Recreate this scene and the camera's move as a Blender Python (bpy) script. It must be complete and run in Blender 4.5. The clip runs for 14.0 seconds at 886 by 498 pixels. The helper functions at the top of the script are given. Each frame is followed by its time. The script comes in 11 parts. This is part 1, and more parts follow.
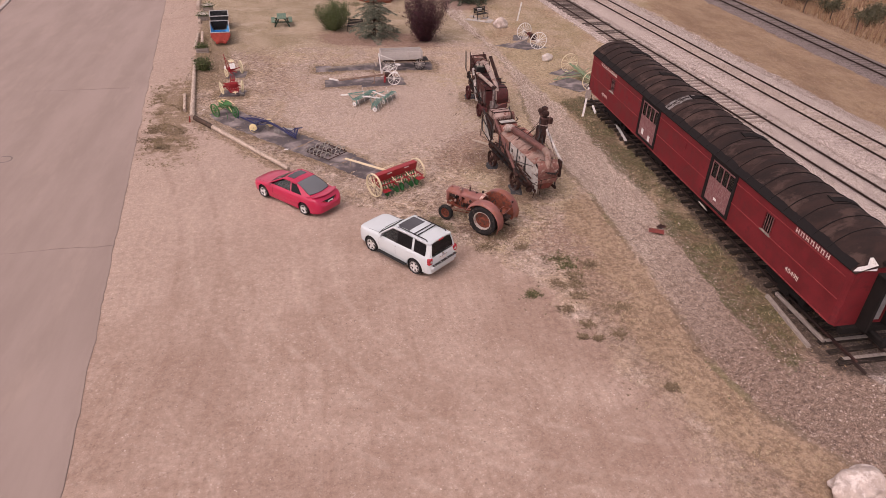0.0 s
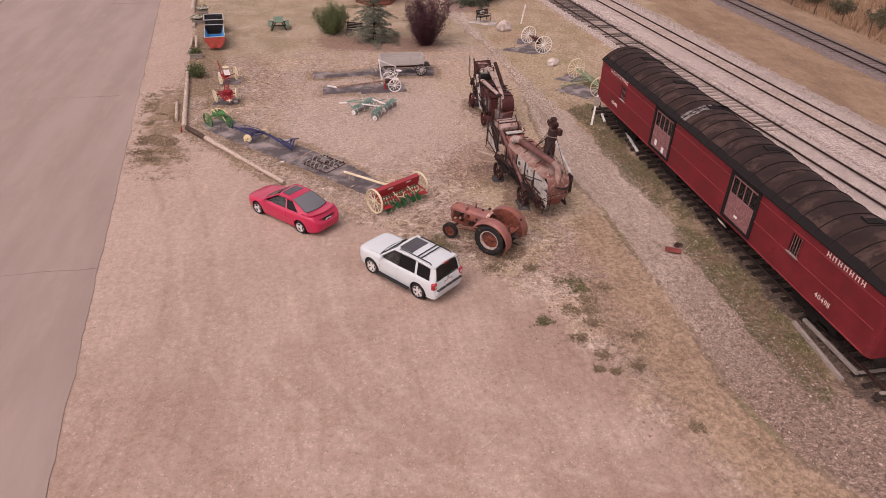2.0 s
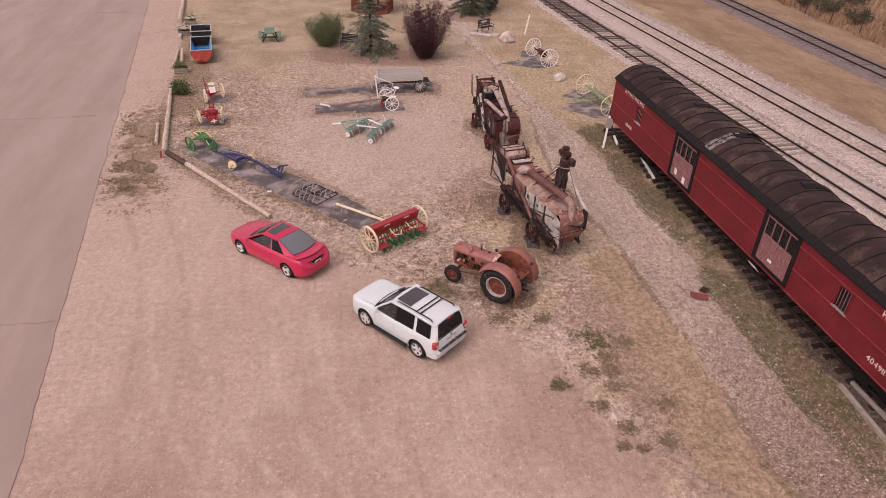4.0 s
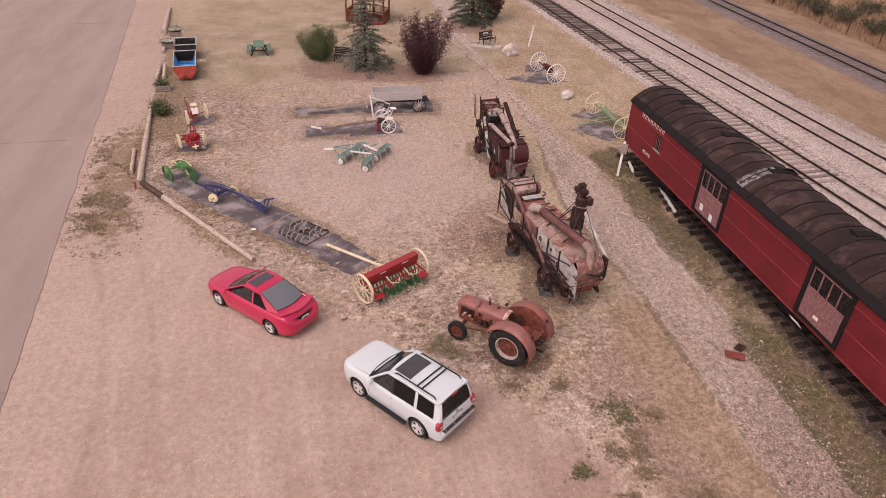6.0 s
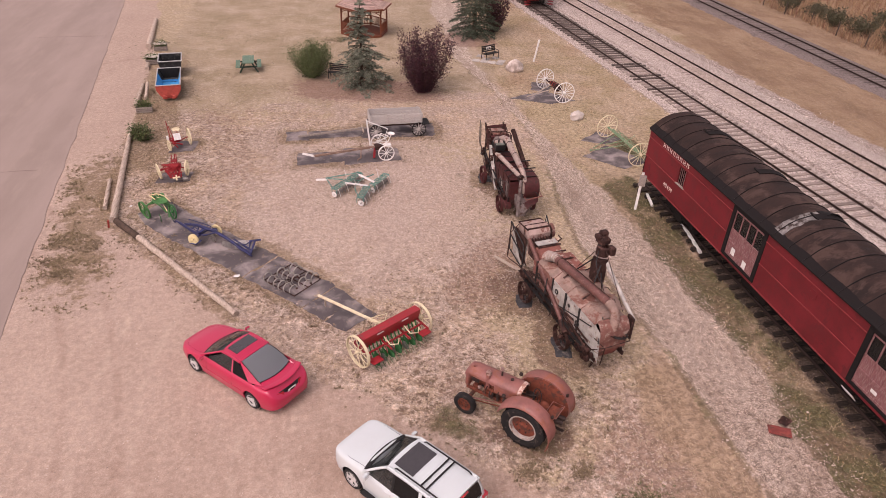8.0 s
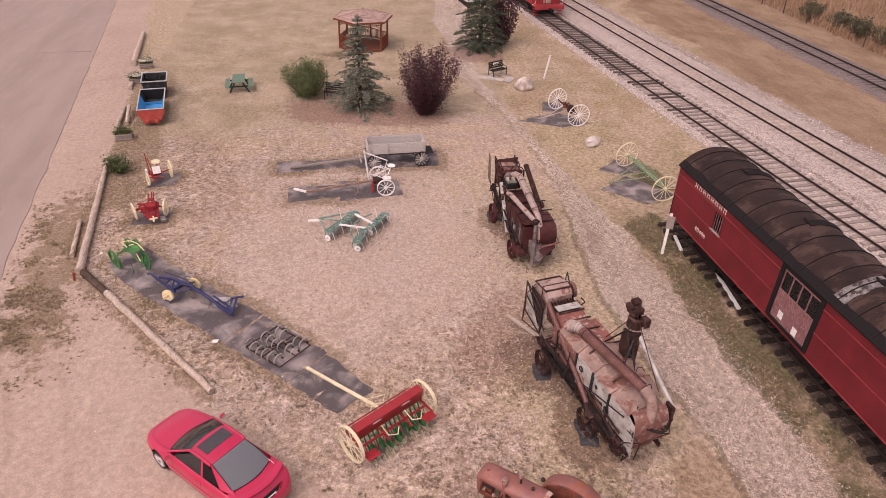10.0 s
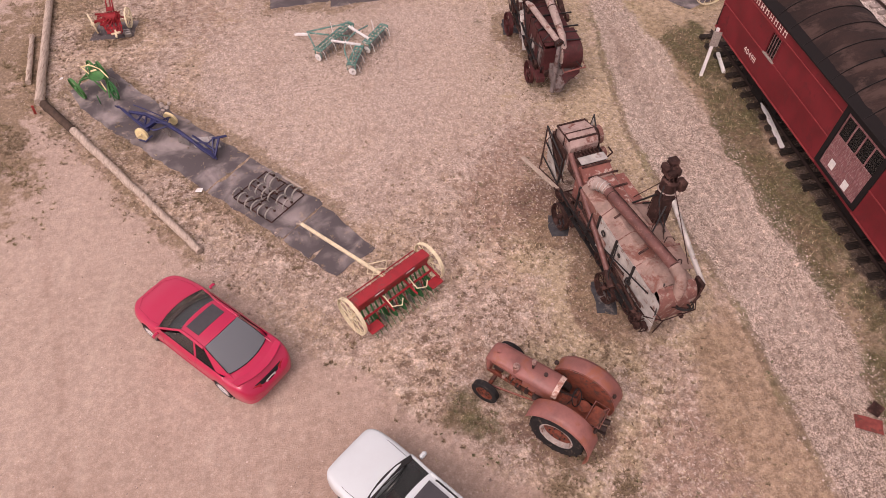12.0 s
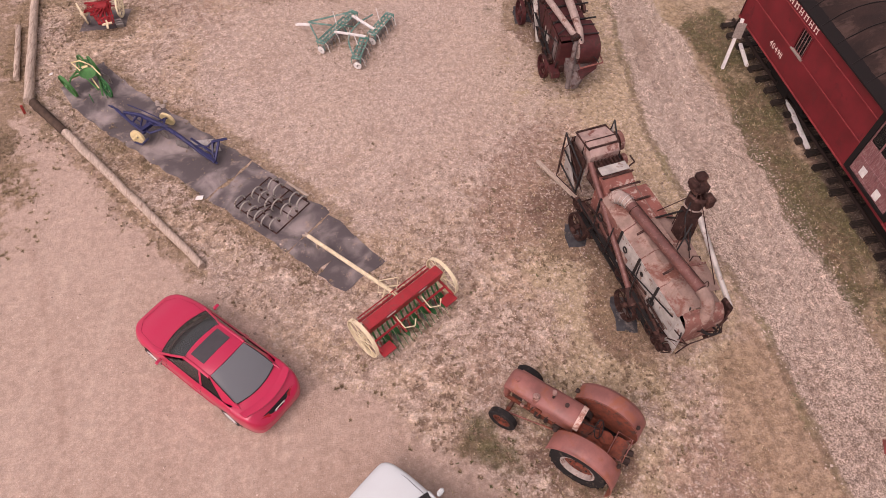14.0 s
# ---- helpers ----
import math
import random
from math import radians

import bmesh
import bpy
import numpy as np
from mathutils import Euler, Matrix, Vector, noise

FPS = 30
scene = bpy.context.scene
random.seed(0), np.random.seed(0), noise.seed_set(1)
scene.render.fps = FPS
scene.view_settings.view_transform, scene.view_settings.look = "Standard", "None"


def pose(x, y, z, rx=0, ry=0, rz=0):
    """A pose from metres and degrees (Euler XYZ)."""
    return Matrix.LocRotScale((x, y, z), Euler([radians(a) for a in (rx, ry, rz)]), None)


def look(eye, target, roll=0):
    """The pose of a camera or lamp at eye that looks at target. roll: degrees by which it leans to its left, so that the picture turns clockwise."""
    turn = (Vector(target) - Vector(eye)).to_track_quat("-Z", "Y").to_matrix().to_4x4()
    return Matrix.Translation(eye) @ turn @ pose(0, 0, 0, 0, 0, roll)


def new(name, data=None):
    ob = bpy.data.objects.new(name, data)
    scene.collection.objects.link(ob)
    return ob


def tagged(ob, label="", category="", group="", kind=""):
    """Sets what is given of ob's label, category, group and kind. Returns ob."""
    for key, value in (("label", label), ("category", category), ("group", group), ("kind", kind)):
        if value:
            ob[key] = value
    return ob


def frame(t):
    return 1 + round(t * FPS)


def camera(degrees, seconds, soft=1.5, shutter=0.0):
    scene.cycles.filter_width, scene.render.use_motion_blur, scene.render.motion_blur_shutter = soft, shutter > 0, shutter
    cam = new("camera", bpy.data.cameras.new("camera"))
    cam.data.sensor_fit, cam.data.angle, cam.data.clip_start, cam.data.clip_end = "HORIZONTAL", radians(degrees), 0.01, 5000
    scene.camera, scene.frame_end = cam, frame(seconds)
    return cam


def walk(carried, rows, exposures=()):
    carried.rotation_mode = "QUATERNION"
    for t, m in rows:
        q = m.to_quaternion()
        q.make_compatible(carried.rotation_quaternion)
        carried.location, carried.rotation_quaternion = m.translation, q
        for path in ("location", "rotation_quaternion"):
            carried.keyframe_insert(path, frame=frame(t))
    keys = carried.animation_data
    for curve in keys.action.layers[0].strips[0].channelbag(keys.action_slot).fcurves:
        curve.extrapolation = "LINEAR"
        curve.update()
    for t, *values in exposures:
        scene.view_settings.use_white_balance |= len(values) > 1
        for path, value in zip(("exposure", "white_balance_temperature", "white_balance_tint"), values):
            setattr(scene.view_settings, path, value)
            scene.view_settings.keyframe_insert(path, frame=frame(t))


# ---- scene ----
cam = camera(66.5, 14.0, soft=0.55)
PATH = [
    (0, (0.183, 0.757, 16.272), (0.477, 2.408, 15.181), 2.3),
    (0.5, (0.156, 1.087, 16.26), (0.451, 2.736, 15.168), 2.3),
    (1, (0.191, 1.532, 16.222), (0.486, 3.181, 15.131), 2.3),
    (1.5, (0.24, 2.094, 16.174), (0.534, 3.743, 15.081), 2.3),
    (2, (0.295, 2.725, 16.114), (0.589, 4.374, 15.021), 2.2),
    (2.5, (0.376, 3.423, 16.092), (0.67, 5.072, 15.0), 2.2),
    (3, (0.444, 4.284, 16.074), (0.742, 5.932, 14.982), 2.3),
    (3.2, (0.489, 4.646, 16.06), (0.787, 6.296, 14.969), 2.3),
    (5.5, (0.956, 8.831, 15.964), (1.263, 10.48, 14.875), 2.4),
    (6, (1.019, 9.689, 15.921), (1.328, 11.339, 14.834), 2.4),
    (6.5, (1.093, 10.543, 15.875), (1.404, 12.193, 14.789), 2.4),
    (7, (1.165, 11.404, 15.879), (1.478, 13.054, 14.794), 2.4),
    (7.5, (1.248, 12.252, 15.899), (1.562, 13.903, 14.815), 2.4),
    (8, (1.319, 13.13, 15.935), (1.636, 14.781, 14.852), 2.5),
    (8.5, (1.458, 14.087, 16.001), (1.776, 15.737, 14.917), 2.4),
    (9, (1.611, 15.083, 16.014), (1.929, 16.735, 14.932), 2.4),
    (9.2, (1.608, 15.483, 16.006), (1.929, 17.136, 14.928), 2.5),
    (11.3, (2.363, 19.382, 16.080), (2.634, 20.963, 14.886), 1.9),
    (11.5, (2.346, 19.729, 16.120), (2.613, 21.214, 14.807), 2.1),
    (12, (2.392, 20.598, 16.240), (2.625, 21.799, 14.658), 2.6),
    (12.5, (2.371, 21.250, 16.320), (2.596, 22.360, 14.672), 2.9),
    (13, (2.344, 21.726, 16.350), (2.569, 22.836, 14.702), 2.8),
    (13.5, (2.265, 22.129, 16.380), (2.493, 23.240, 14.732), 3.0),
    (14, (2.215, 22.355, 16.421), (2.443, 23.465, 14.773), 3.0),
]
EXPOSURES = [(0.0, 0.22, 7100, 32), (6.0, 0.26, 7100, 32), (9.0, 0.36, 7100, 32), (11.5, 0.31, 7200, 34), (14.0, 0.28, 7200, 34)]
walk(cam, [(t, look(eye, target, roll)) for t, eye, target, roll in PATH],
     exposures=EXPOSURES)

# ---- light: overcast afternoon ----
world = bpy.data.worlds.new("overcast_sky")
scene.world = world
world.use_nodes = True
wn, wl = world.node_tree.nodes, world.node_tree.links
wn.clear()
sky = wn.new("ShaderNodeTexSky")
sky.sky_type = "NISHITA"
sky.sun_disc = False
sky.sun_elevation = radians(52)
sky.sun_rotation = radians(230)
sky.dust_density, sky.air_density, sky.ozone_density = 4.0, 1.0, 1.0
grey = wn.new("ShaderNodeHueSaturation")
grey.inputs["Saturation"].default_value = 0.22
bg = wn.new("ShaderNodeBackground")
bg.inputs["Strength"].default_value = 0.15
wo = wn.new("ShaderNodeOutputWorld")
wl.new(sky.outputs[0], grey.inputs["Color"])
wl.new(grey.outputs[0], bg.inputs["Color"])
wl.new(bg.outputs[0], wo.inputs["Surface"])

sun_data = bpy.data.lights.new("sun", "SUN")
sun_data.energy, sun_data.angle, sun_data.color = 0.7, radians(45), (1.0, 0.95, 0.9)
sun = new("sun", sun_data)
sun.matrix_world = look((-14, 12, 45), (0, 25, 0))

# ---- mesh tools ----
RNG = np.random.RandomState(7)


class Geo:
    """A growing list of vertices and faces in a thing's own metres."""

    def __init__(self):
        self.v, self.f = [], []

    def add(self, verts, faces, m=None):
        k = len(self.v)
        self.v += [tuple(m @ Vector(p)) if m else tuple(p) for p in verts]
        self.f += [tuple(k + i for i in face) for face in faces]
        return self

    def box(self, c, s, b=0.0, m=None):
        """A box round c with sides s, its edges cut off by b."""
        hx, hy, hz = s[0] / 2, s[1] / 2, s[2] / 2
        b = min(b, hx * 0.9, hy * 0.9, hz * 0.9)
        t = Matrix.Translation(c)
        t = (m @ t) if m else t
        if b <= 0:
            vs = [(x, y, z) for x in (-hx, hx) for y in (-hy, hy) for z in (-hz, hz)]
            return self.add(vs, [(0, 1, 3, 2), (4, 6, 7, 5), (0, 4, 5, 1), (2, 3, 7, 6), (0, 2, 6, 4), (1, 5, 7, 3)], t)
        vs, ids = [], {}
        for sx in (-1, 1):
            for sy in (-1, 1):
                for sz in (-1, 1):
                    for ax in range(3):
                        p = [sx * (hx - b), sy * (hy - b), sz * (hz - b)]
                        p[ax] += (sx, sy, sz)[ax] * b
                        ids[sx, sy, sz, ax] = len(vs)
                        vs.append(p)
        fs = []
        for ax in range(3):
            o = [i for i in range(3) if i != ax]
            for sg in (-1, 1):
                loop = []
                for a, c2 in ((-1, -1), (1, -1), (1, 1), (-1, 1)):
                    k = [0, 0, 0]
                    k[ax], k[o[0]], k[o[1]] = sg, a, c2
                    loop.append(ids[(*k, ax)])
                fs.append(loop if (sg > 0) == (ax != 1) else loop[::-1])
            for a in (-1, 1):
                for c2 in (-1, 1):
                    k0, k1 = [0, 0, 0], [0, 0, 0]
                    k0[ax], k1[ax] = -1, 1
                    k0[o[0]] = k1[o[0]] = a
                    k0[o[1]] = k1[o[1]] = c2
                    loop = [ids[(*k0, o[0])], ids[(*k1, o[0])], ids[(*k1, o[1])], ids[(*k0, o[1])]]
                    fs.append(loop)
        for sx in (-1, 1):
            for sy in (-1, 1):
                for sz in (-1, 1):
                    fs.append([ids[sx, sy, sz, 0], ids[sx, sy, sz, 1], ids[sx, sy, sz, 2]])
        return self.add(vs, fs, t)

    def beam(self, p0, p1, w, h, b=0.0, up=(0, 0, 1)):
        """A bar of w by h from p0 to p1."""
        p0, p1 = Vector(p0), Vector(p1)
        d = (p1 - p0)
        y = d.normalized()
        u = Vector(up)
        if abs(u.dot(y)) > 0.98:
            u = Vector((1, 0, 0))
        x = y.cross(u).normalized()
        z = x.cross(y)
        m = Matrix((x, y, z)).transposed().to_4x4()
        m.translation = (p0 + p1) / 2
        return self.box((0, 0, 0), (w, d.length, h), b, m)

    def cyl(self, p0, p1, r0, r1=None, n=12, caps=True):
        return self.tube([p0, p1], [r0, r0 if r1 is None else r1], n, caps)

    def tube(self, pts, r, n=6, caps=True, closed=False):
        """A round bar along pts; r one radius or one for each point."""
        pts = [Vector(p) for p in pts]
        rs = r if isinstance(r, (list, tuple)) else [r] * len(pts)
        vs, fs, N = [], [], len(pts)
        side = None
        for i, p in enumerate(pts):
            if closed:
                d = (pts[(i + 1) % N] - pts[i - 1]).normalized()
            else:
                d = (pts[min(i + 1, N - 1)] - pts[max(i - 1, 0)]).normalized()
            if side is None:
                side = d.cross(Vector((0.13, 0.21, 1)) if abs(d.z) < 0.9 else Vector((1, 0.1, 0.1)))
            side = (side - d * side.dot(d)).normalized()
            up = d.cross(side)
            for k in range(n):
                a = 2 * math.pi * k / n
                vs.append(p + side * (math.cos(a) * rs[i]) + up * (math.sin(a) * rs[i]))
        for i in range(N if closed else N - 1):
            j = (i + 1) % N
            for k in range(n):
                l = (k + 1) % n
                fs.append((i * n + k, i * n + l, j * n + l, j * n + k))
        if caps and not closed:
            fs.append(tuple(range(n))[::-1])
            fs.append(tuple((N - 1) * n + k for k in range(n)))
        return self.add(vs, fs)

    def ring(self, c, axis, R, r, n=32, m=6, flat=1.0):
        """A rim of radius R round axis, r thick, flat times as wide along the axis."""
        prof = [(R + r * math.cos(a), r * flat * math.sin(a)) for a in [2 * math.pi * k / m + math.pi / m for k in range(m)]]
        return self.lathe(prof, c, axis, n, True)

    def lathe(self, prof, c, axis, n=24, loop=False):
        """Turns a profile of (radius, place along the axis) round the axis through c."""
        ax = Vector(axis).normalized()
        s = ax.orthogonal().normalized()
        u = ax.cross(s)
        c = Vector(c)
        vs, fs, P = [], [], len(prof)
        for k in range(n):
            a = 2 * math.pi * k / n
            d = s * math.cos(a) + u * math.sin(a)
            vs += [c + d * r + ax * h for r, h in prof]
        for k in range(n):
            l = (k + 1) % n
            for i in range(P if loop else P - 1):
                j = (i + 1) % P
                fs.append((k * P + i, l * P + i, l * P + j, k * P + j))
        return self.add(vs, fs)

    def prism(self, poly, h, m=None):
        """A plate: the outline poly in x and y, from z 0 to h, laid by m."""
        n = len(poly)
        vs = [(x, y, 0) for x, y in poly] + [(x, y, h) for x, y in poly]
        fs = [tuple(range(n))[::-1], tuple(range(n, 2 * n))]
        fs += [(i, (i + 1) % n, n + (i + 1) % n, n + i) for i in range(n)]
        return self.add(vs, fs, m)

    def sheet(self, corners, th):
        """A plate of thickness th on a polygon of 3D corners."""
        p = [Vector(c) for c in corners]
        nrm = (p[1] - p[0]).cross(p[2] - p[0]).normalized()
        n = len(p)
        vs = [q + nrm * th / 2 for q in p] + [q - nrm * th / 2 for q in p]
        fs = [tuple(range(n)), tuple(range(n, 2 * n))[::-1]]
        fs += [(i, n + i, n + (i + 1) % n, (i + 1) % n) for i in range(n)]
        return self.add(vs, fs)

    def skin(self, rings, caps=True):
        """Closed rings of equal count, joined one to the next."""
        n = len(rings[0])
        vs = [p for ring in rings for p in ring]
        fs = []
        for i in range(len(rings) - 1):
            for k in range(n):
                l = (k + 1) % n
                fs.append((i * n + k, (i + 1) * n + k, (i + 1) * n + l, i * n + l))
        if caps:
            fs.append(tuple(range(n)))
            fs.append(tuple((len(rings) - 1) * n + k for k in range(n))[::-1])
        return self.add(vs, fs)

    def surf(self, rows, th=0.0):
        """An open grid of points; with th a shell of that thickness below it."""
        n, w = len(rows), len(rows[0])
        vs = [Vector(p) for r in rows for p in r]
        fs = [(i * w + k, i * w + k + 1, (i + 1) * w + k + 1, (i + 1) * w + k) for i in range(n - 1) for k in range(w - 1)]
        if th:
            g = np.array(vs).reshape(n, w, 3)
            du, dv = np.gradient(g, axis=0), np.gradient(g, axis=1)
            nr = np.cross(du, dv)
            nr /= np.linalg.norm(nr, axis=2, keepdims=True) + 1e-9
            if nr[..., 2].mean() < 0:
                nr = -nr
            low = (g - nr * th).reshape(-1, 3)
            k0 = len(vs)
            vs += [Vector(p) for p in low]
            fs += [tuple(k0 + i for i in f[::-1]) for f in fs]
            edge = [k for k in range(w)] + [i * w + w - 1 for i in range(1, n)] + [(n - 1) * w + k for k in range(w - 2, -1, -1)] + [i * w for i in range(n - 2, 0, -1)]
            for a, b in zip(edge, edge[1:] + edge[:1]):
                fs.append((a, k0 + a, k0 + b, b))
        return self.add(vs, fs)

    def stone(self, c, r, seed, rough=0.25, sub=3):
        bm = bmesh.new()
        bmesh.ops.create_icosphere(bm, subdivisions=sub, radius=1)
        off = Vector((seed * 3.7, seed * 1.9, seed))
        vs = []
        for v in bm.verts:
            k = 1 + rough * noise.noise(v.co * 1.3 + off) + rough * 0.4 * noise.noise(v.co * 3.1 + off)
            q = v.co * k
            q.z = max(q.z, -0.55)
            vs.append((c[0] + q.x * r[0], c[1] + q.y * r[1], c[2] + q.z * r[2]))
        fs = [tuple(v.index for v in f.verts) for f in bm.faces]
        bm.free()
        return self.add(vs, fs)

    def mesh(self, name, smooth=None):
        me = bpy.data.meshes.new(name)
        me.from_pydata([tuple(p) for p in self.v], [], self.f)
        me.validate()
        bm = bmesh.new()
        bm.from_mesh(me)
        bmesh.ops.recalc_face_normals(bm, faces=bm.faces)
        bm.to_mesh(me)
        bm.free()
        if smooth:
            me.polygons.foreach_set("use_smooth", [True] * len(me.polygons))
            me.set_sharp_from_angle(angle=radians(smooth))
        return me


def part(name, geo, material, parent, label="", smooth=None):
    """One mesh object under a thing or under a part."""
    me = geo.mesh(name, smooth) if isinstance(geo, Geo) else geo
    if not me.materials:
        me.materials.append(material)
    ob = new(name, me)
    ob.parent = parent
    if label:
        ob["label"] = label
    return ob


def solo(name, geo, material, label, category, m=None, group="", kind="", smooth=None):
    """A thing that is one mesh."""
    ob = part(name, geo, material, None, "", smooth)
    if m:
        ob.matrix_world = m
    return tagged(ob, label, category, group, kind)


def thing(name, label, category, m=None, group="", kind=""):
    """The empty at the base of a thing with parts."""
    ob = new(name)
    ob.empty_display_size = 0.2
    if m:
        ob.matrix_world = m
    return tagged(ob, label, category, group, kind)


def smooth_line(pts, k):
    """Points through pts, k steps between two of them (Catmull-Rom)."""
    p = np.array(pts, float)
    p = np.vstack([2 * p[0] - p[1], p, 2 * p[-1] - p[-2]])
    out = []
    for i in range(1, len(p) - 2):
        for s in np.arange(k) / k:
            a, b, c, d = p[i - 1], p[i], p[i + 1], p[i + 2]
            out.append(0.5 * (2 * b + (c - a) * s + (2 * a - 5 * b + 4 * c - d) * s ** 2 + (3 * b - a - 3 * c + d) * s ** 3))
    out.append(p[-2])
    return np.array(out)


def spoked_wheel(name, parent, c, axis, R, spokes, mat_rim, mat_spoke, rim=0.03, width=0.05, hub=0.07, spoke=0.014, hublen=0.16, seg=40, label="", dish=0.0, flat_spokes=False):
    """A spoked wheel as a part with rim, hub and every spoke below it."""
    ax = Vector(axis).normalized()
    c = Vector(c)
    g = Geo().lathe([(R - rim, -width / 2), (R - rim, width / 2), (R, width / 2), (R, -width / 2)], c, ax, seg, True)
    w = part(name, g, mat_rim, parent, label, 40)
    part("hub", Geo().lathe([(0.001, -hublen / 2), (hub * 0.7, -hublen / 2), (hub, -hublen / 4), (hub, hublen / 4), (hub * 0.7, hublen / 2), (0.001, hublen / 2)], c, ax, 16), mat_spoke, w, "", 40)
    s = ax.orthogonal().normalized()
    u = ax.cross(s)
    for k in range(spokes):
        a = 2 * math.pi * (k + 0.3) / spokes
        d = s * math.cos(a) + u * math.sin(a)
        off = ax * (dish * (1 if k % 2 else -1))
        g = Geo()
        if flat_spokes:
            g.beam(c + d * hub * 0.8 + off, c + d * (R - rim * 0.5), spoke * 2.4, spoke * 1.2, 0, ax)
        else:
            g.cyl(c + d * hub * 0.8 + off, c + d * (R - rim * 0.5), spoke, spoke * 0.85, 6)
        part("spoke", g, mat_spoke, w)
    return w


# ---- materials ----
def nodes_of(name):
    m = bpy.data.materials.new(name)
    m.use_nodes = True
    nt = m.node_tree
    return m, nt.nodes, nt.links, nt.nodes["Principled BSDF"]


def mix(nd, ln, fac, a, b, kind="MIX"):
    """Mixes two colours, each a socket or a triple."""
    x = nd.new("ShaderNodeMix")
    x.data_type, x.blend_type = "RGBA", kind
    for sock, val in ((x.inputs[0], fac), (x.inputs[6], a), (x.inputs[7], b)):
        if isinstance(val, (int, float)):
            sock.default_value = val
        elif isinstance(val, tuple):
            sock.default_value = (*val[:3], 1)
        else:
            ln.new(val, sock)
    return x.outputs[2]


def grain(nd, ln, co, scale, detail=5, rough=0.6, lo=None, hi=None, stretch=None, distort=0.0):
    """A noise between 0 and 1, cut between lo and hi where given."""
    if stretch:
        mp = nd.new("ShaderNodeMapping")
        mp.inputs["Scale"].default_value = stretch
        ln.new(co, mp.inputs["Vector"])
        co = mp.outputs[0]
    n = nd.new("ShaderNodeTexNoise")
    n.inputs["Scale"].default_value, n.inputs["Detail"].default_value, n.inputs["Roughness"].default_value = scale, detail, rough
    n.inputs["Distortion"].default_value = distort
    ln.new(co, n.inputs["Vector"])
    out = n.outputs["Fac"]
    if lo is not None:
        r = nd.new("ShaderNodeMapRange")
        r.interpolation_type = "SMOOTHSTEP"
        r.inputs["From Min"].default_value, r.inputs["From Max"].default_value = lo, hi
        ln.new(out, r.inputs["Value"])
        out = r.outputs[0]
    return out


def calc(nd, ln, op, a, b, clamp=False):
    x = nd.new("ShaderNodeMath")
    x.operation, x.use_clamp = op, clamp
    for sock, val in ((x.inputs[0], a), (x.inputs[1], b)):
        if isinstance(val, (int, float)):
            sock.default_value = val
        else:
            ln.new(val, sock)
    return x.outputs[0]


def bumped(nd, ln, bsdf, height, strength, dist=0.02):
    b = nd.new("ShaderNodeBump")
    b.inputs["Strength"].default_value, b.inputs["Distance"].default_value = strength, dist
    ln.new(height, b.inputs["Height"])
    ln.new(b.outputs[0], bsdf.inputs["Normal"])


def surface(name, col, rough=0.7, metal=0.0, var=0.25, scale=6.0, worn=None, worn_amt=0.5, worn_scale=3.0, fine=60.0, bump=0.2, coat=0.0, stretch=None, each=0.0, world_space=False):
    """A painted, rusty, wooden or stony surface: base colour with coarse and fine variation, worn through to another colour in patches."""
    m, nd, ln, bs = nodes_of(name)
    if world_space:
        co = nd.new("ShaderNodeNewGeometry").outputs["Position"]
    else:
        co = nd.new("ShaderNodeTexCoord").outputs["Object"]
    dark = tuple(c * (1 - var) for c in col)
    light = tuple(min(1, c * (1 + var * 0.8)) for c in col)
    big = grain(nd, ln, co, scale, 6, 0.62, 0.3, 0.72, stretch)
    sml = grain(nd, ln, co, fine, 3, 0.6, None, None, stretch)
    c = mix(nd, ln, big, dark, light)
    c = mix(nd, ln, calc(nd, ln, "MULTIPLY", sml, var), c, tuple(x * 0.45 for x in col))
    if worn:
        w = grain(nd, ln, co, worn_scale, 8, 0.7, 0.62 - worn_amt * 0.25, 0.70 - worn_amt * 0.18, stretch, 0.4)
        c = mix(nd, ln, w, c, worn)
    if each:
        oi = nd.new("ShaderNodeObjectInfo")
        hv = nd.new("ShaderNodeHueSaturation")
        ln.new(c, hv.inputs["Color"])
        ln.new(calc(nd, ln, "MULTIPLY_ADD", oi.outputs["Random"], each), hv.inputs["Value"])
        hv.inputs["Value"].links[0].from_node.inputs[2].default_value = 1 - each / 2
        c = hv.outputs[0]
    ln.new(c, bs.inputs["Base Color"])
    rr = calc(nd, ln, "MULTIPLY_ADD", big, 0.2)
    rr.node.inputs[2].default_value = rough - 0.1
    ln.new(rr, bs.inputs["Roughness"])
    bs.inputs["Metallic"].default_value = metal
    bs.inputs["Specular IOR Level"].default_value = 0.5 if rough < 0.58 else 0.22
    if coat:
        bs.inputs["Coat Weight"].default_value = coat
        bs.inputs["Coat Roughness"].default_value = 0.06
    if bump:
        bumped(nd, ln, bs, sml, bump, 0.01)
    return m


def car_paint(name, col, dust):
    m, nd, ln, bs = nodes_of(name)
    co = nd.new("ShaderNodeTexCoord").outputs["Object"]
    d = grain(nd, ln, co, 1.6, 6, 0.7, 0.35, 0.8)
    ln.new(mix(nd, ln, calc(nd, ln, "MULTIPLY", d, dust), col, (0.32, 0.25, 0.21)), bs.inputs["Base Color"])
    r = calc(nd, ln, "MULTIPLY_ADD", d, 0.15)
    r.node.inputs[2].default_value = 0.32
    ln.new(r, bs.inputs["Roughness"])
    bs.inputs["Coat Weight"].default_value, bs.inputs["Coat Roughness"].default_value = 0.7, 0.05
    return m


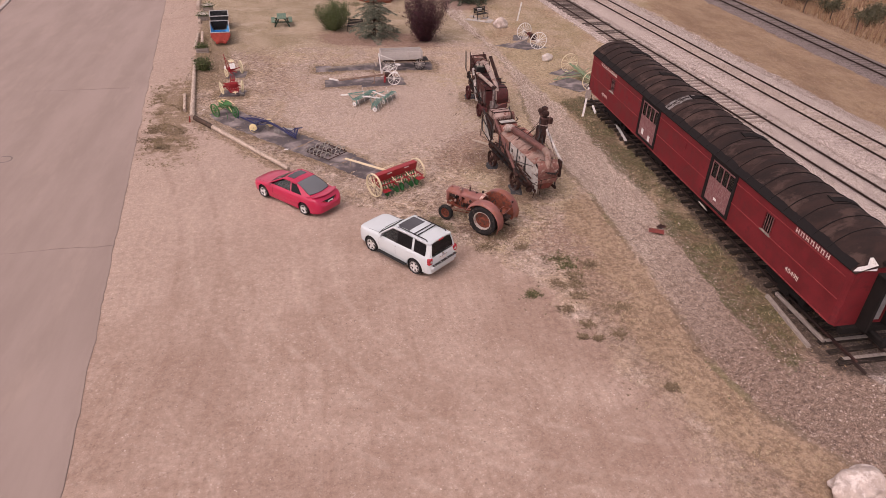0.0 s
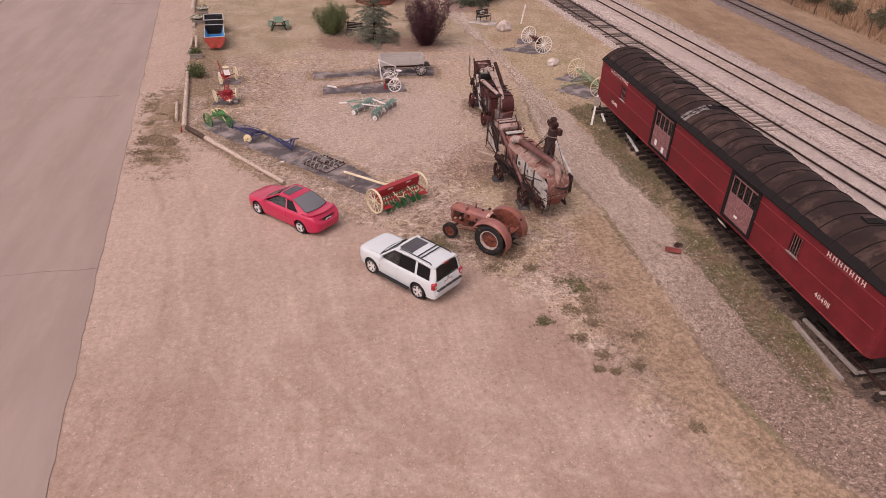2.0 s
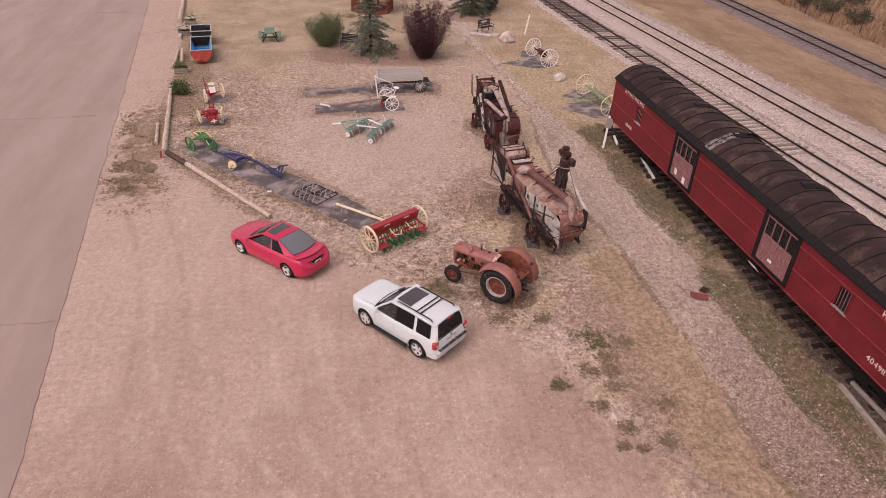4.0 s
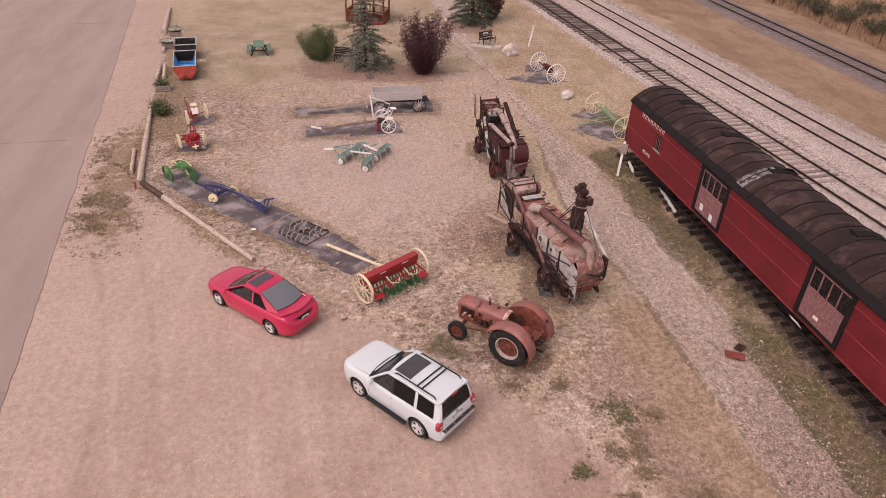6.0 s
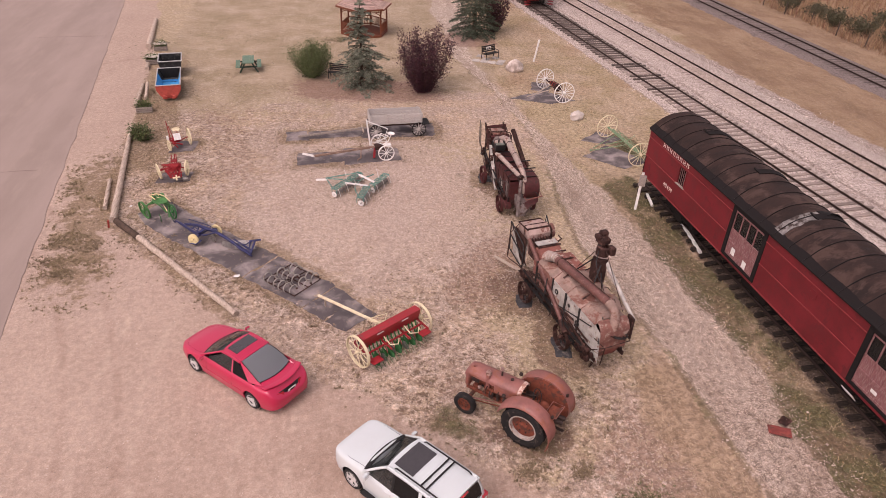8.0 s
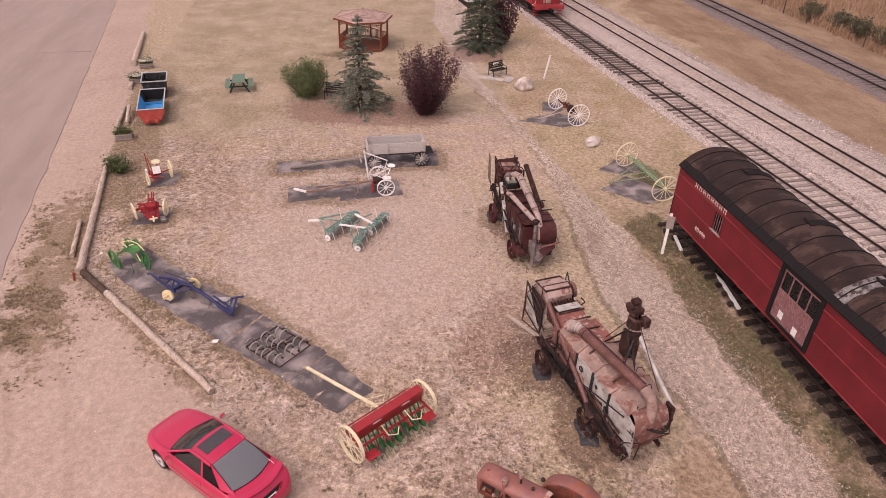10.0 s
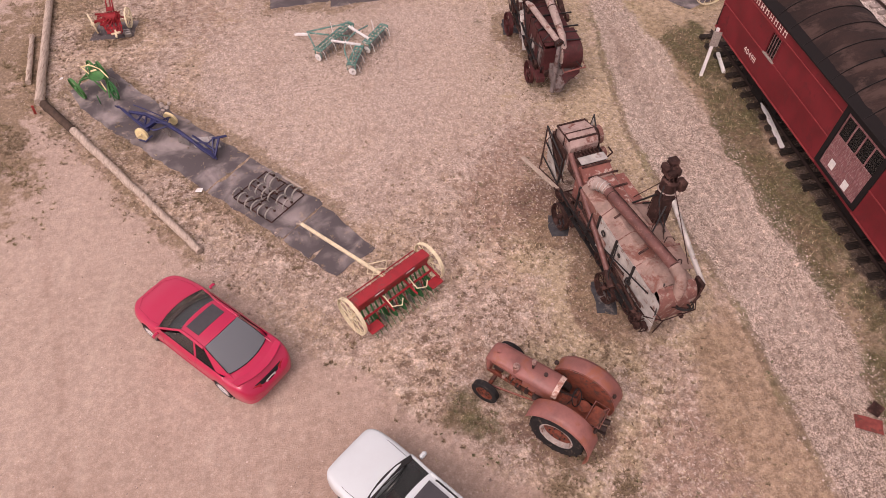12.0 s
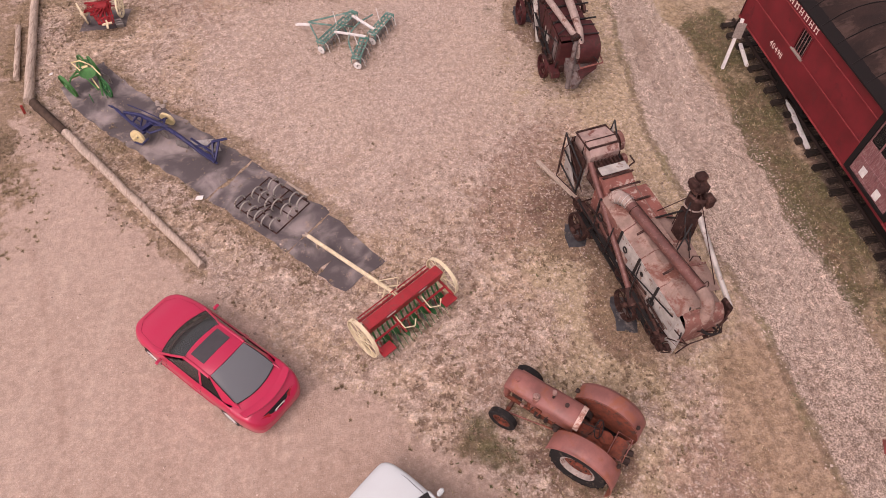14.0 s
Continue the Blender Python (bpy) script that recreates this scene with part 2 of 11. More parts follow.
def glass_mat(name, col, rough=0.03):
    m, nd, ln, bs = nodes_of(name)
    bs.inputs["Base Color"].default_value = (*col, 1)
    bs.inputs["Roughness"].default_value = rough
    bs.inputs["Transmission Weight"].default_value = 0.9
    bs.inputs["IOR"].default_value = 1.3
    return m


M_rail = surface("rail_steel", (0.05, 0.032, 0.027), 0.8, 0.1, 0.3, 2, bump=0.2)
M_tie = surface("weathered_tie", (0.135, 0.105, 0.092), 0.9, 0, 0.4, 3, bump=0.6, stretch=(1, 8, 8), each=0.7)
M_tie_mid = surface("half_buried_tie", (0.15, 0.12, 0.108), 0.9, 0, 0.3, 3, bump=0.5, stretch=(1, 8, 8), each=0.6)
M_wagonwood = surface("silver_grey_boards", (0.50, 0.46, 0.43), 0.9, 0, 0.22, 5, worn=(0.32, 0.28, 0.25), worn_amt=0.35, worn_scale=5, stretch=(1, 6, 6), each=0.15)
M_tie_pale = surface("dusty_tie", (0.30, 0.24, 0.21), 0.9, 0, 0.3, 3, bump=0.5, stretch=(1, 8, 8), each=0.5)
M_tie_buried = surface("gravel_dusted_tie", (0.37, 0.29, 0.25), 0.95, 0, 0.35, 3, worn=(0.50, 0.41, 0.36), worn_amt=0.65, worn_scale=3, bump=0.5, stretch=(1, 5, 5), each=0.35)
M_tie_dark = surface("creosoted_tie", (0.030, 0.022, 0.018), 0.9, 0, 0.45, 3, worn=(0.085, 0.060, 0.045), worn_amt=0.4, worn_scale=2.5, bump=0.6, stretch=(1, 8, 8), each=0.6)
M_carred = surface("boxcar_red_paint", (0.170, 0.019, 0.023), 0.6, 0, 0.25, 1.2, worn=(0.125, 0.017, 0.020), worn_amt=0.3, worn_scale=1.5, bump=0.1)
M_belt = surface("boxcar_belt_paint", (0.26, 0.04, 0.042), 0.6, 0, 0.2, 3)
M_roof = surface("tarred_roof", (0.033, 0.019, 0.016), 0.85, 0, 0.5, 1.1, worn=(0.062, 0.037, 0.030), worn_amt=0.5, worn_scale=0.7, bump=0.5, stretch=(1, 1.6, 1))
M_tar = surface("black_tar", (0.013, 0.010, 0.010), 0.9, 0, 0.3, 5, bump=0.3)
M_patch = surface("bare_roof_metal", (0.25, 0.23, 0.22), 0.6, 0.2, 0.4, 6, worn=(0.05, 0.035, 0.03), worn_amt=0.6, worn_scale=5)
M_under = surface("sooty_underframe", (0.016, 0.013, 0.012), 0.8, 0.2, 0.4, 4)
M_doorpaint = surface("faded_door_paint", (0.24, 0.10, 0.10), 0.75, 0, 0.3, 4, worn=(0.32, 0.2, 0.19), worn_amt=0.5, worn_scale=6, stretch=(1, 6, 1))
M_white = surface("white_paint", (0.74, 0.71, 0.68), 0.6, 0, 0.12, 8, worn=(0.4, 0.33, 0.28), worn_amt=0.15, worn_scale=6)
M_cream = surface("cream_paint", (0.72, 0.62, 0.42), 0.6, 0, 0.15, 8, worn=(0.42, 0.32, 0.2), worn_amt=0.15, worn_scale=7)
M_letter = surface("sign_white", (0.75, 0.62, 0.56), 0.6, 0, 0.1, 8)
M_oldwood = surface("grey_weathered_wood", (0.32, 0.27, 0.235), 0.9, 0, 0.3, 5, worn=(0.18, 0.14, 0.12), worn_amt=0.35, worn_scale=4, bump=0.6, stretch=(7, 1, 7), each=0.2)
M_palewood = surface("pale_bleached_wood", (0.46, 0.37, 0.30), 0.9, 0, 0.25, 5, stretch=(6, 1, 6))
M_log = surface("old_pole_wood", (0.50, 0.40, 0.325), 0.9, 0, 0.3, 3, worn=(0.25, 0.175, 0.135), worn_amt=0.3, worn_scale=2, bump=0.7, stretch=(6, 0.8, 6))
M_pane = glass_mat("dusty_pane", (0.10, 0.10, 0.098), 0.22)
M_black = surface("black_iron", (0.018, 0.016, 0.016), 0.55, 0.3, 0.3, 6)

# ---- ground: one sheet, its kinds of soil and some painted shade told by soft masks ----
def seg_dist(px, py, line):
    """The distance from points to a polyline, and on which side they lie (left of its way is positive)."""
    best = np.full(px.shape, 1e9)
    sign = np.zeros(px.shape)
    for (x0, y0), (x1, y1) in zip(line, line[1:]):
        dx, dy = x1 - x0, y1 - y0
        t = np.clip(((px - x0) * dx + (py - y0) * dy) / (dx * dx + dy * dy), 0, 1)
        d = np.hypot(px - x0 - t * dx, py - y0 - t * dy)
        s = np.sign(dx * (py - y0) - dy * (px - x0))
        near = d < best
        best, sign = np.where(near, d, best), np.where(near, s, sign)
    return best, sign


def soft(d, w):
    return np.clip(0.5 + d / (2 * w), 0, 1)


def road_edge(y):
    return -12.3 - 0.128 * (y - 48.7)


def track_x(k, y):
    return (24.65 - 0.098 * (y - 60), 29.2 - 0.103 * (y - 60), 42.4 - 0.03 * (y - 62))[k]


LOT_EDGE = [(-9.7, 47), (-8.6, 41.3), (-2.6, 33.6), (0.3, 29.9), (1.6, 29.3), (5.4, 25.9), (7.7, 23.4), (8.6, 20.2), (9.8, 17.5), (11.0, 15.3), (11.0, 11.6), (13, 0), (15, -30), (15, -400)]
SHOULDER = [(-60, 420), (-12.3, 74), (-10.6, 62), (-9.9, 55), (-9.7, 47)]
PATH_LEFT = [(13.9, 95), (12.6, 83), (11.6, 79), (12.0, 73.5), (11.2, 66), (11.8, 62), (12.9, 56), (13.3, 50), (12.9, 44), (12.2, 38), (12.6, 32.2), (13.05, 28.4), (13.1, 22), (13.0, 17.5), (13.6, 14.6), (15.6, 11.6), (19, 8), (30, -2)]
PATH_RIGHT = [(16.6, 95), (16.0, 83), (15.3, 79), (14.6, 73.5), (13.0, 68), (12.6, 63), (13.2, 56.5), (14.1, 48.5), (15.0, 41.6), (15.3, 38), (15.5, 35), (15.85, 32), (15.95, 29.4), (15.8, 26), (15.75, 21.4), (15.9, 19.3), (17.0, 16.4), (22, 14.0), (40, 9)]


def axis_steps(a, b, fine, far):
    mid = np.arange(a, b + 1e-6, fine)
    out = fine * 1.5 * (1.35 ** np.arange(0, 60)).cumsum()
    out = out[out < far]
    return np.concatenate([a - out[::-1], mid, b + out])


gx, gy = axis_steps(-34, 56, 0.35, 1600), axis_steps(4, 100, 0.35, 1600)
gx = np.unique(np.concatenate([gx, np.arange(10.8, 17.2, 0.12)]).round(4))
GX, GY = np.meshgrid(gx, gy)
px, py = GX.ravel(), GY.ravel()


def noise_at(x, y, s, k=0.0):
    return np.array([noise.noise((a * s, b * s, k)) for a, b in zip(x, y)])


# corners of the ground cloths
CLOTHS = [[(-7.5, 41.9), (-6.93, 40.8), (-5.55, 42.12), (-6.25, 43.0)], [(-6.97, 40.84), (-5.62, 39.46), (-4.64, 41.16), (-5.6, 42.16)], [(-5.68, 39.5), (-2.38, 36.25), (-1.03, 37.66), (-4.7, 41.18)],
          [(-2.36, 36.23), (-0.05, 33.98), (1.3, 35.2), (-1.0, 37.62)], [(-0.02, 33.94), (0.8, 33.05), (2.0, 34.25), (1.3, 35.17)], [(0.8, 33.05), (1.5, 32.3), (2.7, 33.25), (2.0, 34.25)],
          [(-7.3, 44.9), (-5.6, 44.9), (-5.5, 46.0), (-7.0, 46.1)], [(-7.2, 48.5), (-5.9, 48.6), (-5.8, 49.9), (-6.9, 50.0)],
          [(-1.0, 49.5), (0.3, 49.5), (0.2, 50.9), (-1.0, 50.8)], [(0.25, 49.7), (3.4, 49.85), (3.3, 51.0), (0.2, 50.75)], [(3.3, 49.6), (7.6, 49.5), (7.65, 51.5), (3.2, 51.2)], [(-0.3, 46.25), (2.2, 46.6), (2.1, 47.9), (-0.36, 47.75)], [(2.15, 46.15), (5.25, 46.5), (5.1, 48.1), (2.1, 48.2)],
          [(13.5, 55.4), (16.0, 54.1), (17.9, 54.6), (16.3, 56.6)], [(15.4, 56.8), (16.6, 56.4), (17.2, 58.0), (16.0, 58.5)],
          [(15.4, 46.0), (17.2, 44.3), (19.0, 45.1), (17.3, 47.4)], [(16.0, 48.2), (17.3, 47.5), (18.6, 48.2), (17.5, 49.4)],
          [(8.72, 30.1), (9.3, 29.95), (9.5, 31.0), (8.92, 31.15)], [(8.15, 33.0), (8.75, 32.88), (8.9, 33.65), (8.3, 33.8)], [(8.9, 43.4), (9.6, 43.4), (9.7, 44.4), (9.0, 44.5)]]

n1, n2 = noise_at(px, py, 0.35, 1.0), noise_at(px, py, 1.1, 5.0)
d, s = seg_dist(px, py, LOT_EDGE)
lot = soft(-d * s + n1 * 0.8 + n2 * 0.4, 0.5 + 0.6 * soft(24 - py, 4))
d2, s2 = seg_dist(px, py, SHOULDER)
shoulder = soft(-d2 * s2 + n1 * 0.4, 0.5) * (py > 46)
lot = np.maximum(lot * (py < 48), shoulder)
dl, sl = seg_dist(px, py, PATH_LEFT)
dr, sr = seg_dist(px, py, PATH_RIGHT)
path = np.minimum(soft(dl * sl + n2 * 0.16 + n1 * 0.12, 0.3), soft(-dr * sr + n2 * 0.25 + n1 * 0.3, 0.45))
rim = np.exp(-((dl * sl + 0.10 + n2 * 0.22 + n1 * 0.12) / 0.20) ** 2) * np.interp(py, [40, 50, 66, 70], [1, 0.6, 0.5, 0]) * np.clip(1.0 + n1 * 0.7, 0, 1)
centre = np.exp(-(((px - 3.5) / 7.0) ** 2 + ((py - 42.5) / 8.5) ** 2) ** 1.5)
east = soft(px - np.interp(py, [10, 30, 45, 60, 90], [14.8, 14.9, 14.2, 13.4, 15]), 0.8)
green = 0.9 * np.exp(-((px - 16.35 + n2 * 0.3 + n1 * 0.25) / 1.0) ** 6) * np.clip(0.85 + 0.9 * n1, 0.35, 1.2) * soft(py - 17, 2) * soft(44.5 - py, 1.5)
green += 0.8 * np.exp(-(((px - 18.6) / 1.0) ** 2 + ((py - 46.8) / 2.2) ** 2))
green += 0.35 * np.exp(-(((px - 16.3) / 2.6) ** 2 + ((py - 51.5) / 6) ** 2))
green += 0.7 * np.exp(-(((px - 2.7) / 1.3) ** 2 + ((py - 69.6) / 0.9) ** 2))
for ax, ay in ((5.3, 26.9), (4.6, 27.7), (6.9, 26.1), (8.0, 25.2), (9.55, 24.0), (9.6, 22.3), (7.65, 21.7), (8.1, 44.5), (8.6, 32.3), (-7.2, 40.2), (4.3, 27.7)):
    green += 0.45 * np.exp(-(((px - ax) / 0.7) ** 2 + ((py - ay) / 0.7) ** 2))
green += 0.3 * np.exp(-(((px + 6) / 7) ** 2 + ((py - 72) / 6) ** 2))
blot = lambda x, y, a, b: np.exp(-(((px - x) / a) ** 2 + ((py - y) / b) ** 2))
mottle = blot(4.5, 29.5, 4.5, 4.0) + 0.9 * blot(8.5, 30, 3, 5) + 0.55 * blot(10.4, 20.0, 1.6, 5) + 0.8 * blot(7.5, 36, 3.5, 3) + 0.7 * blot(-3, 36.5, 4.5, 2.2) + 0.8 * blot(-7.5, 52, 3.5, 9) + 0.5 * blot(2, 51.5, 7, 3) + 0.6 * blot(12.5, 13, 2.5, 4)
mottle += 0.7 * blot(-5.5, 47.5, 2.6, 8) + 0.6 * blot(-4.0, 38.6, 1.6, 3.5) + 0.7 * blot(1.0, 33.2, 3.0, 1.6) + 0.6 * blot(-5, 58, 5, 7) + 0.5 * blot(1, 62, 8, 5)
red_soil = 0.5 * blot(11.6, 23.5, 1.3, 6) + 0.45 * blot(9.2, 25.2, 1.6, 2.4) + 0.85 * blot(7.2, 34.5, 2.0, 2.2) + 0.5 * blot(5.2, 29, 1.6, 2.2) + 0.5 * blot(8.6, 37.5, 2, 2) + 0.5 * blot(-3, 46, 3, 4) + 0.45 * blot(10.6, 24.5, 1.4, 3) + 0.5 * blot(-5, 53, 3, 4)
olive = 0.55 * blot(7.4, 26.2, 2.0, 2.0) + 0.6 * blot(8.6, 31.5, 1.4, 2.2) + 0.8 * blot(9.2, 41.5, 2.0, 3.6) + 0.75 * blot(11.6, 39, 1.4, 6) + 0.7 * blot(16.0, 52, 3.2, 8) + 0.15 * blot(11, 22, 2.2, 6) + 0.5 * blot(-2, 66, 8, 6) + 0.45 * blot(6.5, 47.5, 3, 3) + 0.3 * blot(11.8, 27, 1.2, 8)
olive += 0.65 * blot(11.5, 33.5, 0.9, 4.5) + 0.45 * blot(7.4, 33, 1.5, 2.6) + 0.45 * blot(8.4, 28.6, 2.2, 1.2) + 0.5 * blot(6.2, 28.2, 1.4, 1.2)
olive += 0.6 * blot(7.6, 39.8, 1.2, 2.2) + 0.6 * blot(7.8, 47.0, 2.4, 1.6) + 0.5 * blot(11.5, 46, 1.3, 3) + 0.5 * blot(14.3, 43.5, 0.8, 3)
olive += 0.7 * soft(py - 57 + n1 * 3, 6) * soft(13 - px, 2) + 0.35 * blot(-3, 53, 5, 5)
# Dark soil; under tractor, threshing machines and red car it also paints shade
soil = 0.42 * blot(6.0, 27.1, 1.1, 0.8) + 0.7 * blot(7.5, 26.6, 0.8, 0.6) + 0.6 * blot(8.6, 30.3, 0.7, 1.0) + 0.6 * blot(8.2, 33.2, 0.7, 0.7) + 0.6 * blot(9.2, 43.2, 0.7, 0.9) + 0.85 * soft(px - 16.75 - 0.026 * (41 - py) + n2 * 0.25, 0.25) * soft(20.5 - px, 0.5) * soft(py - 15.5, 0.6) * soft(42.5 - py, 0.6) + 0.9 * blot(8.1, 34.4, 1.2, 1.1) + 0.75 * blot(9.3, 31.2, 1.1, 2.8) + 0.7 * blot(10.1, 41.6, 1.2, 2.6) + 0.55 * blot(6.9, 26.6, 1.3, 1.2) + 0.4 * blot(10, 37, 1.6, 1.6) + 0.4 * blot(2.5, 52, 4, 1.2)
south = soft(24.0 - py + n1 * 2, 7.0) * soft(px - 9.4 - 0.02 * (py - 10) + n1 * 1.2, 1.0)
sandy = soft(-dl * sl - 0.12 + n2 * 0.15, 0.2) * soft(dl * sl + 2.1 + 0.7 * n1 + 0.3 * n2, 0.9) * soft(30.5 - py + n1 * 2, 3.0) * soft(py - 9, 3) * (px > 5)
near = np.full(len(px), 9.0)
for c in CLOTHS:
    near = np.minimum(near, seg_dist(px, py, c + c[:1])[0])
for c in ([(-9.5, 46.5), (-8.6, 41.3), (-2.6, 33.6)], [(-8.9, 62), (-9.0, 51)]):
    near = np.minimum(near, seg_dist(px, py, c)[0] + 0.05)
fringe = np.exp(-(np.maximum(near - 0.12 + 0.35 * n2, 0) / 0.42) ** 2) * np.clip(0.75 + 0.8 * n1, 0.2, 1.0) * np.where(px < 12, 1.0, 0.5)
fringe = np.maximum(fringe, 1.0 * np.exp(-((px + 8.9 + 0.08 * (py - 55) + 0.4 * n1) / 1.35) ** 4) * soft(py - 46.5, 1.5) * soft(66 - py + n1, 1.5))
# Dead grass near machines; the tractor's blot also stands for shade under it
fringe = np.maximum(fringe, 0.75 * blot(9.4, 30.6, 1.3, 3.2) + 0.7 * blot(9.9, 41.4, 1.3, 2.9) + 0.6 * blot(7.0, 26.9, 1.4, 1.5) + 0.5 * blot(2.5, 43.2, 1.9, 1.2) + 0.5 * blot(5.3, 50.2, 3, 1.0))
mulch = np.exp(-(((px - 4.2) / 5.4) ** 4 + ((py - 57.6 + 0.15 * (px - 4)) / 2.3) ** 4)) + np.exp(-(((px - 13.6) / 2.4) ** 4 + ((py - 69.2) / 2.2) ** 4))
weedy = np.exp(-(((px + 9.9 + 0.12 * (py - 44)) / 1.35) ** 4 + ((py - 42.6) / 6.4) ** 4)) + 0.5 * blot(-8.6, 37.0, 1.6, 1.6)
weedy = np.clip(weedy, 0, 1) * 0.68
bed = np.maximum(soft(py * 0 + px - track_x(0, py) + 1.9 + n2 * 0.3, 0.35) * soft(track_x(1, py) + 3.3 - px + n2 * 0.5, 0.5), 0)
dark = soft(px - track_x(2, py) + 2.1 + n2 * 0.6, 0.6) * soft(track_x(2, py) + 1.7 - px + n2 * 0.4, 0.5)
carbed = soft(px - 18.2 + n2 * 0.3, 0.3) * soft(22.5 - px + n2 * 0.5, 0.6) * soft(py - 14.5 + n2, 1) * soft(44 - py, 1.5)

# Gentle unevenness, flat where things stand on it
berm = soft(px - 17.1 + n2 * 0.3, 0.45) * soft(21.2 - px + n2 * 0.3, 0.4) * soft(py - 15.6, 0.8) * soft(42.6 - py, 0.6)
PZ = 0.012 * n1 * (1 - path) + 0.02 * rim - 0.02 * path * soft(44 - py, 3) + 0.14 * berm
far = np.maximum(np.maximum(px - 60, -px - 40), py - 110)
PZ = np.where(far > 0, PZ * 0, PZ)

W = len(gx)
gme = bpy.data.meshes.new("ground")
idx = np.arange(len(px)).reshape(len(gy), W)
quads = np.stack([idx[:-1, :-1], idx[:-1, 1:], idx[1:, 1:], idx[1:, :-1]], -1).reshape(-1, 4)
gme.from_pydata(np.stack([px, py, PZ], 1).tolist(), [], quads.tolist())
gme.polygons.foreach_set("use_smooth", [True] * len(gme.polygons))
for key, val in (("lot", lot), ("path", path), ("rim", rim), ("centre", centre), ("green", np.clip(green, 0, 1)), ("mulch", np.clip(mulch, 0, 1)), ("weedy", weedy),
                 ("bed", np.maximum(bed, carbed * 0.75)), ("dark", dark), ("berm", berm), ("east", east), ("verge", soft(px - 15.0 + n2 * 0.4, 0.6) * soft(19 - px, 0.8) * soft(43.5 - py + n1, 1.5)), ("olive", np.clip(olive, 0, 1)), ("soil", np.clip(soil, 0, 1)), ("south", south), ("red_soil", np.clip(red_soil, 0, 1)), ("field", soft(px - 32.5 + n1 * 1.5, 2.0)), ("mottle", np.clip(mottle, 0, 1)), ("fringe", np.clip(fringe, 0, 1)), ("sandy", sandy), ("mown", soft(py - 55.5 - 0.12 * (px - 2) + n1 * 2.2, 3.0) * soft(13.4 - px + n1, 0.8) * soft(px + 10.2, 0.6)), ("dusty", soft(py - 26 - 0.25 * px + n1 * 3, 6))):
    at = gme.attributes.new(key, "FLOAT", "POINT")
    at.data.foreach_set("value", val.astype(np.float32))


def ground_material():
    m, nd, ln, bs = nodes_of("ground_soil")
    co = nd.new("ShaderNodeNewGeometry").outputs["Position"]

    def zone(name):
        a = nd.new("ShaderNodeAttribute")
        a.attribute_name = name
        return a.outputs["Fac"]

    def ragged(w, nz, amt):
        k = calc(nd, ln, "ADD", w, calc(nd, ln, "MULTIPLY", calc(nd, ln, "SUBTRACT", nz, 0.5), amt))
        r = nd.new("ShaderNodeMapRange")
        r.interpolation_type = "SMOOTHSTEP"
        r.inputs["From Min"].default_value, r.inputs["From Max"].default_value = 0.36, 0.64
        ln.new(k, r.inputs["Value"])
        return r.outputs[0]

    g05 = grain(nd, ln, co, 0.35, 6, 0.6)
    g1 = grain(nd, ln, co, 1.1, 6, 0.65)
    g3 = grain(nd, ln, co, 3.2, 6, 0.7)
    g9 = grain(nd, ln, co, 9, 5, 0.7)
    g30 = grain(nd, ln, co, 26, 4, 0.7)
    def grit(x):
        r = nd.new("ShaderNodeMapRange")
        r.interpolation_type = "SMOOTHSTEP"
        r.inputs["From Min"].default_value, r.inputs["From Max"].default_value = 0.15, 0.85
        ln.new(x, r.inputs["Value"])
        return r.outputs[0]

    stones = nd.new("ShaderNodeTexVoronoi")
    stones.inputs["Scale"].default_value = 42
    ln.new(co, stones.inputs["Vector"])
    shade = nd.new("ShaderNodeSeparateColor")
    ln.new(stones.outputs["Color"], shade.inputs[0])
    st = grit(shade.outputs[0])

    def band(x, lo, hi):
        r = nd.new("ShaderNodeMapRange")
        r.interpolation_type = "SMOOTHSTEP"
        r.inputs["From Min"].default_value, r.inputs["From Max"].default_value = lo, hi
        ln.new(x, r.inputs["Value"])
        return r.outputs[0]

    # dry lawn: pink grit and straw in broad patches, bare pale soil, dead weeds
    grit_c = mix(nd, ln, st, (0.345, 0.255, 0.205), (0.56, 0.435, 0.36))
    straw = mix(nd, ln, band(g9, 0.3, 0.7), (0.40, 0.285, 0.198), (0.585, 0.44, 0.325))
    lawn = mix(nd, ln, band(g05, 0.40, 0.60), grit_c, straw)
    film = grain(nd, ln, co, 0.75, 7, 0.65, 0.46, 0.66, None, 0.6)
    lawn = mix(nd, ln, calc(nd, ln, "MULTIPLY", film, 0.55), lawn, (0.36, 0.252, 0.186))
    pale = grain(nd, ln, co, 1.5, 8, 0.68, 0.53, 0.62, None, 0.4)
    lawn = mix(nd, ln, calc(nd, ln, "MULTIPLY", pale, calc(nd, ln, "MULTIPLY_ADD", zone("mottle"), 0.55)), lawn, mix(nd, ln, st, (0.60, 0.47, 0.38), (0.76, 0.62, 0.515)))
    lawn.node.inputs[0].links[0].from_node.inputs[1].links[0].from_node.inputs[2].default_value = 0.3
    dead = mix(nd, ln, band(g30, 0.3, 0.7), (0.12, 0.078, 0.053), (0.26, 0.175, 0.122))
    clump = calc(nd, ln, "MULTIPLY", grain(nd, ln, co, 4.2, 6, 0.66, 0.49, 0.58, None, 0.5), grain(nd, ln, co, 0.6, 5, 0.65, 0.36, 0.52, None, 0.8))
    lawn = mix(nd, ln, calc(nd, ln, "MULTIPLY", clump, calc(nd, ln, "MULTIPLY", zone("mottle"), 0.95)), lawn, dead)
    smear = grain(nd, ln, co, 1.9, 8, 0.72, 0.50, 0.64, None, 0.5)
    lawn = mix(nd, ln, calc(nd, ln, "MULTIPLY", calc(nd, ln, "MULTIPLY", smear, zone("mottle")), 0.65), lawn, (0.235, 0.152, 0.108))
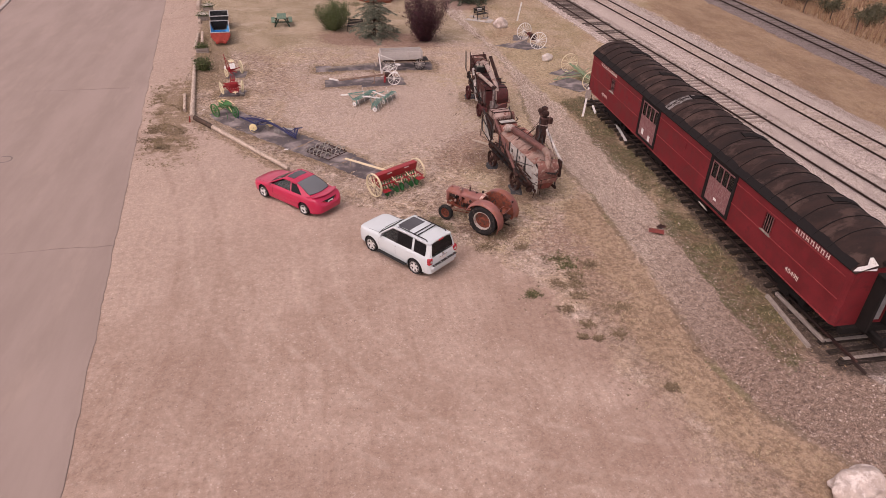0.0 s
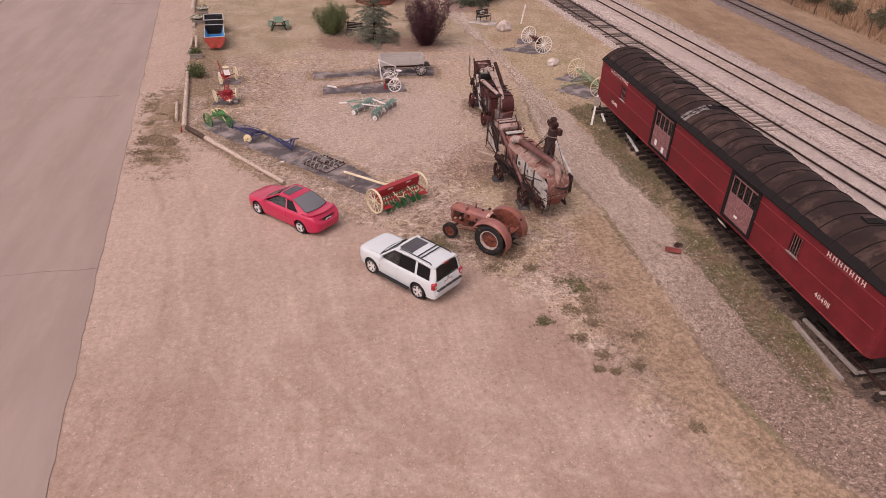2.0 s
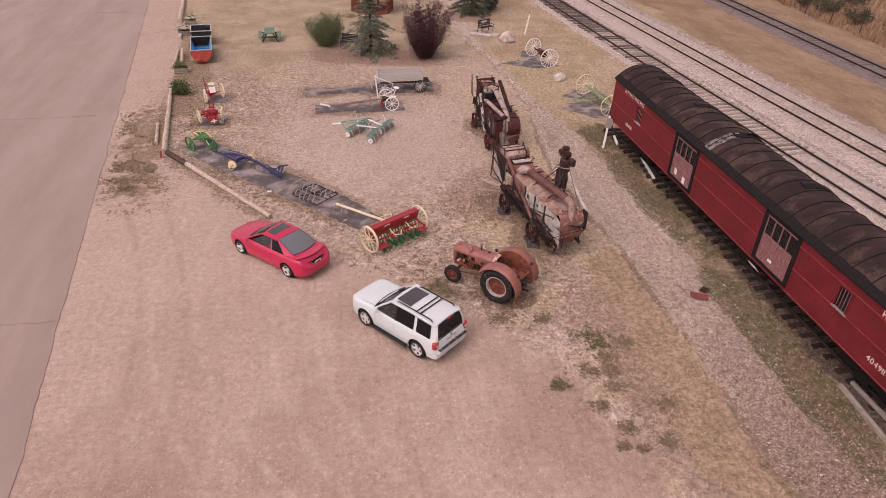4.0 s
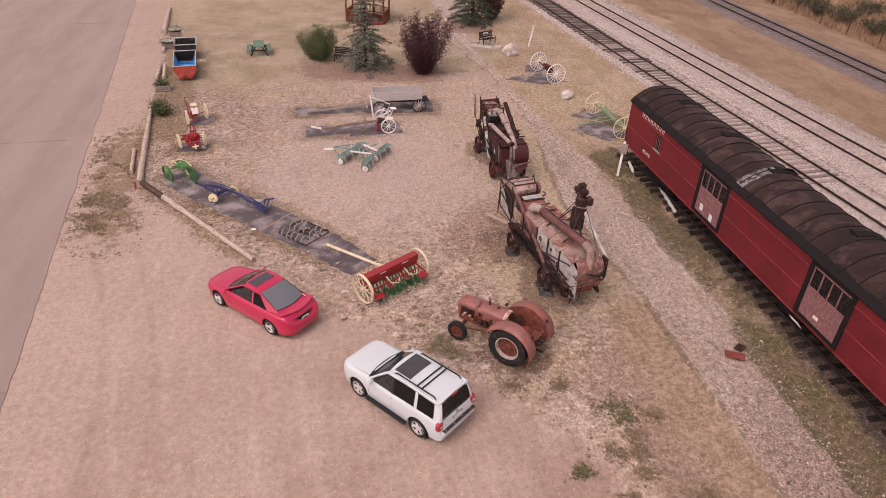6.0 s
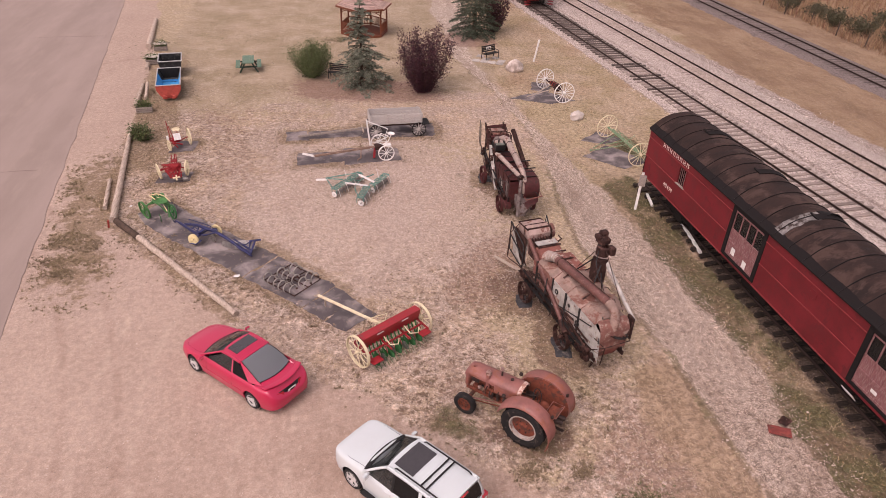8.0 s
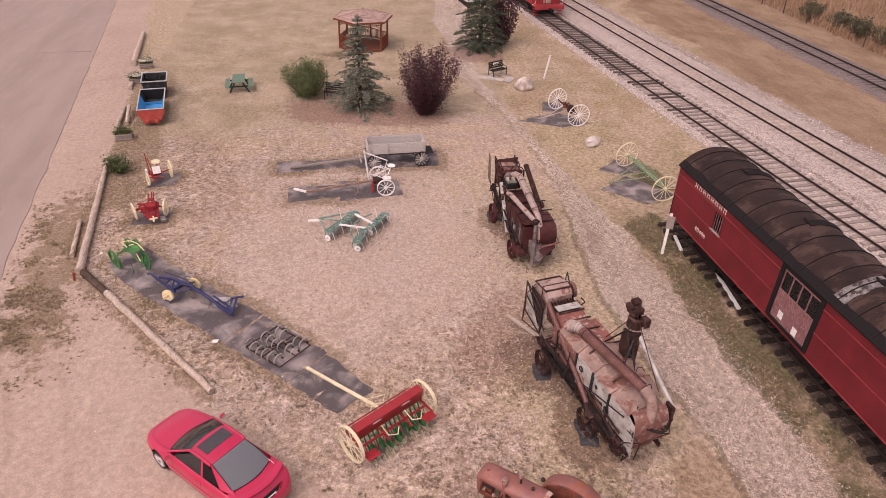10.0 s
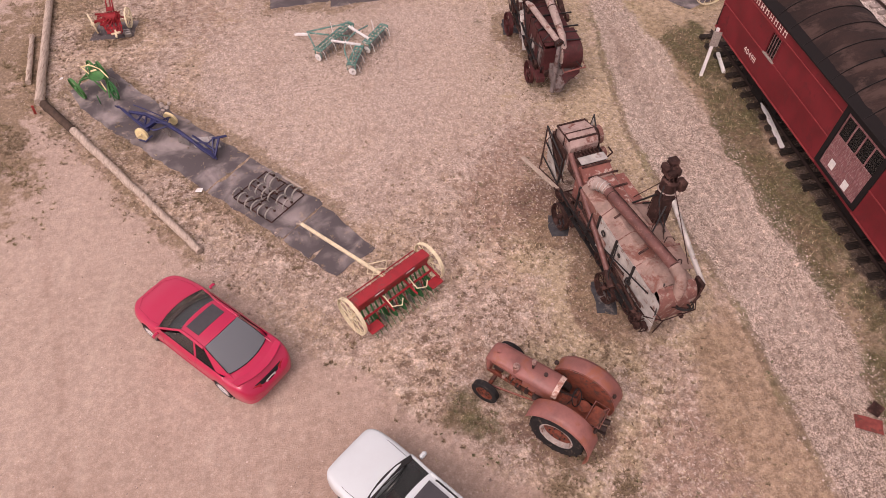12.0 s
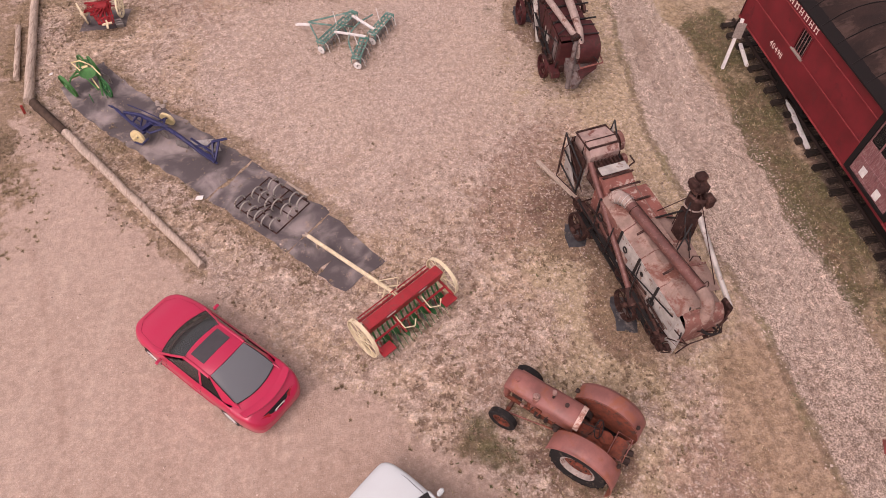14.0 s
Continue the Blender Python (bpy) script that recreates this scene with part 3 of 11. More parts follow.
    lawn = mix(nd, ln, calc(nd, ln, "MULTIPLY", band(g3, 0.58, 0.72), 0.25), lawn, dead)
    gold = mix(nd, ln, band(g3, 0.3, 0.75), (0.475, 0.358, 0.25), (0.345, 0.248, 0.163))
    streak = grain(nd, ln, co, 1.3, 6, 0.7, 0.42, 0.66, (1.0, 0.22, 1), 0.6)
    gold = mix(nd, ln, calc(nd, ln, "MULTIPLY", streak, 0.35), gold, (0.55, 0.432, 0.325))
    gold = mix(nd, ln, calc(nd, ln, "MULTIPLY", band(g05, 0.42, 0.62), 0.7), gold, (0.30, 0.228, 0.12))
    gold = mix(nd, ln, calc(nd, ln, "MULTIPLY", grain(nd, ln, co, 0.22, 5, 0.6, 0.5, 0.66), 0.6), gold, (0.36, 0.235, 0.15))
    gold = mix(nd, ln, calc(nd, ln, "MULTIPLY", band(g30, 0.55, 0.8), 0.35), gold, (0.19, 0.13, 0.075))
    tawny = mix(nd, ln, grain(nd, ln, co, 0.35, 8, 0.70, 0.38, 0.64, (1.2, 0.6, 1)), (0.335, 0.226, 0.142), (0.215, 0.128, 0.076))
    tawny = mix(nd, ln, calc(nd, ln, "MULTIPLY", grain(nd, ln, co, 0.7, 8, 0.72, 0.50, 0.66, (1.3, 0.5, 1)), 0.55), tawny, (0.165, 0.105, 0.062))
    tawny = mix(nd, ln, calc(nd, ln, "MULTIPLY", band(g9, 0.5, 0.75), 0.3), tawny, (0.38, 0.265, 0.17))
    gold = mix(nd, ln, calc(nd, ln, "MULTIPLY", ragged(zone("field"), g05, 1.0), 0.92), gold, tawny)
    c = mix(nd, ln, ragged(zone("east"), g3, 0.8), lawn, gold)
    c = mix(nd, ln, calc(nd, ln, "MULTIPLY", zone("verge"), 0.75), c, mix(nd, ln, band(g3, 0.4, 0.62), (0.36, 0.262, 0.19), (0.235, 0.16, 0.108)))
    moss = mix(nd, ln, band(g9, 0.3, 0.7), (0.33, 0.25, 0.142), (0.56, 0.44, 0.30))
    c = mix(nd, ln, calc(nd, ln, "MULTIPLY", ragged(zone("olive"), g1, 1.5), 0.75), c, moss)
    # mown dry lawn to the north: smooth, in broad olive, tan and bleached patches
    mown = mix(nd, ln, grain(nd, ln, co, 0.32, 8, 0.70, 0.36, 0.64), (0.45, 0.345, 0.245), (0.295, 0.228, 0.138))
    mown = mix(nd, ln, calc(nd, ln, "MULTIPLY", grain(nd, ln, co, 0.5, 8, 0.72, 0.50, 0.68, (0.8, 1.2, 1)), 0.6), mown, (0.58, 0.465, 0.37))
    mown = mix(nd, ln, calc(nd, ln, "MULTIPLY", grain(nd, ln, co, 0.9, 8, 0.74, 0.54, 0.68), 0.55), mown, (0.285, 0.188, 0.132))
    mown = mix(nd, ln, calc(nd, ln, "MULTIPLY", band(g9, 0.45, 0.75), 0.3), mown, (0.26, 0.185, 0.115))
    c = mix(nd, ln, calc(nd, ln, "MULTIPLY", ragged(zone("mown"), g1, 1.0), 0.85), c, mown)
    # fine pale gravel in the middle of the display
    fine = mix(nd, ln, st, (0.375, 0.28, 0.228), (0.62, 0.49, 0.412))
    fine = mix(nd, ln, calc(nd, ln, "MULTIPLY", film, 0.45), fine, (0.40, 0.285, 0.222))
    fine = mix(nd, ln, calc(nd, ln, "MULTIPLY", band(g3, 0.58, 0.72), 0.3), fine, (0.26, 0.18, 0.135))
    c = mix(nd, ln, calc(nd, ln, "MULTIPLY", ragged(zone("centre"), g1, 1.6), 0.78), c, fine)
    rusty = mix(nd, ln, g30, (0.16, 0.085, 0.06), (0.36, 0.225, 0.165))
    c = mix(nd, ln, calc(nd, ln, "MULTIPLY", ragged(zone("red_soil"), g3, 1.7), 0.6), c, rusty)
    # Dark soil with the shade under machines and car mixed into its colour
    shaded_soil = mix(nd, ln, g30, (0.10, 0.058, 0.042), (0.24, 0.145, 0.105))
    c = mix(nd, ln, calc(nd, ln, "MULTIPLY", ragged(zone("soil"), g3, 1.2), 0.85), c, shaded_soil)
    speck = nd.new("ShaderNodeTexVoronoi")
    speck.inputs["Scale"].default_value = 19
    ln.new(co, speck.inputs["Vector"])
    sp = nd.new("ShaderNodeSeparateColor")
    ln.new(speck.outputs["Color"], sp.inputs[0])
    calm = calc(nd, ln, "SUBTRACT", 1.0, calc(nd, ln, "MULTIPLY", zone("east"), 0.7))
    c = mix(nd, ln, calc(nd, ln, "MULTIPLY", band(sp.outputs[1], 0.84, 0.92), calc(nd, ln, "MULTIPLY", calm, 0.4)), c, (0.74, 0.62, 0.53))
    c = mix(nd, ln, calc(nd, ln, "MULTIPLY", band(sp.outputs[2], 0.80, 0.90), calc(nd, ln, "MULTIPLY", calm, 0.3)), c, (0.20, 0.14, 0.10))
    # compacted lot
    packed = mix(nd, ln, band(g05, 0.35, 0.68), (0.455, 0.33, 0.264), (0.37, 0.252, 0.194))
    packed = mix(nd, ln, calc(nd, ln, "MULTIPLY", st, 0.26), packed, (0.52, 0.405, 0.335))
    fleck = nd.new("ShaderNodeTexVoronoi")
    fleck.inputs["Scale"].default_value = 17
    ln.new(co, fleck.inputs["Vector"])
    fl = nd.new("ShaderNodeSeparateColor")
    ln.new(fleck.outputs["Color"], fl.inputs[0])
    packed = mix(nd, ln, calc(nd, ln, "MULTIPLY", band(fl.outputs[0], 0.90, 0.97), 0.45), packed, (0.62, 0.50, 0.42))
    packed = mix(nd, ln, calc(nd, ln, "MULTIPLY", band(fl.outputs[1], 0.92, 0.98), 0.4), packed, (0.20, 0.135, 0.105))
    cloud = grain(nd, ln, co, 0.16, 4, 0.55, 0.42, 0.62, None, 1.0)
    packed = mix(nd, ln, calc(nd, ln, "MULTIPLY", cloud, 0.45), packed, (0.315, 0.205, 0.155))
    tracks = grain(nd, ln, co, 0.9, 5, 0.6, 0.45, 0.7, (1.6, 0.25, 1), 1.5)
    packed = mix(nd, ln, calc(nd, ln, "MULTIPLY", tracks, 0.35), packed, (0.28, 0.172, 0.128))
    turn = nd.new("ShaderNodeMapping")
    turn.inputs["Rotation"].default_value = (0, 0, 0.9)
    ln.new(co, turn.inputs["Vector"])
    ruts = grain(nd, ln, turn.outputs[0], 1.0, 4, 0.6, 0.5, 0.68, (2.2, 0.16, 1), 1.2)
    packed = mix(nd, ln, calc(nd, ln, "MULTIPLY", calc(nd, ln, "MULTIPLY", ruts, band(g05, 0.45, 0.6)), 0.22), packed, (0.50, 0.385, 0.31))
    packed = mix(nd, ln, calc(nd, ln, "MULTIPLY", band(g30, 0.6, 0.76), 0.4), packed, (0.21, 0.145, 0.11))
    dusty = mix(nd, ln, st, (0.455, 0.34, 0.274), (0.585, 0.455, 0.375))
    packed_n = mix(nd, ln, calc(nd, ln, "MULTIPLY", zone("dusty"), 0.55), packed, dusty)
    # faint wheel tracks curving over the lot
    for cx, cy, rad, tone in ((14, 30, 19.0, 0), (14, 30, 20.6, 0), (-14, 6, 13.2, 1), (-14, 6, 14.7, 1), (0, 40, 26.4, 1), (0, 40, 28.0, 1), (12, 26, 12.4, 0), (12, 26, 13.9, 0), (-40, 22, 33.6, 1), (-40, 22, 35.2, 1)):
        away = nd.new("ShaderNodeVectorMath")
        away.operation = "DISTANCE"
        away.inputs[1].default_value = (cx, cy, 0)
        ln.new(co, away.inputs[0])
        off = calc(nd, ln, "ABSOLUTE", calc(nd, ln, "SUBTRACT", away.outputs["Value"], rad), 0.0)
        line = calc(nd, ln, "SUBTRACT", 1.0, band(off, 0.06, 0.2))
        line = calc(nd, ln, "MULTIPLY", line, calc(nd, ln, "MULTIPLY", band(g1, 0.4, 0.6), 0.3))
        packed_n = mix(nd, ln, line, packed_n, (0.29, 0.185, 0.14) if tone else (0.56, 0.44, 0.36))
    c = mix(nd, ln, ragged(zone("lot"), g3, 0.7), c, packed_n)
    # loose gravel path and ballast
    loose = mix(nd, ln, st, (0.225, 0.166, 0.129), (0.765, 0.64, 0.54))
    loose = mix(nd, ln, calc(nd, ln, "MULTIPLY", grain(nd, ln, co, 0.7, 6, 0.65, 0.4, 0.7, (2.2, 0.5, 1), 0.5), 0.55), loose, (0.29, 0.20, 0.145))
    loose = mix(nd, ln, calc(nd, ln, "MULTIPLY", zone("south"), 0.92), loose, mix(nd, ln, st, (0.115, 0.070, 0.050), (0.34, 0.236, 0.182)))
    c = mix(nd, ln, ragged(zone("path"), g9, 0.5), c, loose)
    scrubby = mix(nd, ln, grain(nd, ln, co, 1.4, 9, 0.75, 0.4, 0.68, None, 0.8), (0.32, 0.215, 0.15), (0.14, 0.088, 0.057))
    scrubby = mix(nd, ln, calc(nd, ln, "MULTIPLY", st, 0.4), scrubby, (0.36, 0.26, 0.20))
    c = mix(nd, ln, calc(nd, ln, "MULTIPLY", calc(nd, ln, "MULTIPLY", ragged(zone("south"), g1, 1.2), calc(nd, ln, "SUBTRACT", 1.0, calc(nd, ln, "ADD", zone("lot"), zone("path")), True)), 0.8), c, scrubby)
    sandy = mix(nd, ln, grain(nd, ln, co, 0.9, 8, 0.7, 0.38, 0.64), (0.37, 0.256, 0.168), (0.245, 0.160, 0.098))
    sandy = mix(nd, ln, calc(nd, ln, "MULTIPLY", grain(nd, ln, co, 2.6, 8, 0.74, 0.53, 0.66), 0.6), sandy, (0.145, 0.092, 0.060))
    sandy = mix(nd, ln, calc(nd, ln, "MULTIPLY", st, 0.22), sandy, (0.52, 0.40, 0.30))
    c = mix(nd, ln, calc(nd, ln, "MULTIPLY", ragged(zone("sandy"), g1, 1.0), 0.85), c, sandy)
    thatch = mix(nd, ln, band(g9, 0.3, 0.7), (0.165, 0.108, 0.066), (0.36, 0.252, 0.165))
    thatch = mix(nd, ln, calc(nd, ln, "MULTIPLY", band(g1, 0.45, 0.62), 0.5), thatch, (0.215, 0.165, 0.082))
    c = mix(nd, ln, calc(nd, ln, "MULTIPLY", ragged(zone("fringe"), g3, 1.5), 0.7), c, thatch)
    bedc = mix(nd, ln, st, (0.16, 0.12, 0.10), (0.55, 0.45, 0.40))
    c = mix(nd, ln, ragged(zone("bed"), g9, 0.6), c, bedc)
    cinder = mix(nd, ln, st, (0.12, 0.09, 0.082), (0.29, 0.225, 0.205))
    c = mix(nd, ln, ragged(zone("dark"), g3, 0.9), c, cinder)
    # mulch, weeds, green
    bark = mix(nd, ln, g30, (0.15, 0.075, 0.06), (0.36, 0.215, 0.175))
    c = mix(nd, ln, calc(nd, ln, "MULTIPLY", ragged(zone("mulch"), g3, 1.6), 0.65), c, bark)
    brown = mix(nd, ln, band(g9, 0.35, 0.7), (0.15, 0.10, 0.055), (0.32, 0.225, 0.135))
    c = mix(nd, ln, calc(nd, ln, "MULTIPLY", ragged(zone("weedy"), grain(nd, ln, co, 1.5, 8, 0.7), 2.4), 0.75), c, brown)
    c = mix(nd, ln, calc(nd, ln, "MULTIPLY", ragged(zone("rim"), g3, 1.8), 0.6), c, mix(nd, ln, band(g05, 0.45, 0.6), (0.16, 0.112, 0.075), (0.17, 0.155, 0.075)))
    leaf = mix(nd, ln, band(g9, 0.3, 0.7), (0.042, 0.048, 0.015), (0.125, 0.112, 0.045))
    leaf = mix(nd, ln, calc(nd, ln, "MULTIPLY", grain(nd, ln, co, 0.9, 8, 0.7, 0.42, 0.60), 0.8), leaf, (0.165, 0.108, 0.068))
    c = mix(nd, ln, calc(nd, ln, "MULTIPLY", ragged(zone("green"), g1, 1.3), 0.85), c, leaf)
    # Dark cinders below the baggage car, its shade darkened into their colour
    cinder_shade = mix(nd, ln, band(g9, 0.35, 0.7), (0.045, 0.032, 0.026), (0.12, 0.085, 0.065))
    c = mix(nd, ln, calc(nd, ln, "MULTIPLY", ragged(zone("berm"), g3, 0.8), 0.92), c, cinder_shade)
    # fine grain: dark crumbs and pale grit at two sizes
    crumbs = calc(nd, ln, "MULTIPLY", grain(nd, ln, co, 13, 5, 0.75, 0.50, 0.68), calc(nd, ln, "SUBTRACT", 0.55, calc(nd, ln, "MULTIPLY", zone("lot"), 0.38)))
    c = mix(nd, ln, crumbs, c, mix(nd, ln, 0.62, c, (0.10, 0.065, 0.045)))
    sand = calc(nd, ln, "MULTIPLY", grain(nd, ln, co, 21, 4, 0.75, 0.54, 0.70), calc(nd, ln, "SUBTRACT", 0.34, calc(nd, ln, "MULTIPLY", zone("lot"), 0.16)))
    c = mix(nd, ln, sand, c, (0.80, 0.68, 0.58))
    # uneven tone of trodden soil, weaker on the packed lot
    tone = grain(nd, ln, co, 4.6, 9, 0.78, 0.36, 0.64)
    span = calc(nd, ln, "SUBTRACT", 0.66, calc(nd, ln, "MAXIMUM", calc(nd, ln, "MULTIPLY", zone("lot"), 0.40), calc(nd, ln, "MAXIMUM", calc(nd, ln, "MULTIPLY", calc(nd, ln, "MAXIMUM", zone("mown"), calc(nd, ln, "MULTIPLY", zone("centre"), 0.8)), 0.40), calc(nd, ln, "MULTIPLY", zone("field"), 0.45))))
    value = calc(nd, ln, "ADD", 1.0, calc(nd, ln, "MULTIPLY", calc(nd, ln, "SUBTRACT", tone, 0.52), span))
    hv = nd.new("ShaderNodeHueSaturation")
    ln.new(c, hv.inputs["Color"])
    ln.new(value, hv.inputs["Value"])
    c = hv.outputs[0]
    ln.new(c, bs.inputs["Base Color"])
    bs.inputs["Roughness"].default_value = 0.95
    bs.inputs["Specular IOR Level"].default_value = 0.2
    hgt = calc(nd, ln, "ADD", calc(nd, ln, "MULTIPLY", g30, 0.6), st)
    bumped(nd, ln, bs, hgt, 0.8, 0.03)
    return m


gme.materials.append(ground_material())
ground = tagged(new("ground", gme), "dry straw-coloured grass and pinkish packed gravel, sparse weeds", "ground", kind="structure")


def asphalt():
    m, nd, ln, bs = nodes_of("old_asphalt")
    co = nd.new("ShaderNodeNewGeometry").outputs["Position"]
    a = grain(nd, ln, co, 0.25, 6, 0.6, 0.3, 0.7, (2.2, 0.4, 1))
    b = grain(nd, ln, co, 55, 3, 0.6)
    c = mix(nd, ln, a, (0.275, 0.207, 0.175), (0.345, 0.262, 0.225))
    c = mix(nd, ln, calc(nd, ln, "MULTIPLY", b, 0.4), c, (0.19, 0.142, 0.122))
    dust = grain(nd, ln, co, 0.8, 6, 0.65, 0.5, 0.75, (1, 0.3, 1))
    c = mix(nd, ln, calc(nd, ln, "MULTIPLY", dust, 0.45), c, (0.36, 0.27, 0.225))
    ln.new(c, bs.inputs["Base Color"])
    bs.inputs["Roughness"].default_value = 0.9
    bumped(nd, ln, bs, b, 0.3, 0.01)
    return m


# road: a slab a finger above the soil, ragged at its right edge
rys = np.concatenate([np.arange(-400, 0, 40.0), np.arange(0, 110, 0.4), np.arange(110, 900, 40.0)])
rows = []
for y in rys:
    e = road_edge(y) + 0.10 * noise.noise((0, y * 0.5, 3)) + 0.06 * noise.noise((0, y * 2.3, 7))
    rows.append([(e + o, y, z) for o, z in ((0.03, -0.02), (0, 0.022), (-3.5, 0.05), (-7, 0.06), (-10.5, 0.05), (-13.8, 0.02), (-13.83, -0.03))])
solo("road", Geo().surf(rows), asphalt(), "worn pale grey asphalt road with dusty edges", "road", kind="structure", smooth=40)
M_crack = surface("crack_filler", (0.245, 0.185, 0.160), 0.8, 0, 0.2, 9, world_space=True)
g = Geo()
for y0, xa, xb in ((46.3, -21.5, -13.2), (26.6, -17.5, -9.6), (70.5, -27, -15.5)):
    xs = np.linspace(xa, xb, 40)
    pts = [(x, y0 + 0.06 * (x - xa) + 0.12 * noise.noise((x * 1.1, y0, 0)), 0.056 - 0.002 * abs(x + 17)) for x in xs]
    g.tube(pts, [0.007 + 0.009 * abs(noise.noise((x * 2, 1, y0))) for x in xs], 4)
solo("road_crack", g, M_crack, "dark thin cracks across the asphalt", "crack", kind="structure")
# left verge kerb line
g = Geo()
for y in np.arange(30, 120, 3.0):
    e0, e1 = road_edge(y) - 13.9, road_edge(y + 2.98) - 13.9
    g.beam((e0, y, 0.05), (e1, y + 2.98, 0.05), 0.3, 0.16, 0.02)
solo("kerb", g, surface("kerb_concrete", (0.42, 0.36, 0.33), 0.9, world_space=True), "low grey concrete kerb along the road", "kerb", kind="structure")

# manhole
mh = thing("manhole_cover", "round dull iron manhole cover in the road", "manhole cover", pose(-17.15, 36.2, 0.045))
part("cover", Geo().lathe([(0.001, 0.012), (0.34, 0.012), (0.345, 0.0)], (0, 0, 0), (0, 0, 1), 28), surface("manhole_iron", (0.16, 0.125, 0.115), 0.8, 0.3), mh)
part("rim", Geo().lathe([(0.35, -0.02), (0.35, 0.014), (0.42, 0.014), (0.42, -0.02)], (0, 0, 0), (0, 0, 1), 28, True), surface("manhole_ring", (0.2, 0.16, 0.145), 0.8, 0.2), mh)

# ---- railway tracks ----
RAIL = [(-0.04, 0), (0.04, 0), (0.04, 0.012), (0.01, 0.022), (0.01, 0.07), (0.026, 0.08), (0.026, 0.10), (-0.026, 0.10), (-0.026, 0.08), (-0.01, 0.07), (-0.01, 0.022), (-0.04, 0.012)]


def rail(parent, p0, p1, side, z):
    """One rail, side metres off the centre line from p0 to p1."""
    p0, p1 = Vector((*p0, z)), Vector((*p1, z))
    y = (p1 - p0).normalized()
    x = y.cross(Vector((0, 0, 1)))
    g = Geo()
    rings = [[p + x * (side + u) + Vector((0, 0, v)) for u, v in RAIL] for p in (p0, p1)]
    g.skin(rings)
    part("rail", g, M_rail, parent)


def bed_strip(p0, p1, half, top, h, mat, label):
    """A ballast bank under a track, crowned in the middle."""
    p0, p1 = Vector((*p0, 0)), Vector((*p1, 0))
    y = (p1 - p0).normalized()
    x = y.cross(Vector((0, 0, 1)))
    n = int((p1 - p0).length / 0.8)
    rows = []
    for i in range(n + 1):
        q = p0.lerp(p1, i / n)
        rows.append([q + x * (u + 0.12 * noise.noise((u * 2, i * 0.7, top))) + Vector((0, 0, v + 0.015 * noise.noise((u * 5, i * 1.7, 2)))) for u, v in
                     ((-half, -0.03), (-half * 0.8, h * 0.4), (-top, h), (-top * 0.5, h), (0, h), (top * 0.5, h), (top, h), (half * 0.8, h * 0.4), (half, -0.03))])
    return solo("ballast", Geo().surf(rows), mat, label, "ballast", kind="structure", smooth=60)


def stone_mat(name, a, b, scale=22):
    m, nd, ln, bs = nodes_of(name)
    co = nd.new("ShaderNodeNewGeometry").outputs["Position"]
    v = nd.new("ShaderNodeTexVoronoi")
    v.inputs["Scale"].default_value = scale
    ln.new(co, v.inputs["Vector"])
    sc = nd.new("ShaderNodeSeparateColor")
    ln.new(v.outputs["Color"], sc.inputs[0])
    c = mix(nd, ln, sc.outputs[0], tuple(x * 0.66 for x in a), tuple(x * 0.93 for x in b))
    big = grain(nd, ln, co, 0.8, 6, 0.65, 0.4, 0.75)
    c = mix(nd, ln, calc(nd, ln, "MULTIPLY", big, 0.35), c, tuple(x * 0.8 for x in a))
    ln.new(c, bs.inputs["Base Color"])
    bs.inputs["Roughness"].default_value = 0.95
    bumped(nd, ln, bs, sc.outputs[0], 0.7, 0.03)
    return m


M_ballast = stone_mat("pale_ballast", (0.24, 0.182, 0.156), (0.70, 0.585, 0.52))
M_cinder = stone_mat("dark_cinder_ballast", (0.12, 0.09, 0.082), (0.29, 0.225, 0.205))
TIE_MESH = {}


def tie_mesh(kind, mat, L, w, h):
    if kind not in TIE_MESH:
        me = Geo().box((0, 0, 0), (L, w, h), 0.015).mesh("tie")
        me.materials.append(mat)
        TIE_MESH[kind] = me
    return TIE_MESH[kind]


def track(label, k, y0, y1, bedz, tie_mat, sink, ties, gauge=1.5, step=0.55):
    p0, p1 = (track_x(k, y0), y0), (track_x(k, y1), y1)
    t = thing("railway_track", label, "railway track", group="railway tracks")
    for s in (-1, 1):
        rail(t, p0, p1, s * gauge / 2, bedz + 0.03)
    ang = math.atan2(p1[1] - p0[1], p1[0] - p0[0]) - math.pi / 2
    a, b = ties
    me = tie_mesh("tie%d" % k, tie_mat, 2.5, 0.22, 0.16)
    pale_me = tie_mesh("pale%d" % k, M_tie_pale, 2.5, 0.22, 0.16)
    for i in range(int((b - a) / step)):
        y = a + i * step + RNG.uniform(-0.04, 0.04)
        near = k == 0 and y < 60 + 6 * math.sin(i * 1.3)
        ob = new("tie", pale_me if near else me)
        ob.parent = t
        ob.matrix_basis = Matrix.Translation((track_x(k, y) + RNG.uniform(-0.06, 0.06), y, bedz - 0.055 - sink - (0.015 if near else 0))) @ Matrix.Rotation(ang + RNG.uniform(-0.02, 0.02), 4, "Z")
    return t


bed_strip((track_x(0, -60), -60), (track_x(0, 400), 400), 2.0, 1.1, 0.12, M_ballast, "pale crushed-stone ballast under the track")
bed_strip((track_x(1, -60), -60), (track_x(1, 400), 400), 2.6, 1.4, 0.14, M_ballast, "pale crushed-stone ballast under the track")
bed_strip((track_x(1, -60), -60), (track_x(1, 400), 400), 0.66, 0.56, 0.146, stone_mat("dirty_ballast", (0.25, 0.185, 0.15), (0.54, 0.43, 0.365)), "brownish dirty ballast between the rails")
bed_strip((track_x(2, -60), -60), (track_x(2, 400), 400), 2.2, 1.2, 0.12, M_cinder, "dark cinder ballast under the far track")
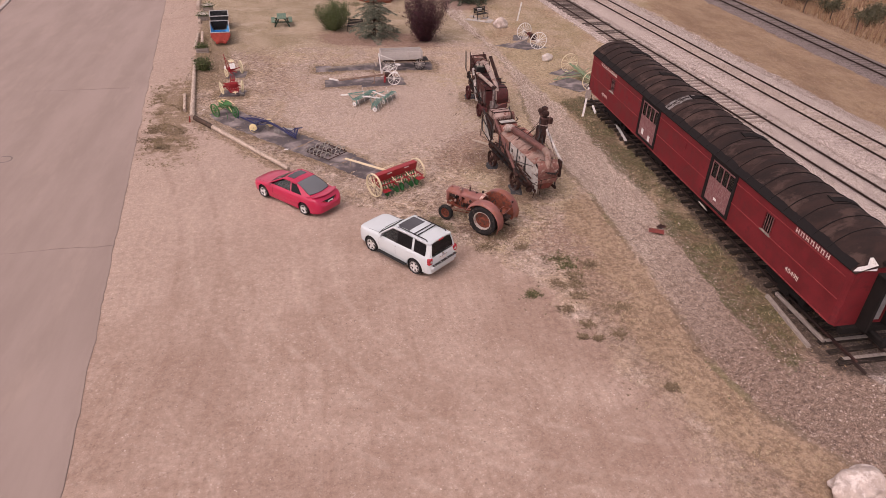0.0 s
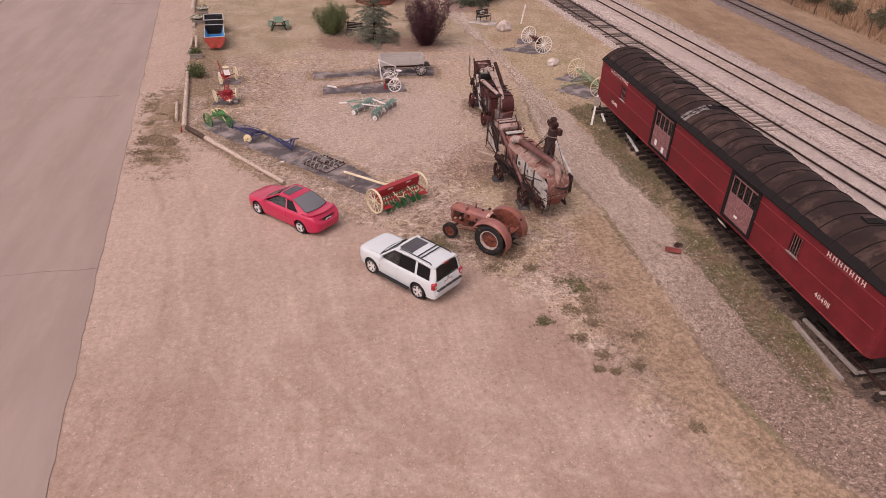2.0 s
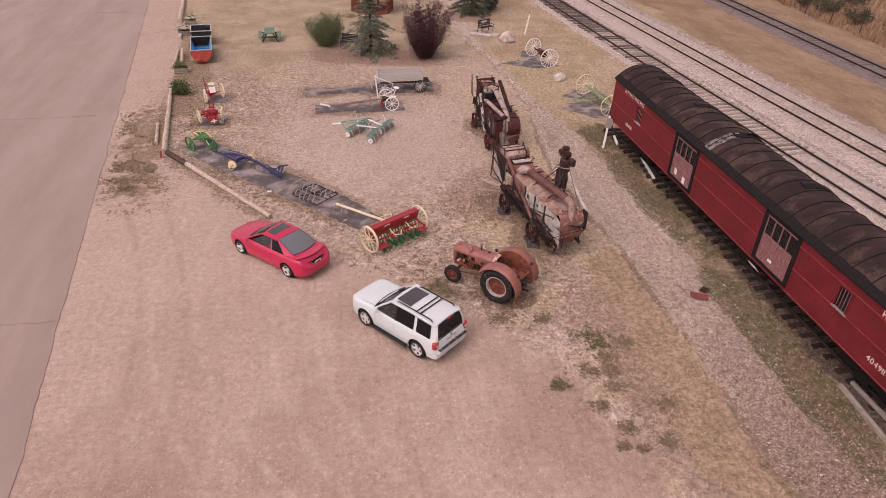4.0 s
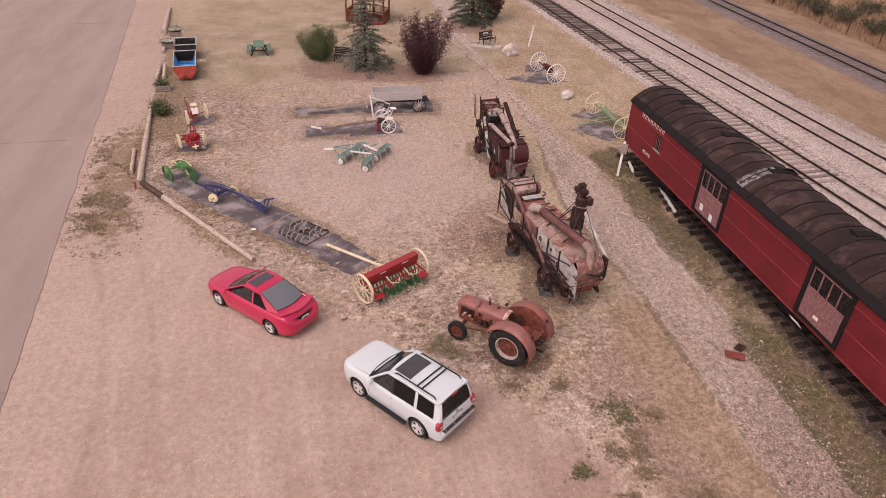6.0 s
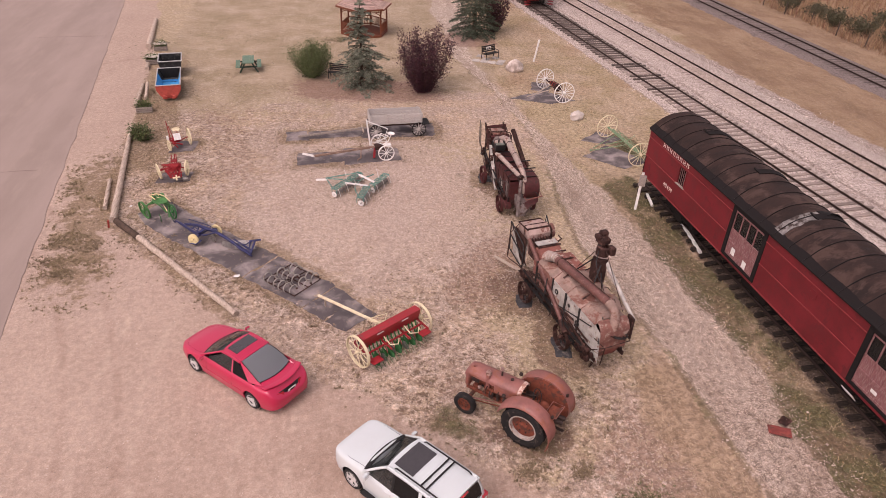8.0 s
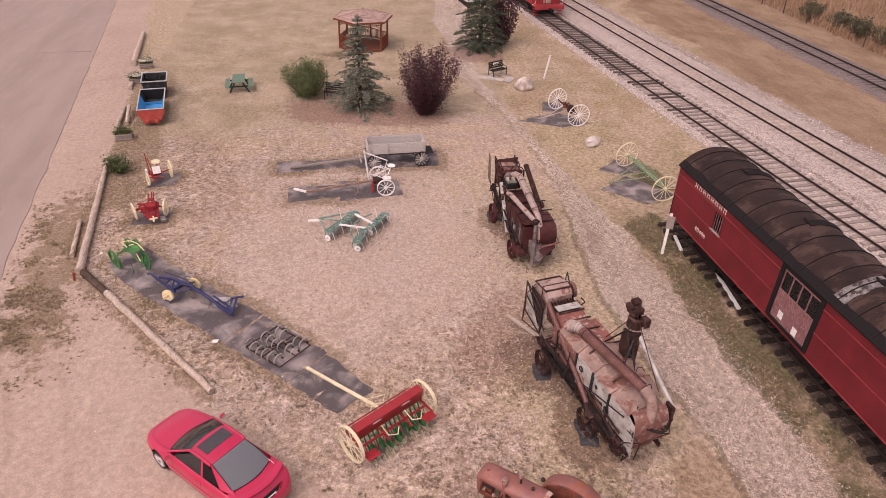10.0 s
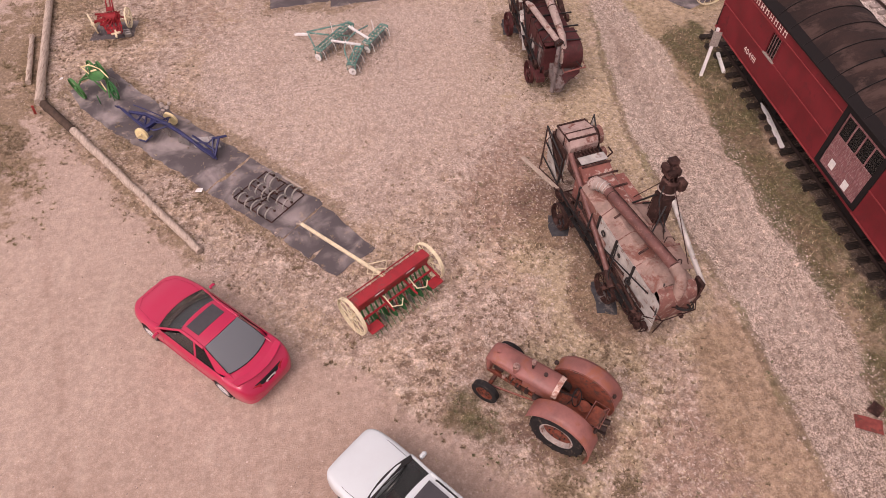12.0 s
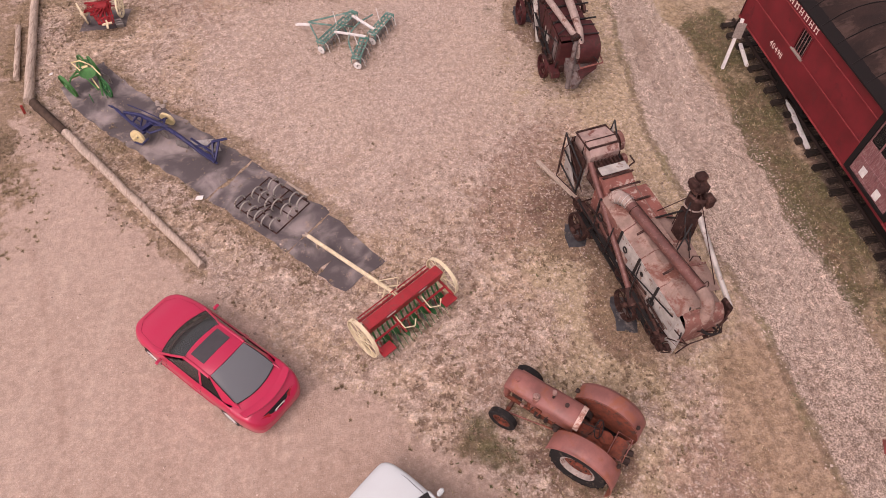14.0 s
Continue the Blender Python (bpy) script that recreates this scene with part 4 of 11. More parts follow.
track("rusty railway track on exposed weathered sleepers", 0, -60, 400, 0.15, M_tie, -0.02, (38, 125))
track("rusty railway track sunk in pale ballast", 1, -60, 400, 0.15, M_tie_buried, 0.016, (30, 120))
track("rusty railway track on dark cinder ballast", 2, -60, 400, 0.14, M_tie_mid, 0.03, (34, 125))

# ---- the track piece below the red baggage car ----
CAR = pose(18.08, 41.2, 0.0, 0, 0, 1.5)  # its far end, running back along -y
ct = thing("railway_track", "short track of dark sleepers under the red baggage car", "railway track", CAR, group="railway tracks")
for s in (-1, 1):
    g = Geo()
    g.skin([[(s * 0.75 + u, y, 0.19 + v) for u, v in RAIL] for y in (-25.6, 1.2)])
    part("rail", g, M_rail, ct)
me = tie_mesh("dark", M_tie_dark, 2.4, 0.23, 0.18)
for i in range(44):
    ob = new("tie", me)
    ob.parent = ct
    ob.matrix_basis = pose(RNG.uniform(-0.12, 0.12), 0.9 - i * 0.6 + RNG.uniform(-0.06, 0.06), 0.10, 0, 0, RNG.uniform(-2.5, 2.5))

# ---- red baggage car ----
bc = thing("baggage_car", "long red railway baggage car with dark arched roof", "railway car", CAR)
CL, CW, Z0, Z1, ZR = 24.2, 3.04, 1.32, 3.72, 4.42  # length, width, sill, eave, ridge
HW = CW / 2
DOORS = [(-8.46, 1.92), (-15.88, 1.92)]  # middle, width
WINS = [(-3.42, 0.62), (-19.54, 0.62)]


def wall_with_holes(x, th, holes, y0, y1, z0, z1):
    """A wall in the plane x with rectangular holes (middle, width, bottom, top)."""
    g = Geo()
    ys = sorted({y0, y1, *[h[0] - h[1] / 2 for h in holes], *[h[0] + h[1] / 2 for h in holes]})
    for a, b in zip(ys, ys[1:]):
        mid = (a + b) / 2
        hole = [h for h in holes if abs(mid - h[0]) < h[1] / 2]
        spans = [(z0, z1)] if not hole else [(z0, hole[0][2]), (hole[0][3], z1)]
        for lo, hi in spans:
            if hi - lo > 0.01:
                g.box((x, mid, (lo + hi) / 2), (th, b - a, hi - lo))
    return g


holes = [(m, w, 1.52, 3.50) for m, w in DOORS] + [(m, w, 2.42, 3.22) for m, w in WINS]
for s in (-1, 1):
    wall = wall_with_holes(s * (HW - 0.04), 0.08, holes, -CL + 0.25, 0, Z0, Z1)
    for k in range(len(wall.v) // 8):
        piece = Geo()
        piece.v, piece.f = wall.v[8 * k:8 * k + 8], wall.f[:6]
        part("side_panel", piece, M_carred, bc, "red painted side panel")
for y in (-0.03, -CL + 0.03):
    g = wall_with_holes(0, 0.08, [(0, 0.8, 1.42, 3.4)], -HW + 0.1, HW - 0.1, Z0, Z1 + 0.1)
    g.v = [(p[1], y - p[0], p[2]) for p in g.v]
    part("end_wall", g, M_carred, bc, "red end wall")
    part("end_door", Geo().box((0, y + 0.03, 2.4), (0.8, 0.05, 1.98), 0.01), surface("grey_door", (0.25, 0.24, 0.24), 0.7), bc, "grey end door")
# rounded corners at the near end
for s in (-1, 1):
    g = Geo()
    arc = [(s * (HW - 0.25 + 0.25 * math.cos(a)), -CL + 0.25 - 0.25 * math.sin(a)) for a in np.linspace(0, math.pi / 2, 7)]
    arc += [(s * (HW - 0.32 + 0.25 * math.cos(a)), -CL + 0.32 - 0.25 * math.sin(a)) for a in np.linspace(math.pi / 2, 0, 7)]
    g.prism(arc, Z1 - Z0, pose(0, 0, Z0))
    part("corner_post", g, M_carred, bc)
# belts and rivet lines
for s in (-1, 1):
    for z, hgt in ((2.36, 0.035), (3.30, 0.03), (1.36, 0.05)):
        spans = [-CL + 0.25] + sorted([m - w / 2 - 0.12 for m, w in DOORS] + [m + w / 2 + 0.12 for m, w in DOORS]) + [0]
        for a, b in zip(spans[0::2], spans[1::2]):
            part("belt_rail", Geo().box((s * (HW + 0.012), (a + b) / 2, z), (0.03, b - a, hgt), 0.004), M_belt, bc)
# floor and inside
part("floor", Geo().box((0, -CL / 2, Z0 + 0.05), (CW - 0.2, CL - 0.2, 0.08)), M_under, bc)
part("inner_wall", Geo().box((0.25, -CL / 2, 2.5), (0.05, CL - 0.4, 2.1)), surface("dim_lining", (0.05, 0.04, 0.035), 0.9), bc)

# arched roof with overlapping seams
def roof_z(x):
    u = abs(x) / (HW + 0.06)
    return Z1 - 0.04 + (ZR - Z1 + 0.04) * (1 - u ** 2.3)


xs = [(HW + 0.06) * math.sin(a) for a in np.linspace(-math.pi / 2, math.pi / 2, 29)]
rows = []
for y in np.concatenate([np.linspace(0.10, -CL + 0.9, 60), [-CL + 0.6, -CL + 0.35, -CL + 0.12, -CL - 0.06]]):
    drop = 0.0 if y > -CL + 0.9 else 0.55 * ((-CL + 0.9 - y) / 0.96) ** 2
    rows.append([(x, y, roof_z(x) - drop * max(0, (roof_z(x) - Z1 + 0.04)) / (ZR - Z1) + 0.006 * noise.noise((x * 2, y * 1.2, 0))) for x in xs])
part("roof", Geo().surf(rows, 0.05), M_roof, bc, "dark weathered tarred roof sheets", 50)
for i in range(27):
    y = -0.35 - i * 0.86 + RNG.uniform(-0.05, 0.05)
    if y < -CL + 0.9:
        break
    g = Geo()
    pts = [(x, y + 0.02 * noise.noise((x * 3, y, 0)), roof_z(x) + 0.008) for x in xs[2:-2]]
    g.tube(pts, [0.02 + 0.022 * abs(noise.noise((p[0] * 4, y * 3, 9))) for p in pts], 5)
    part("roof_seam", g, M_tar, bc, "", 50)
for s in (-1, 1):
    for k in range(28):
        y = -0.4 - k * 0.86
        g = Geo()
        g.surf([[(s * (HW + 0.075), y - 0.43, Z1 - 0.07), (s * (HW + 0.08), y + 0.43, Z1 - 0.07)],
                [(s * (HW + 0.07), y - 0.43, Z1 - 0.02), (s * (HW + 0.07), y + 0.43, Z1 - 0.02)]], 0.012)
        ys = np.linspace(y - 0.43, y + 0.43, 9)
        inner = [0.17 + 0.05 * noise.noise((q * 1.1, s * 4, 1.0)) + 0.03 * noise.noise((q * 6, s, 2.0)) for q in ys]
        g.surf([[(s * (HW + 0.066), q, roof_z(HW + 0.05) + 0.004) for q in ys], [(s * (HW - 0.04), q, roof_z(HW - 0.04) + 0.012) for q in ys], [(s * (HW - w), q, roof_z(HW - w) + 0.010) for q, w in zip(ys, inner)]])
        part("eave_flap", g, M_tar, bc, "", 50)
# low raised roof vents and torn edges
for y, x0, w in ((-2.35, 0.35, 1.1), (-6.25, 0.35, 1.2), (-9.85, 0.3, 1.3), (-14.6, 0.35, 1.2), (-20.6, 0.4, 1.2)):
    g = Geo()
    pts = np.linspace(x0 - 0.55, x0 + w - 0.3, 9)
    g.surf([[(x, y - 0.25, roof_z(x) + 0.03) for x in pts], [(x, y - 0.05, roof_z(x) + 0.08) for x in pts], [(x, y, roof_z(x) + 0.09) for x in pts]], 0.05)
    g.beam((pts[0], y - 0.12, roof_z(pts[0]) + 0.05), (pts[0], y + 0.14, roof_z(pts[0]) + 0.09), 0.06, 0.05)
    part("roof_vent", g, M_tar, bc, "low raised roof vent", 40)
g = Geo()
pts = np.linspace(-1.40, 0.1, 12)
g.surf([[(x, -10.08 + 0.1 * noise.noise((x * 3, 0, 0)), roof_z(x) + 0.012) for x in pts], [(x, -9.58 + 0.1 * noise.noise((x * 3, 4, 0)), roof_z(x) + 0.012) for x in pts]])
part("bare_patch", g, M_patch, bc, "torn patch of bare pale metal", 50)
g = Geo()
g.surf([[(x, -9.95, roof_z(x) + 0.02 + 0.16 * math.sin((x - 0.1) * 3)) for x in np.linspace(0.15, 1.0, 7)], [(x, -9.5, roof_z(x) + 0.015) for x in np.linspace(0.15, 1.0, 7)]], 0.02)
part("lifted_sheet", g, M_tar, bc, "lifted roof sheet", 40)

# sliding doors with upper lights
for s in (-1, 1):
    for dm, dw in DOORS:
        x = s * (HW - 0.05)
        d = part("sliding_door", Geo().box((x, dm, 1.50 + 0.58), (0.05, dw - 0.08, 1.16), 0.005), M_doorpaint, bc, "faded pinkish red sliding door with upper panes")
        for k in range(5):
            y = dm + (k - 2) * (dw - 0.1) / 4
            part("stile", Geo().box((x + s * 0.03, y, 2.08), (0.03, 0.06, 1.32), 0.006), M_doorpaint, d)
        for z in (1.6, 2.1, 2.64, 3.44):
            part("cross_rail", Geo().box((x + s * 0.02, dm, z), (0.05, dw - 0.08, 0.09), 0.006), M_doorpaint, d)
        for k in range(4):
            y = dm + (k - 1.5) * (dw - 0.1) / 4
            part("pane", Geo().box((x, y, 3.03), (0.012, (dw - 0.1) / 4 - 0.05, 0.72)), M_pane, d)
            part("mullion", Geo().box((x + s * 0.02, y + (dw - 0.1) / 8, 3.03), (0.03, 0.045, 0.8)), M_doorpaint, d)
        g = Geo()
        for y in (dm - dw / 2 - 0.06, dm + dw / 2 + 0.06):
            g.box((s * (HW + 0.012), y, 2.56), (0.05, 0.20, 2.22), 0.01)
        g.box((s * (HW + 0.012), dm, 3.58), (0.05, dw + 0.1, 0.17), 0.01)
        g.box((s * (HW + 0.012), dm, 1.50), (0.05, dw + 0.1, 0.12), 0.01)
        part("door_frame", g, M_tar, bc, "black door frame")
        for yo in ((-0.35, 0.45) if dm > -10 else (0.1,)):
            z = 1.85 if yo > 0 or dm < -10 else 1.75
            part("notice", Geo().box((x + s * 0.05, dm + yo, z), (0.006, 0.24, 0.3 if dm > -10 else 0.12)), M_white, d, "white paper notice")
for s in (-1, 1):
    for wm, ww in WINS:
        w = part("window", Geo().box((s * (HW - 0.04), wm, 2.82), (0.02, ww - 0.04, 0.76)), M_pane, bc, "small barred window")
        g = Geo()
        for y in (wm - ww / 2, wm + ww / 2):
            g.box((s * (HW + 0.004), y, 2.82), (0.05, 0.05, 0.84), 0.006)
        g.box((s * (HW + 0.004), wm, 3.23), (0.05, ww, 0.05), 0.006)
        part("frame", g, M_carred, w)
        part("sill", Geo().box((s * (HW + 0.03), wm, 2.40), (0.09, ww + 0.08, 0.05), 0.008), M_oldwood, w, "bare wooden sill")
        for k in range(4):
            part("bar", Geo().box((s * (HW - 0.01), wm + (k - 1.5) * ww / 4.4, 2.82), (0.02, 0.02, 0.76)), M_doorpaint, w)


# lettering: bars for the owner's name, figures for the running number
def word_bars(y, z, n, h, w, gap):
    for k in range(n):
        g = Geo()
        a = y - k * (w + gap)
        for dy in (0.0, -w + 0.025):
            g.box((-HW - 0.004, a + dy, z), (0.006, 0.036, h))
            for e in (-1, 1):
                g.box((-HW - 0.004, a + dy, z + e * (h / 2 - 0.012)), (0.007, 0.07, 0.02))
        g.box((-HW - 0.004, a - w / 2 + 0.012, z + (0.3 if k % 2 else -0.05) * h), (0.006, w * 0.8, 0.03))
        part("letter_bar", g, M_letter, bc, "cream letter-sized bars")


word_bars(-1.40, 3.47, 8, 0.19, 0.17, 0.14)
word_bars(-21.08, 3.46, 7, 0.19, 0.165, 0.125)


def figure_mesh(text, size):
    cu = bpy.data.curves.new("figure", "FONT")
    cu.body, cu.size, cu.extrude, cu.space_character = text, size, 0.003, 1.15
    tmp = new("figure_tmp", cu)
    dg = bpy.context.evaluated_depsgraph_get()
    me = bpy.data.meshes.new_from_object(tmp.evaluated_get(dg))
    bpy.data.objects.remove(tmp)
    me.materials.clear()
    return me


def figures(text, y, z, size):
    end = 0.0
    for k, ch in enumerate(text):
        me = figure_mesh(ch, size)
        low = min(v.co.x for v in me.vertices)
        ob = part("figure", me, M_letter, bc, "cream running number figure")
        ob.matrix_basis = Matrix(((0, 0, -1, -HW - 0.006), (-1, 0, 0, y - end + low), (0, 1, 0, z), (0, 0, 0, 1)))
        end += max(v.co.x for v in me.vertices) - low + 0.15 * size


figures("404911", -2.08, 1.74, 0.29)
figures("404911", -21.2, 1.72, 0.29)
part("diamond_plate", Geo().box((-HW - 0.008, -12.4, 3.0), (0.02, 0.3, 0.3), 0.004), M_carred, bc, "red diamond-shaped plate")

# underframe, bogies, couplers
part("centre_sill", Geo().box((0, -CL / 2, 1.12), (0.6, CL - 0.6, 0.36), 0.02), M_under, bc)
for s in (-1, 1):
    part("truss_rod", Geo().tube([(s * 0.9, -5.5, 1.25), (s * 0.9, -8.5, 0.72), (s * 0.9, -15.7, 0.72), (s * 0.9, -18.7, 1.25)], 0.03, 6), M_under, bc)
for y, L in ((-9.3, 1.6), (-14.2, 1.3)):
    part("equipment_box", Geo().box((-0.75, y, 0.95), (0.8, L, 0.5), 0.03), M_under, bc)
for cy in (-3.2, -CL + 3.2):
    b = part("bogie", Geo().box((0, cy, 0.82), (1.3, 0.5, 0.3), 0.03), M_under, bc, "black wheel truck")
    for s in (-1, 1):
        part("side_frame", Geo().box((s * 1.02, cy, 0.78), (0.12, 2.6, 0.26), 0.03).box((s * 1.02, cy, 0.62), (0.16, 0.7, 0.34), 0.03), M_under, b)
        for dy in (-0.95, 0.95):
            part("wheel", Geo().lathe([(0.001, 0.06), (0.2, 0.06), (0.36, 0.03), (0.46, 0.06), (0.46, -0.03), (0.49, -0.04), (0.49, -0.07), (0.001, -0.07)], (s * 0.75, cy + dy, 0.775), (s, 0, 0), 28), M_under, b, "", 40)
    for dy in (-0.95, 0.95):
        part("axle", Geo().cyl((-1.1, cy + dy, 0.775), (1.1, cy + dy, 0.775), 0.07), M_under, b)
for y, s in ((0.1, 1), (-CL - 0.1, -1)):
    part("coupler", Geo().box((0, y + s * 0.3, 1.05), (0.24, 0.8, 0.26), 0.04).box((0.06, y + s * 0.72, 1.05), (0.34, 0.28, 0.34), 0.06), M_under, bc, "black iron coupler")
    part("buffer_beam", Geo().box((0, y, 1.2), (2.5, 0.22, 0.26), 0.02), M_under, bc)
for s in (-1, 1):
    part("step", Geo().tube([(s * 1.4, 0.02, 1.3), (s * 1.4, 0.10, 0.72), (s * 1.4, -0.35, 0.72), (s * 1.4, -0.35, 1.3)], 0.02, 6), M_under, bc)
    part("grab_iron", Geo().tube([(s * (HW + 0.0), -0.12, 1.5), (s * (HW + 0.06), -0.12, 1.52), (s * (HW + 0.06), -0.12, 2.25), (s * HW, -0.12, 2.28)], 0.014, 6), M_under, bc)
# diaphragm at the near end
g = Geo()
for s in (-1, 1):
    g.box((s * 0.52, -CL - 0.25, 2.4), (0.14, 0.5, 2.2), 0.02)
g.box((0, -CL - 0.25, 3.5), (1.18, 0.5, 0.14), 0.02)
part("gangway", g, M_under, bc, "black gangway frame")
g = Geo()
g.prism([(-0.55, 0), (0.35, -0.06), (0.40, 0.12), (0.16, 0.42), (0.05, 0.42), (-0.02, 0.16), (-0.4, 0.12)], 0.02, pose(-1.1, -CL - 0.02, 3.75, 70, 0, 0))
part("flashing", g, M_white, bc, "loose white piece of flashing")
g = Geo()
for k in range(9):
    g.ring((-0.55 + k * 0.05, -CL - 0.05, 3.98), (1, 0, 0), 0.07, 0.012, 12, 4)
part("hose", g, M_under, bc, "coiled dark hose")

# ---- parked cars ----
M_redpaint = car_paint("bright_red_car_paint", (0.47, 0.007, 0.055), 0.03)
M_whitepaint = car_paint("white_car_paint", (0.55, 0.60, 0.605), 0.07)
M_glass = glass_mat("tinted_car_glass", (0.20, 0.215, 0.215), 0.05)
# Grey base and low transmission stand in for sky reflected in the dusty glass
M_rearglass = glass_mat("dusty_sky_grey_glass", (0.155, 0.165, 0.175), 0.12)
M_rearglass.node_tree.nodes["Principled BSDF"].inputs["Transmission Weight"].default_value = 0.12
M_sunroof = surface("sunroof_glass", (0.045, 0.04, 0.043), 0.12, 0, 0.1, 5, bump=0, coat=1.0)
M_glass.node_tree.nodes["Principled BSDF"].inputs["IOR"].default_value = 1.5
M_privacy = glass_mat("dark_privacy_glass", (0.012, 0.012, 0.013))
M_privacy.node_tree.nodes["Principled BSDF"].inputs["Transmission Weight"].default_value = 0.3
M_trim = surface("black_plastic_trim", (0.018, 0.017, 0.017), 0.6, 0, 0.2, 9)
M_rubber = surface("tyre_rubber", (0.022, 0.02, 0.02), 0.85, 0, 0.35, 12, worn=(0.10, 0.075, 0.06), worn_amt=0.2, worn_scale=5)
M_alloy = surface("alloy_rim", (0.66, 0.64, 0.62), 0.35, 0.25, 0.12, 9)
M_seat = surface("grey_seat_cloth", (0.07, 0.062, 0.055), 0.95, 0, 0.3, 20)
M_redgap = surface("shadowed_red_seam", (0.20, 0.004, 0.022), 0.7, 0, 0.1, 9)
M_lamp = surface("red_lamp_plastic", (0.42, 0.02, 0.03), 0.2, 0, 0.15, 12, coat=0.6)
M_clear = surface("clear_lamp_plastic", (0.6, 0.58, 0.56), 0.15, 0.2, 0.1, 14, coat=0.8)
M_chrome = surface("bright_metal", (0.7, 0.69, 0.68), 0.2, 1.0, 0.1, 9)


def cut(me, cutter):
    """The mesh me without the space of the Geo cutter."""
    a, b = new("cut_a", me), new("cut_b", cutter.mesh("cut_b"))
    md = a.modifiers.new("cut", "BOOLEAN")
    md.object, md.operation, md.solver = b, "DIFFERENCE", "EXACT"
    res = bpy.data.meshes.new_from_object(a.evaluated_get(bpy.context.evaluated_depsgraph_get()))
    res.materials.clear()
    bpy.data.objects.remove(a)
    bpy.data.objects.remove(b)
    res.polygons.foreach_set("use_smooth", [True] * len(res.polygons))
    res.set_sharp_from_angle(angle=radians(38))
    return res


def car_wheel(parent, c, R, w, side, spokes):
    tw = part("wheel", Geo().lathe([(R * 0.62, -w / 2), (R * 0.93, -w / 2), (R, -w * 0.32), (R, w * 0.32), (R * 0.93, w / 2), (R * 0.62, w / 2)], c, (side, 0, 0), 36, True), M_rubber, parent, "black tyre on an alloy rim", 40)
    ax, cc = Vector((side, 0, 0)), Vector(c)
    part("rim", Geo().lathe([(R * 0.66, w * 0.46), (R * 0.60, w * 0.44), (R * 0.57, w * 0.2), (R * 0.2, w * 0.05), (0.001, w * 0.05)], c, ax, 30), M_trim, tw, "", 50)
    part("rim_lip", Geo().lathe([(R * 0.72, w * 0.47), (R * 0.70, w * 0.52), (R * 0.60, w * 0.46), (R * 0.58, w * 0.38)], c, ax, 36), M_alloy, tw, "bright alloy rim", 50)
    for k in range(spokes):
        a = 2 * math.pi * k / spokes
        d = Vector((0, math.cos(a), math.sin(a)))
        part("spoke", Geo().beam(cc + ax * w * 0.32 + d * 0.03, cc + ax * w * 0.43 + d * R * 0.62, R * (0.36 if spokes == 3 else 0.27), 0.03, 0.006, ax), M_alloy, tw)
    part("hub_cap", Geo().cyl(cc + ax * w * 0.25, cc + ax * w * 0.44, R * 0.22, R * 0.19, 16), M_alloy, tw)


class Shell:
    """A car's lower body from half sections (y, [(x, z), ...]) that run from the middle of its floor round to the middle of its top."""

    def __init__(self, secs, ky=5, kx=3):
        arr = np.array([[(x, y, z) for x, z in pts] for y, pts in secs])
        cols = [smooth_line(arr[:, i], ky) for i in range(arr.shape[1])]
        self.g = np.stack(cols, 1)
        rows = []
        for r in self.g:
            q = smooth_line(r, kx)
            q[:, 0] = np.maximum(q[:, 0], 0)
            rows.append(q)
        self.rows = np.array(rows)
        self.kx = kx

    def mesh(self, name):
        rings = []
        for r in self.rows:
            left = r[1:-1][::-1] * np.array([-1, 1, 1])
            rings.append([tuple(p) for p in np.vstack([r, left])])
        return Geo().skin(rings).mesh(name, 38)

    def at(self, y, i):
        """The point of the skin at y on the section line i (in input points)."""
        col = self.rows[:, int(round(i * self.kx))]
        o = np.argsort(col[:, 1])
        return tuple(np.interp(y, col[o, 1], col[o, k]) for k in range(3))


def pane(corners, nu, nv, bow, th=0.006):
    """A bowed pane from four corners (bottom left, bottom right, top right, top left)."""
    a, b, c, d = [Vector(p) for p in corners]
    nrm = (b - a).cross(d - a).normalized()
    rows = []
    for j in range(nv + 1):
        v = j / nv
        l, r = a.lerp(d, v), b.lerp(c, v)
        rows.append([l.lerp(r, i / nu) + nrm * bow * (1 - (2 * i / nu - 1) ** 2) for i in range(nu + 1)])
    return Geo().surf(rows, th)


def seats(car, rows, zf, w):
    for y, n in rows:
        for k in range(n):
            x = (k - (n - 1) / 2) * w
            part("seat", Geo().box((x, y, zf + 0.18), (w * 0.88, 0.5, 0.2), 0.05).box((x, y - 0.28, zf + 0.5), (w * 0.85, 0.14, 0.62), 0.05).box((x, y - 0.32, zf + 0.87), (0.26, 0.1, 0.17), 0.04), M_seat, car, "grey seat", 40)


# red coupe
rc = thing("coupe", "shiny bright red two-door coupe with sunroof parked on gravel", "car", pose(-1.88, 30.56, 0.0, 0, 0, 45.4))
rc.scale = (1.03, 1.045, 1.02)
FA, RA = 1.33, -1.315


def section(w, zb, zs, zbelt, tub=None, top=None):
    p = [(0, zb), (w * 0.86, zb), (w * 0.955, zb + 0.07), (w, zs), (w * 0.985, zbelt - 0.12), (w * 0.93, zbelt - 0.01)]
    if tub is None:
        zt = top if top is not None else zbelt + 0.05
        p += [(w * 0.80, zbelt + (zt - zbelt) * 0.5), (w * 0.45, zt - 0.006), (0, zt)]
    else:
        p += [(w * 0.87, zbelt + 0.005), (w * 0.84, tub + 0.03), (0, tub)]
    return p


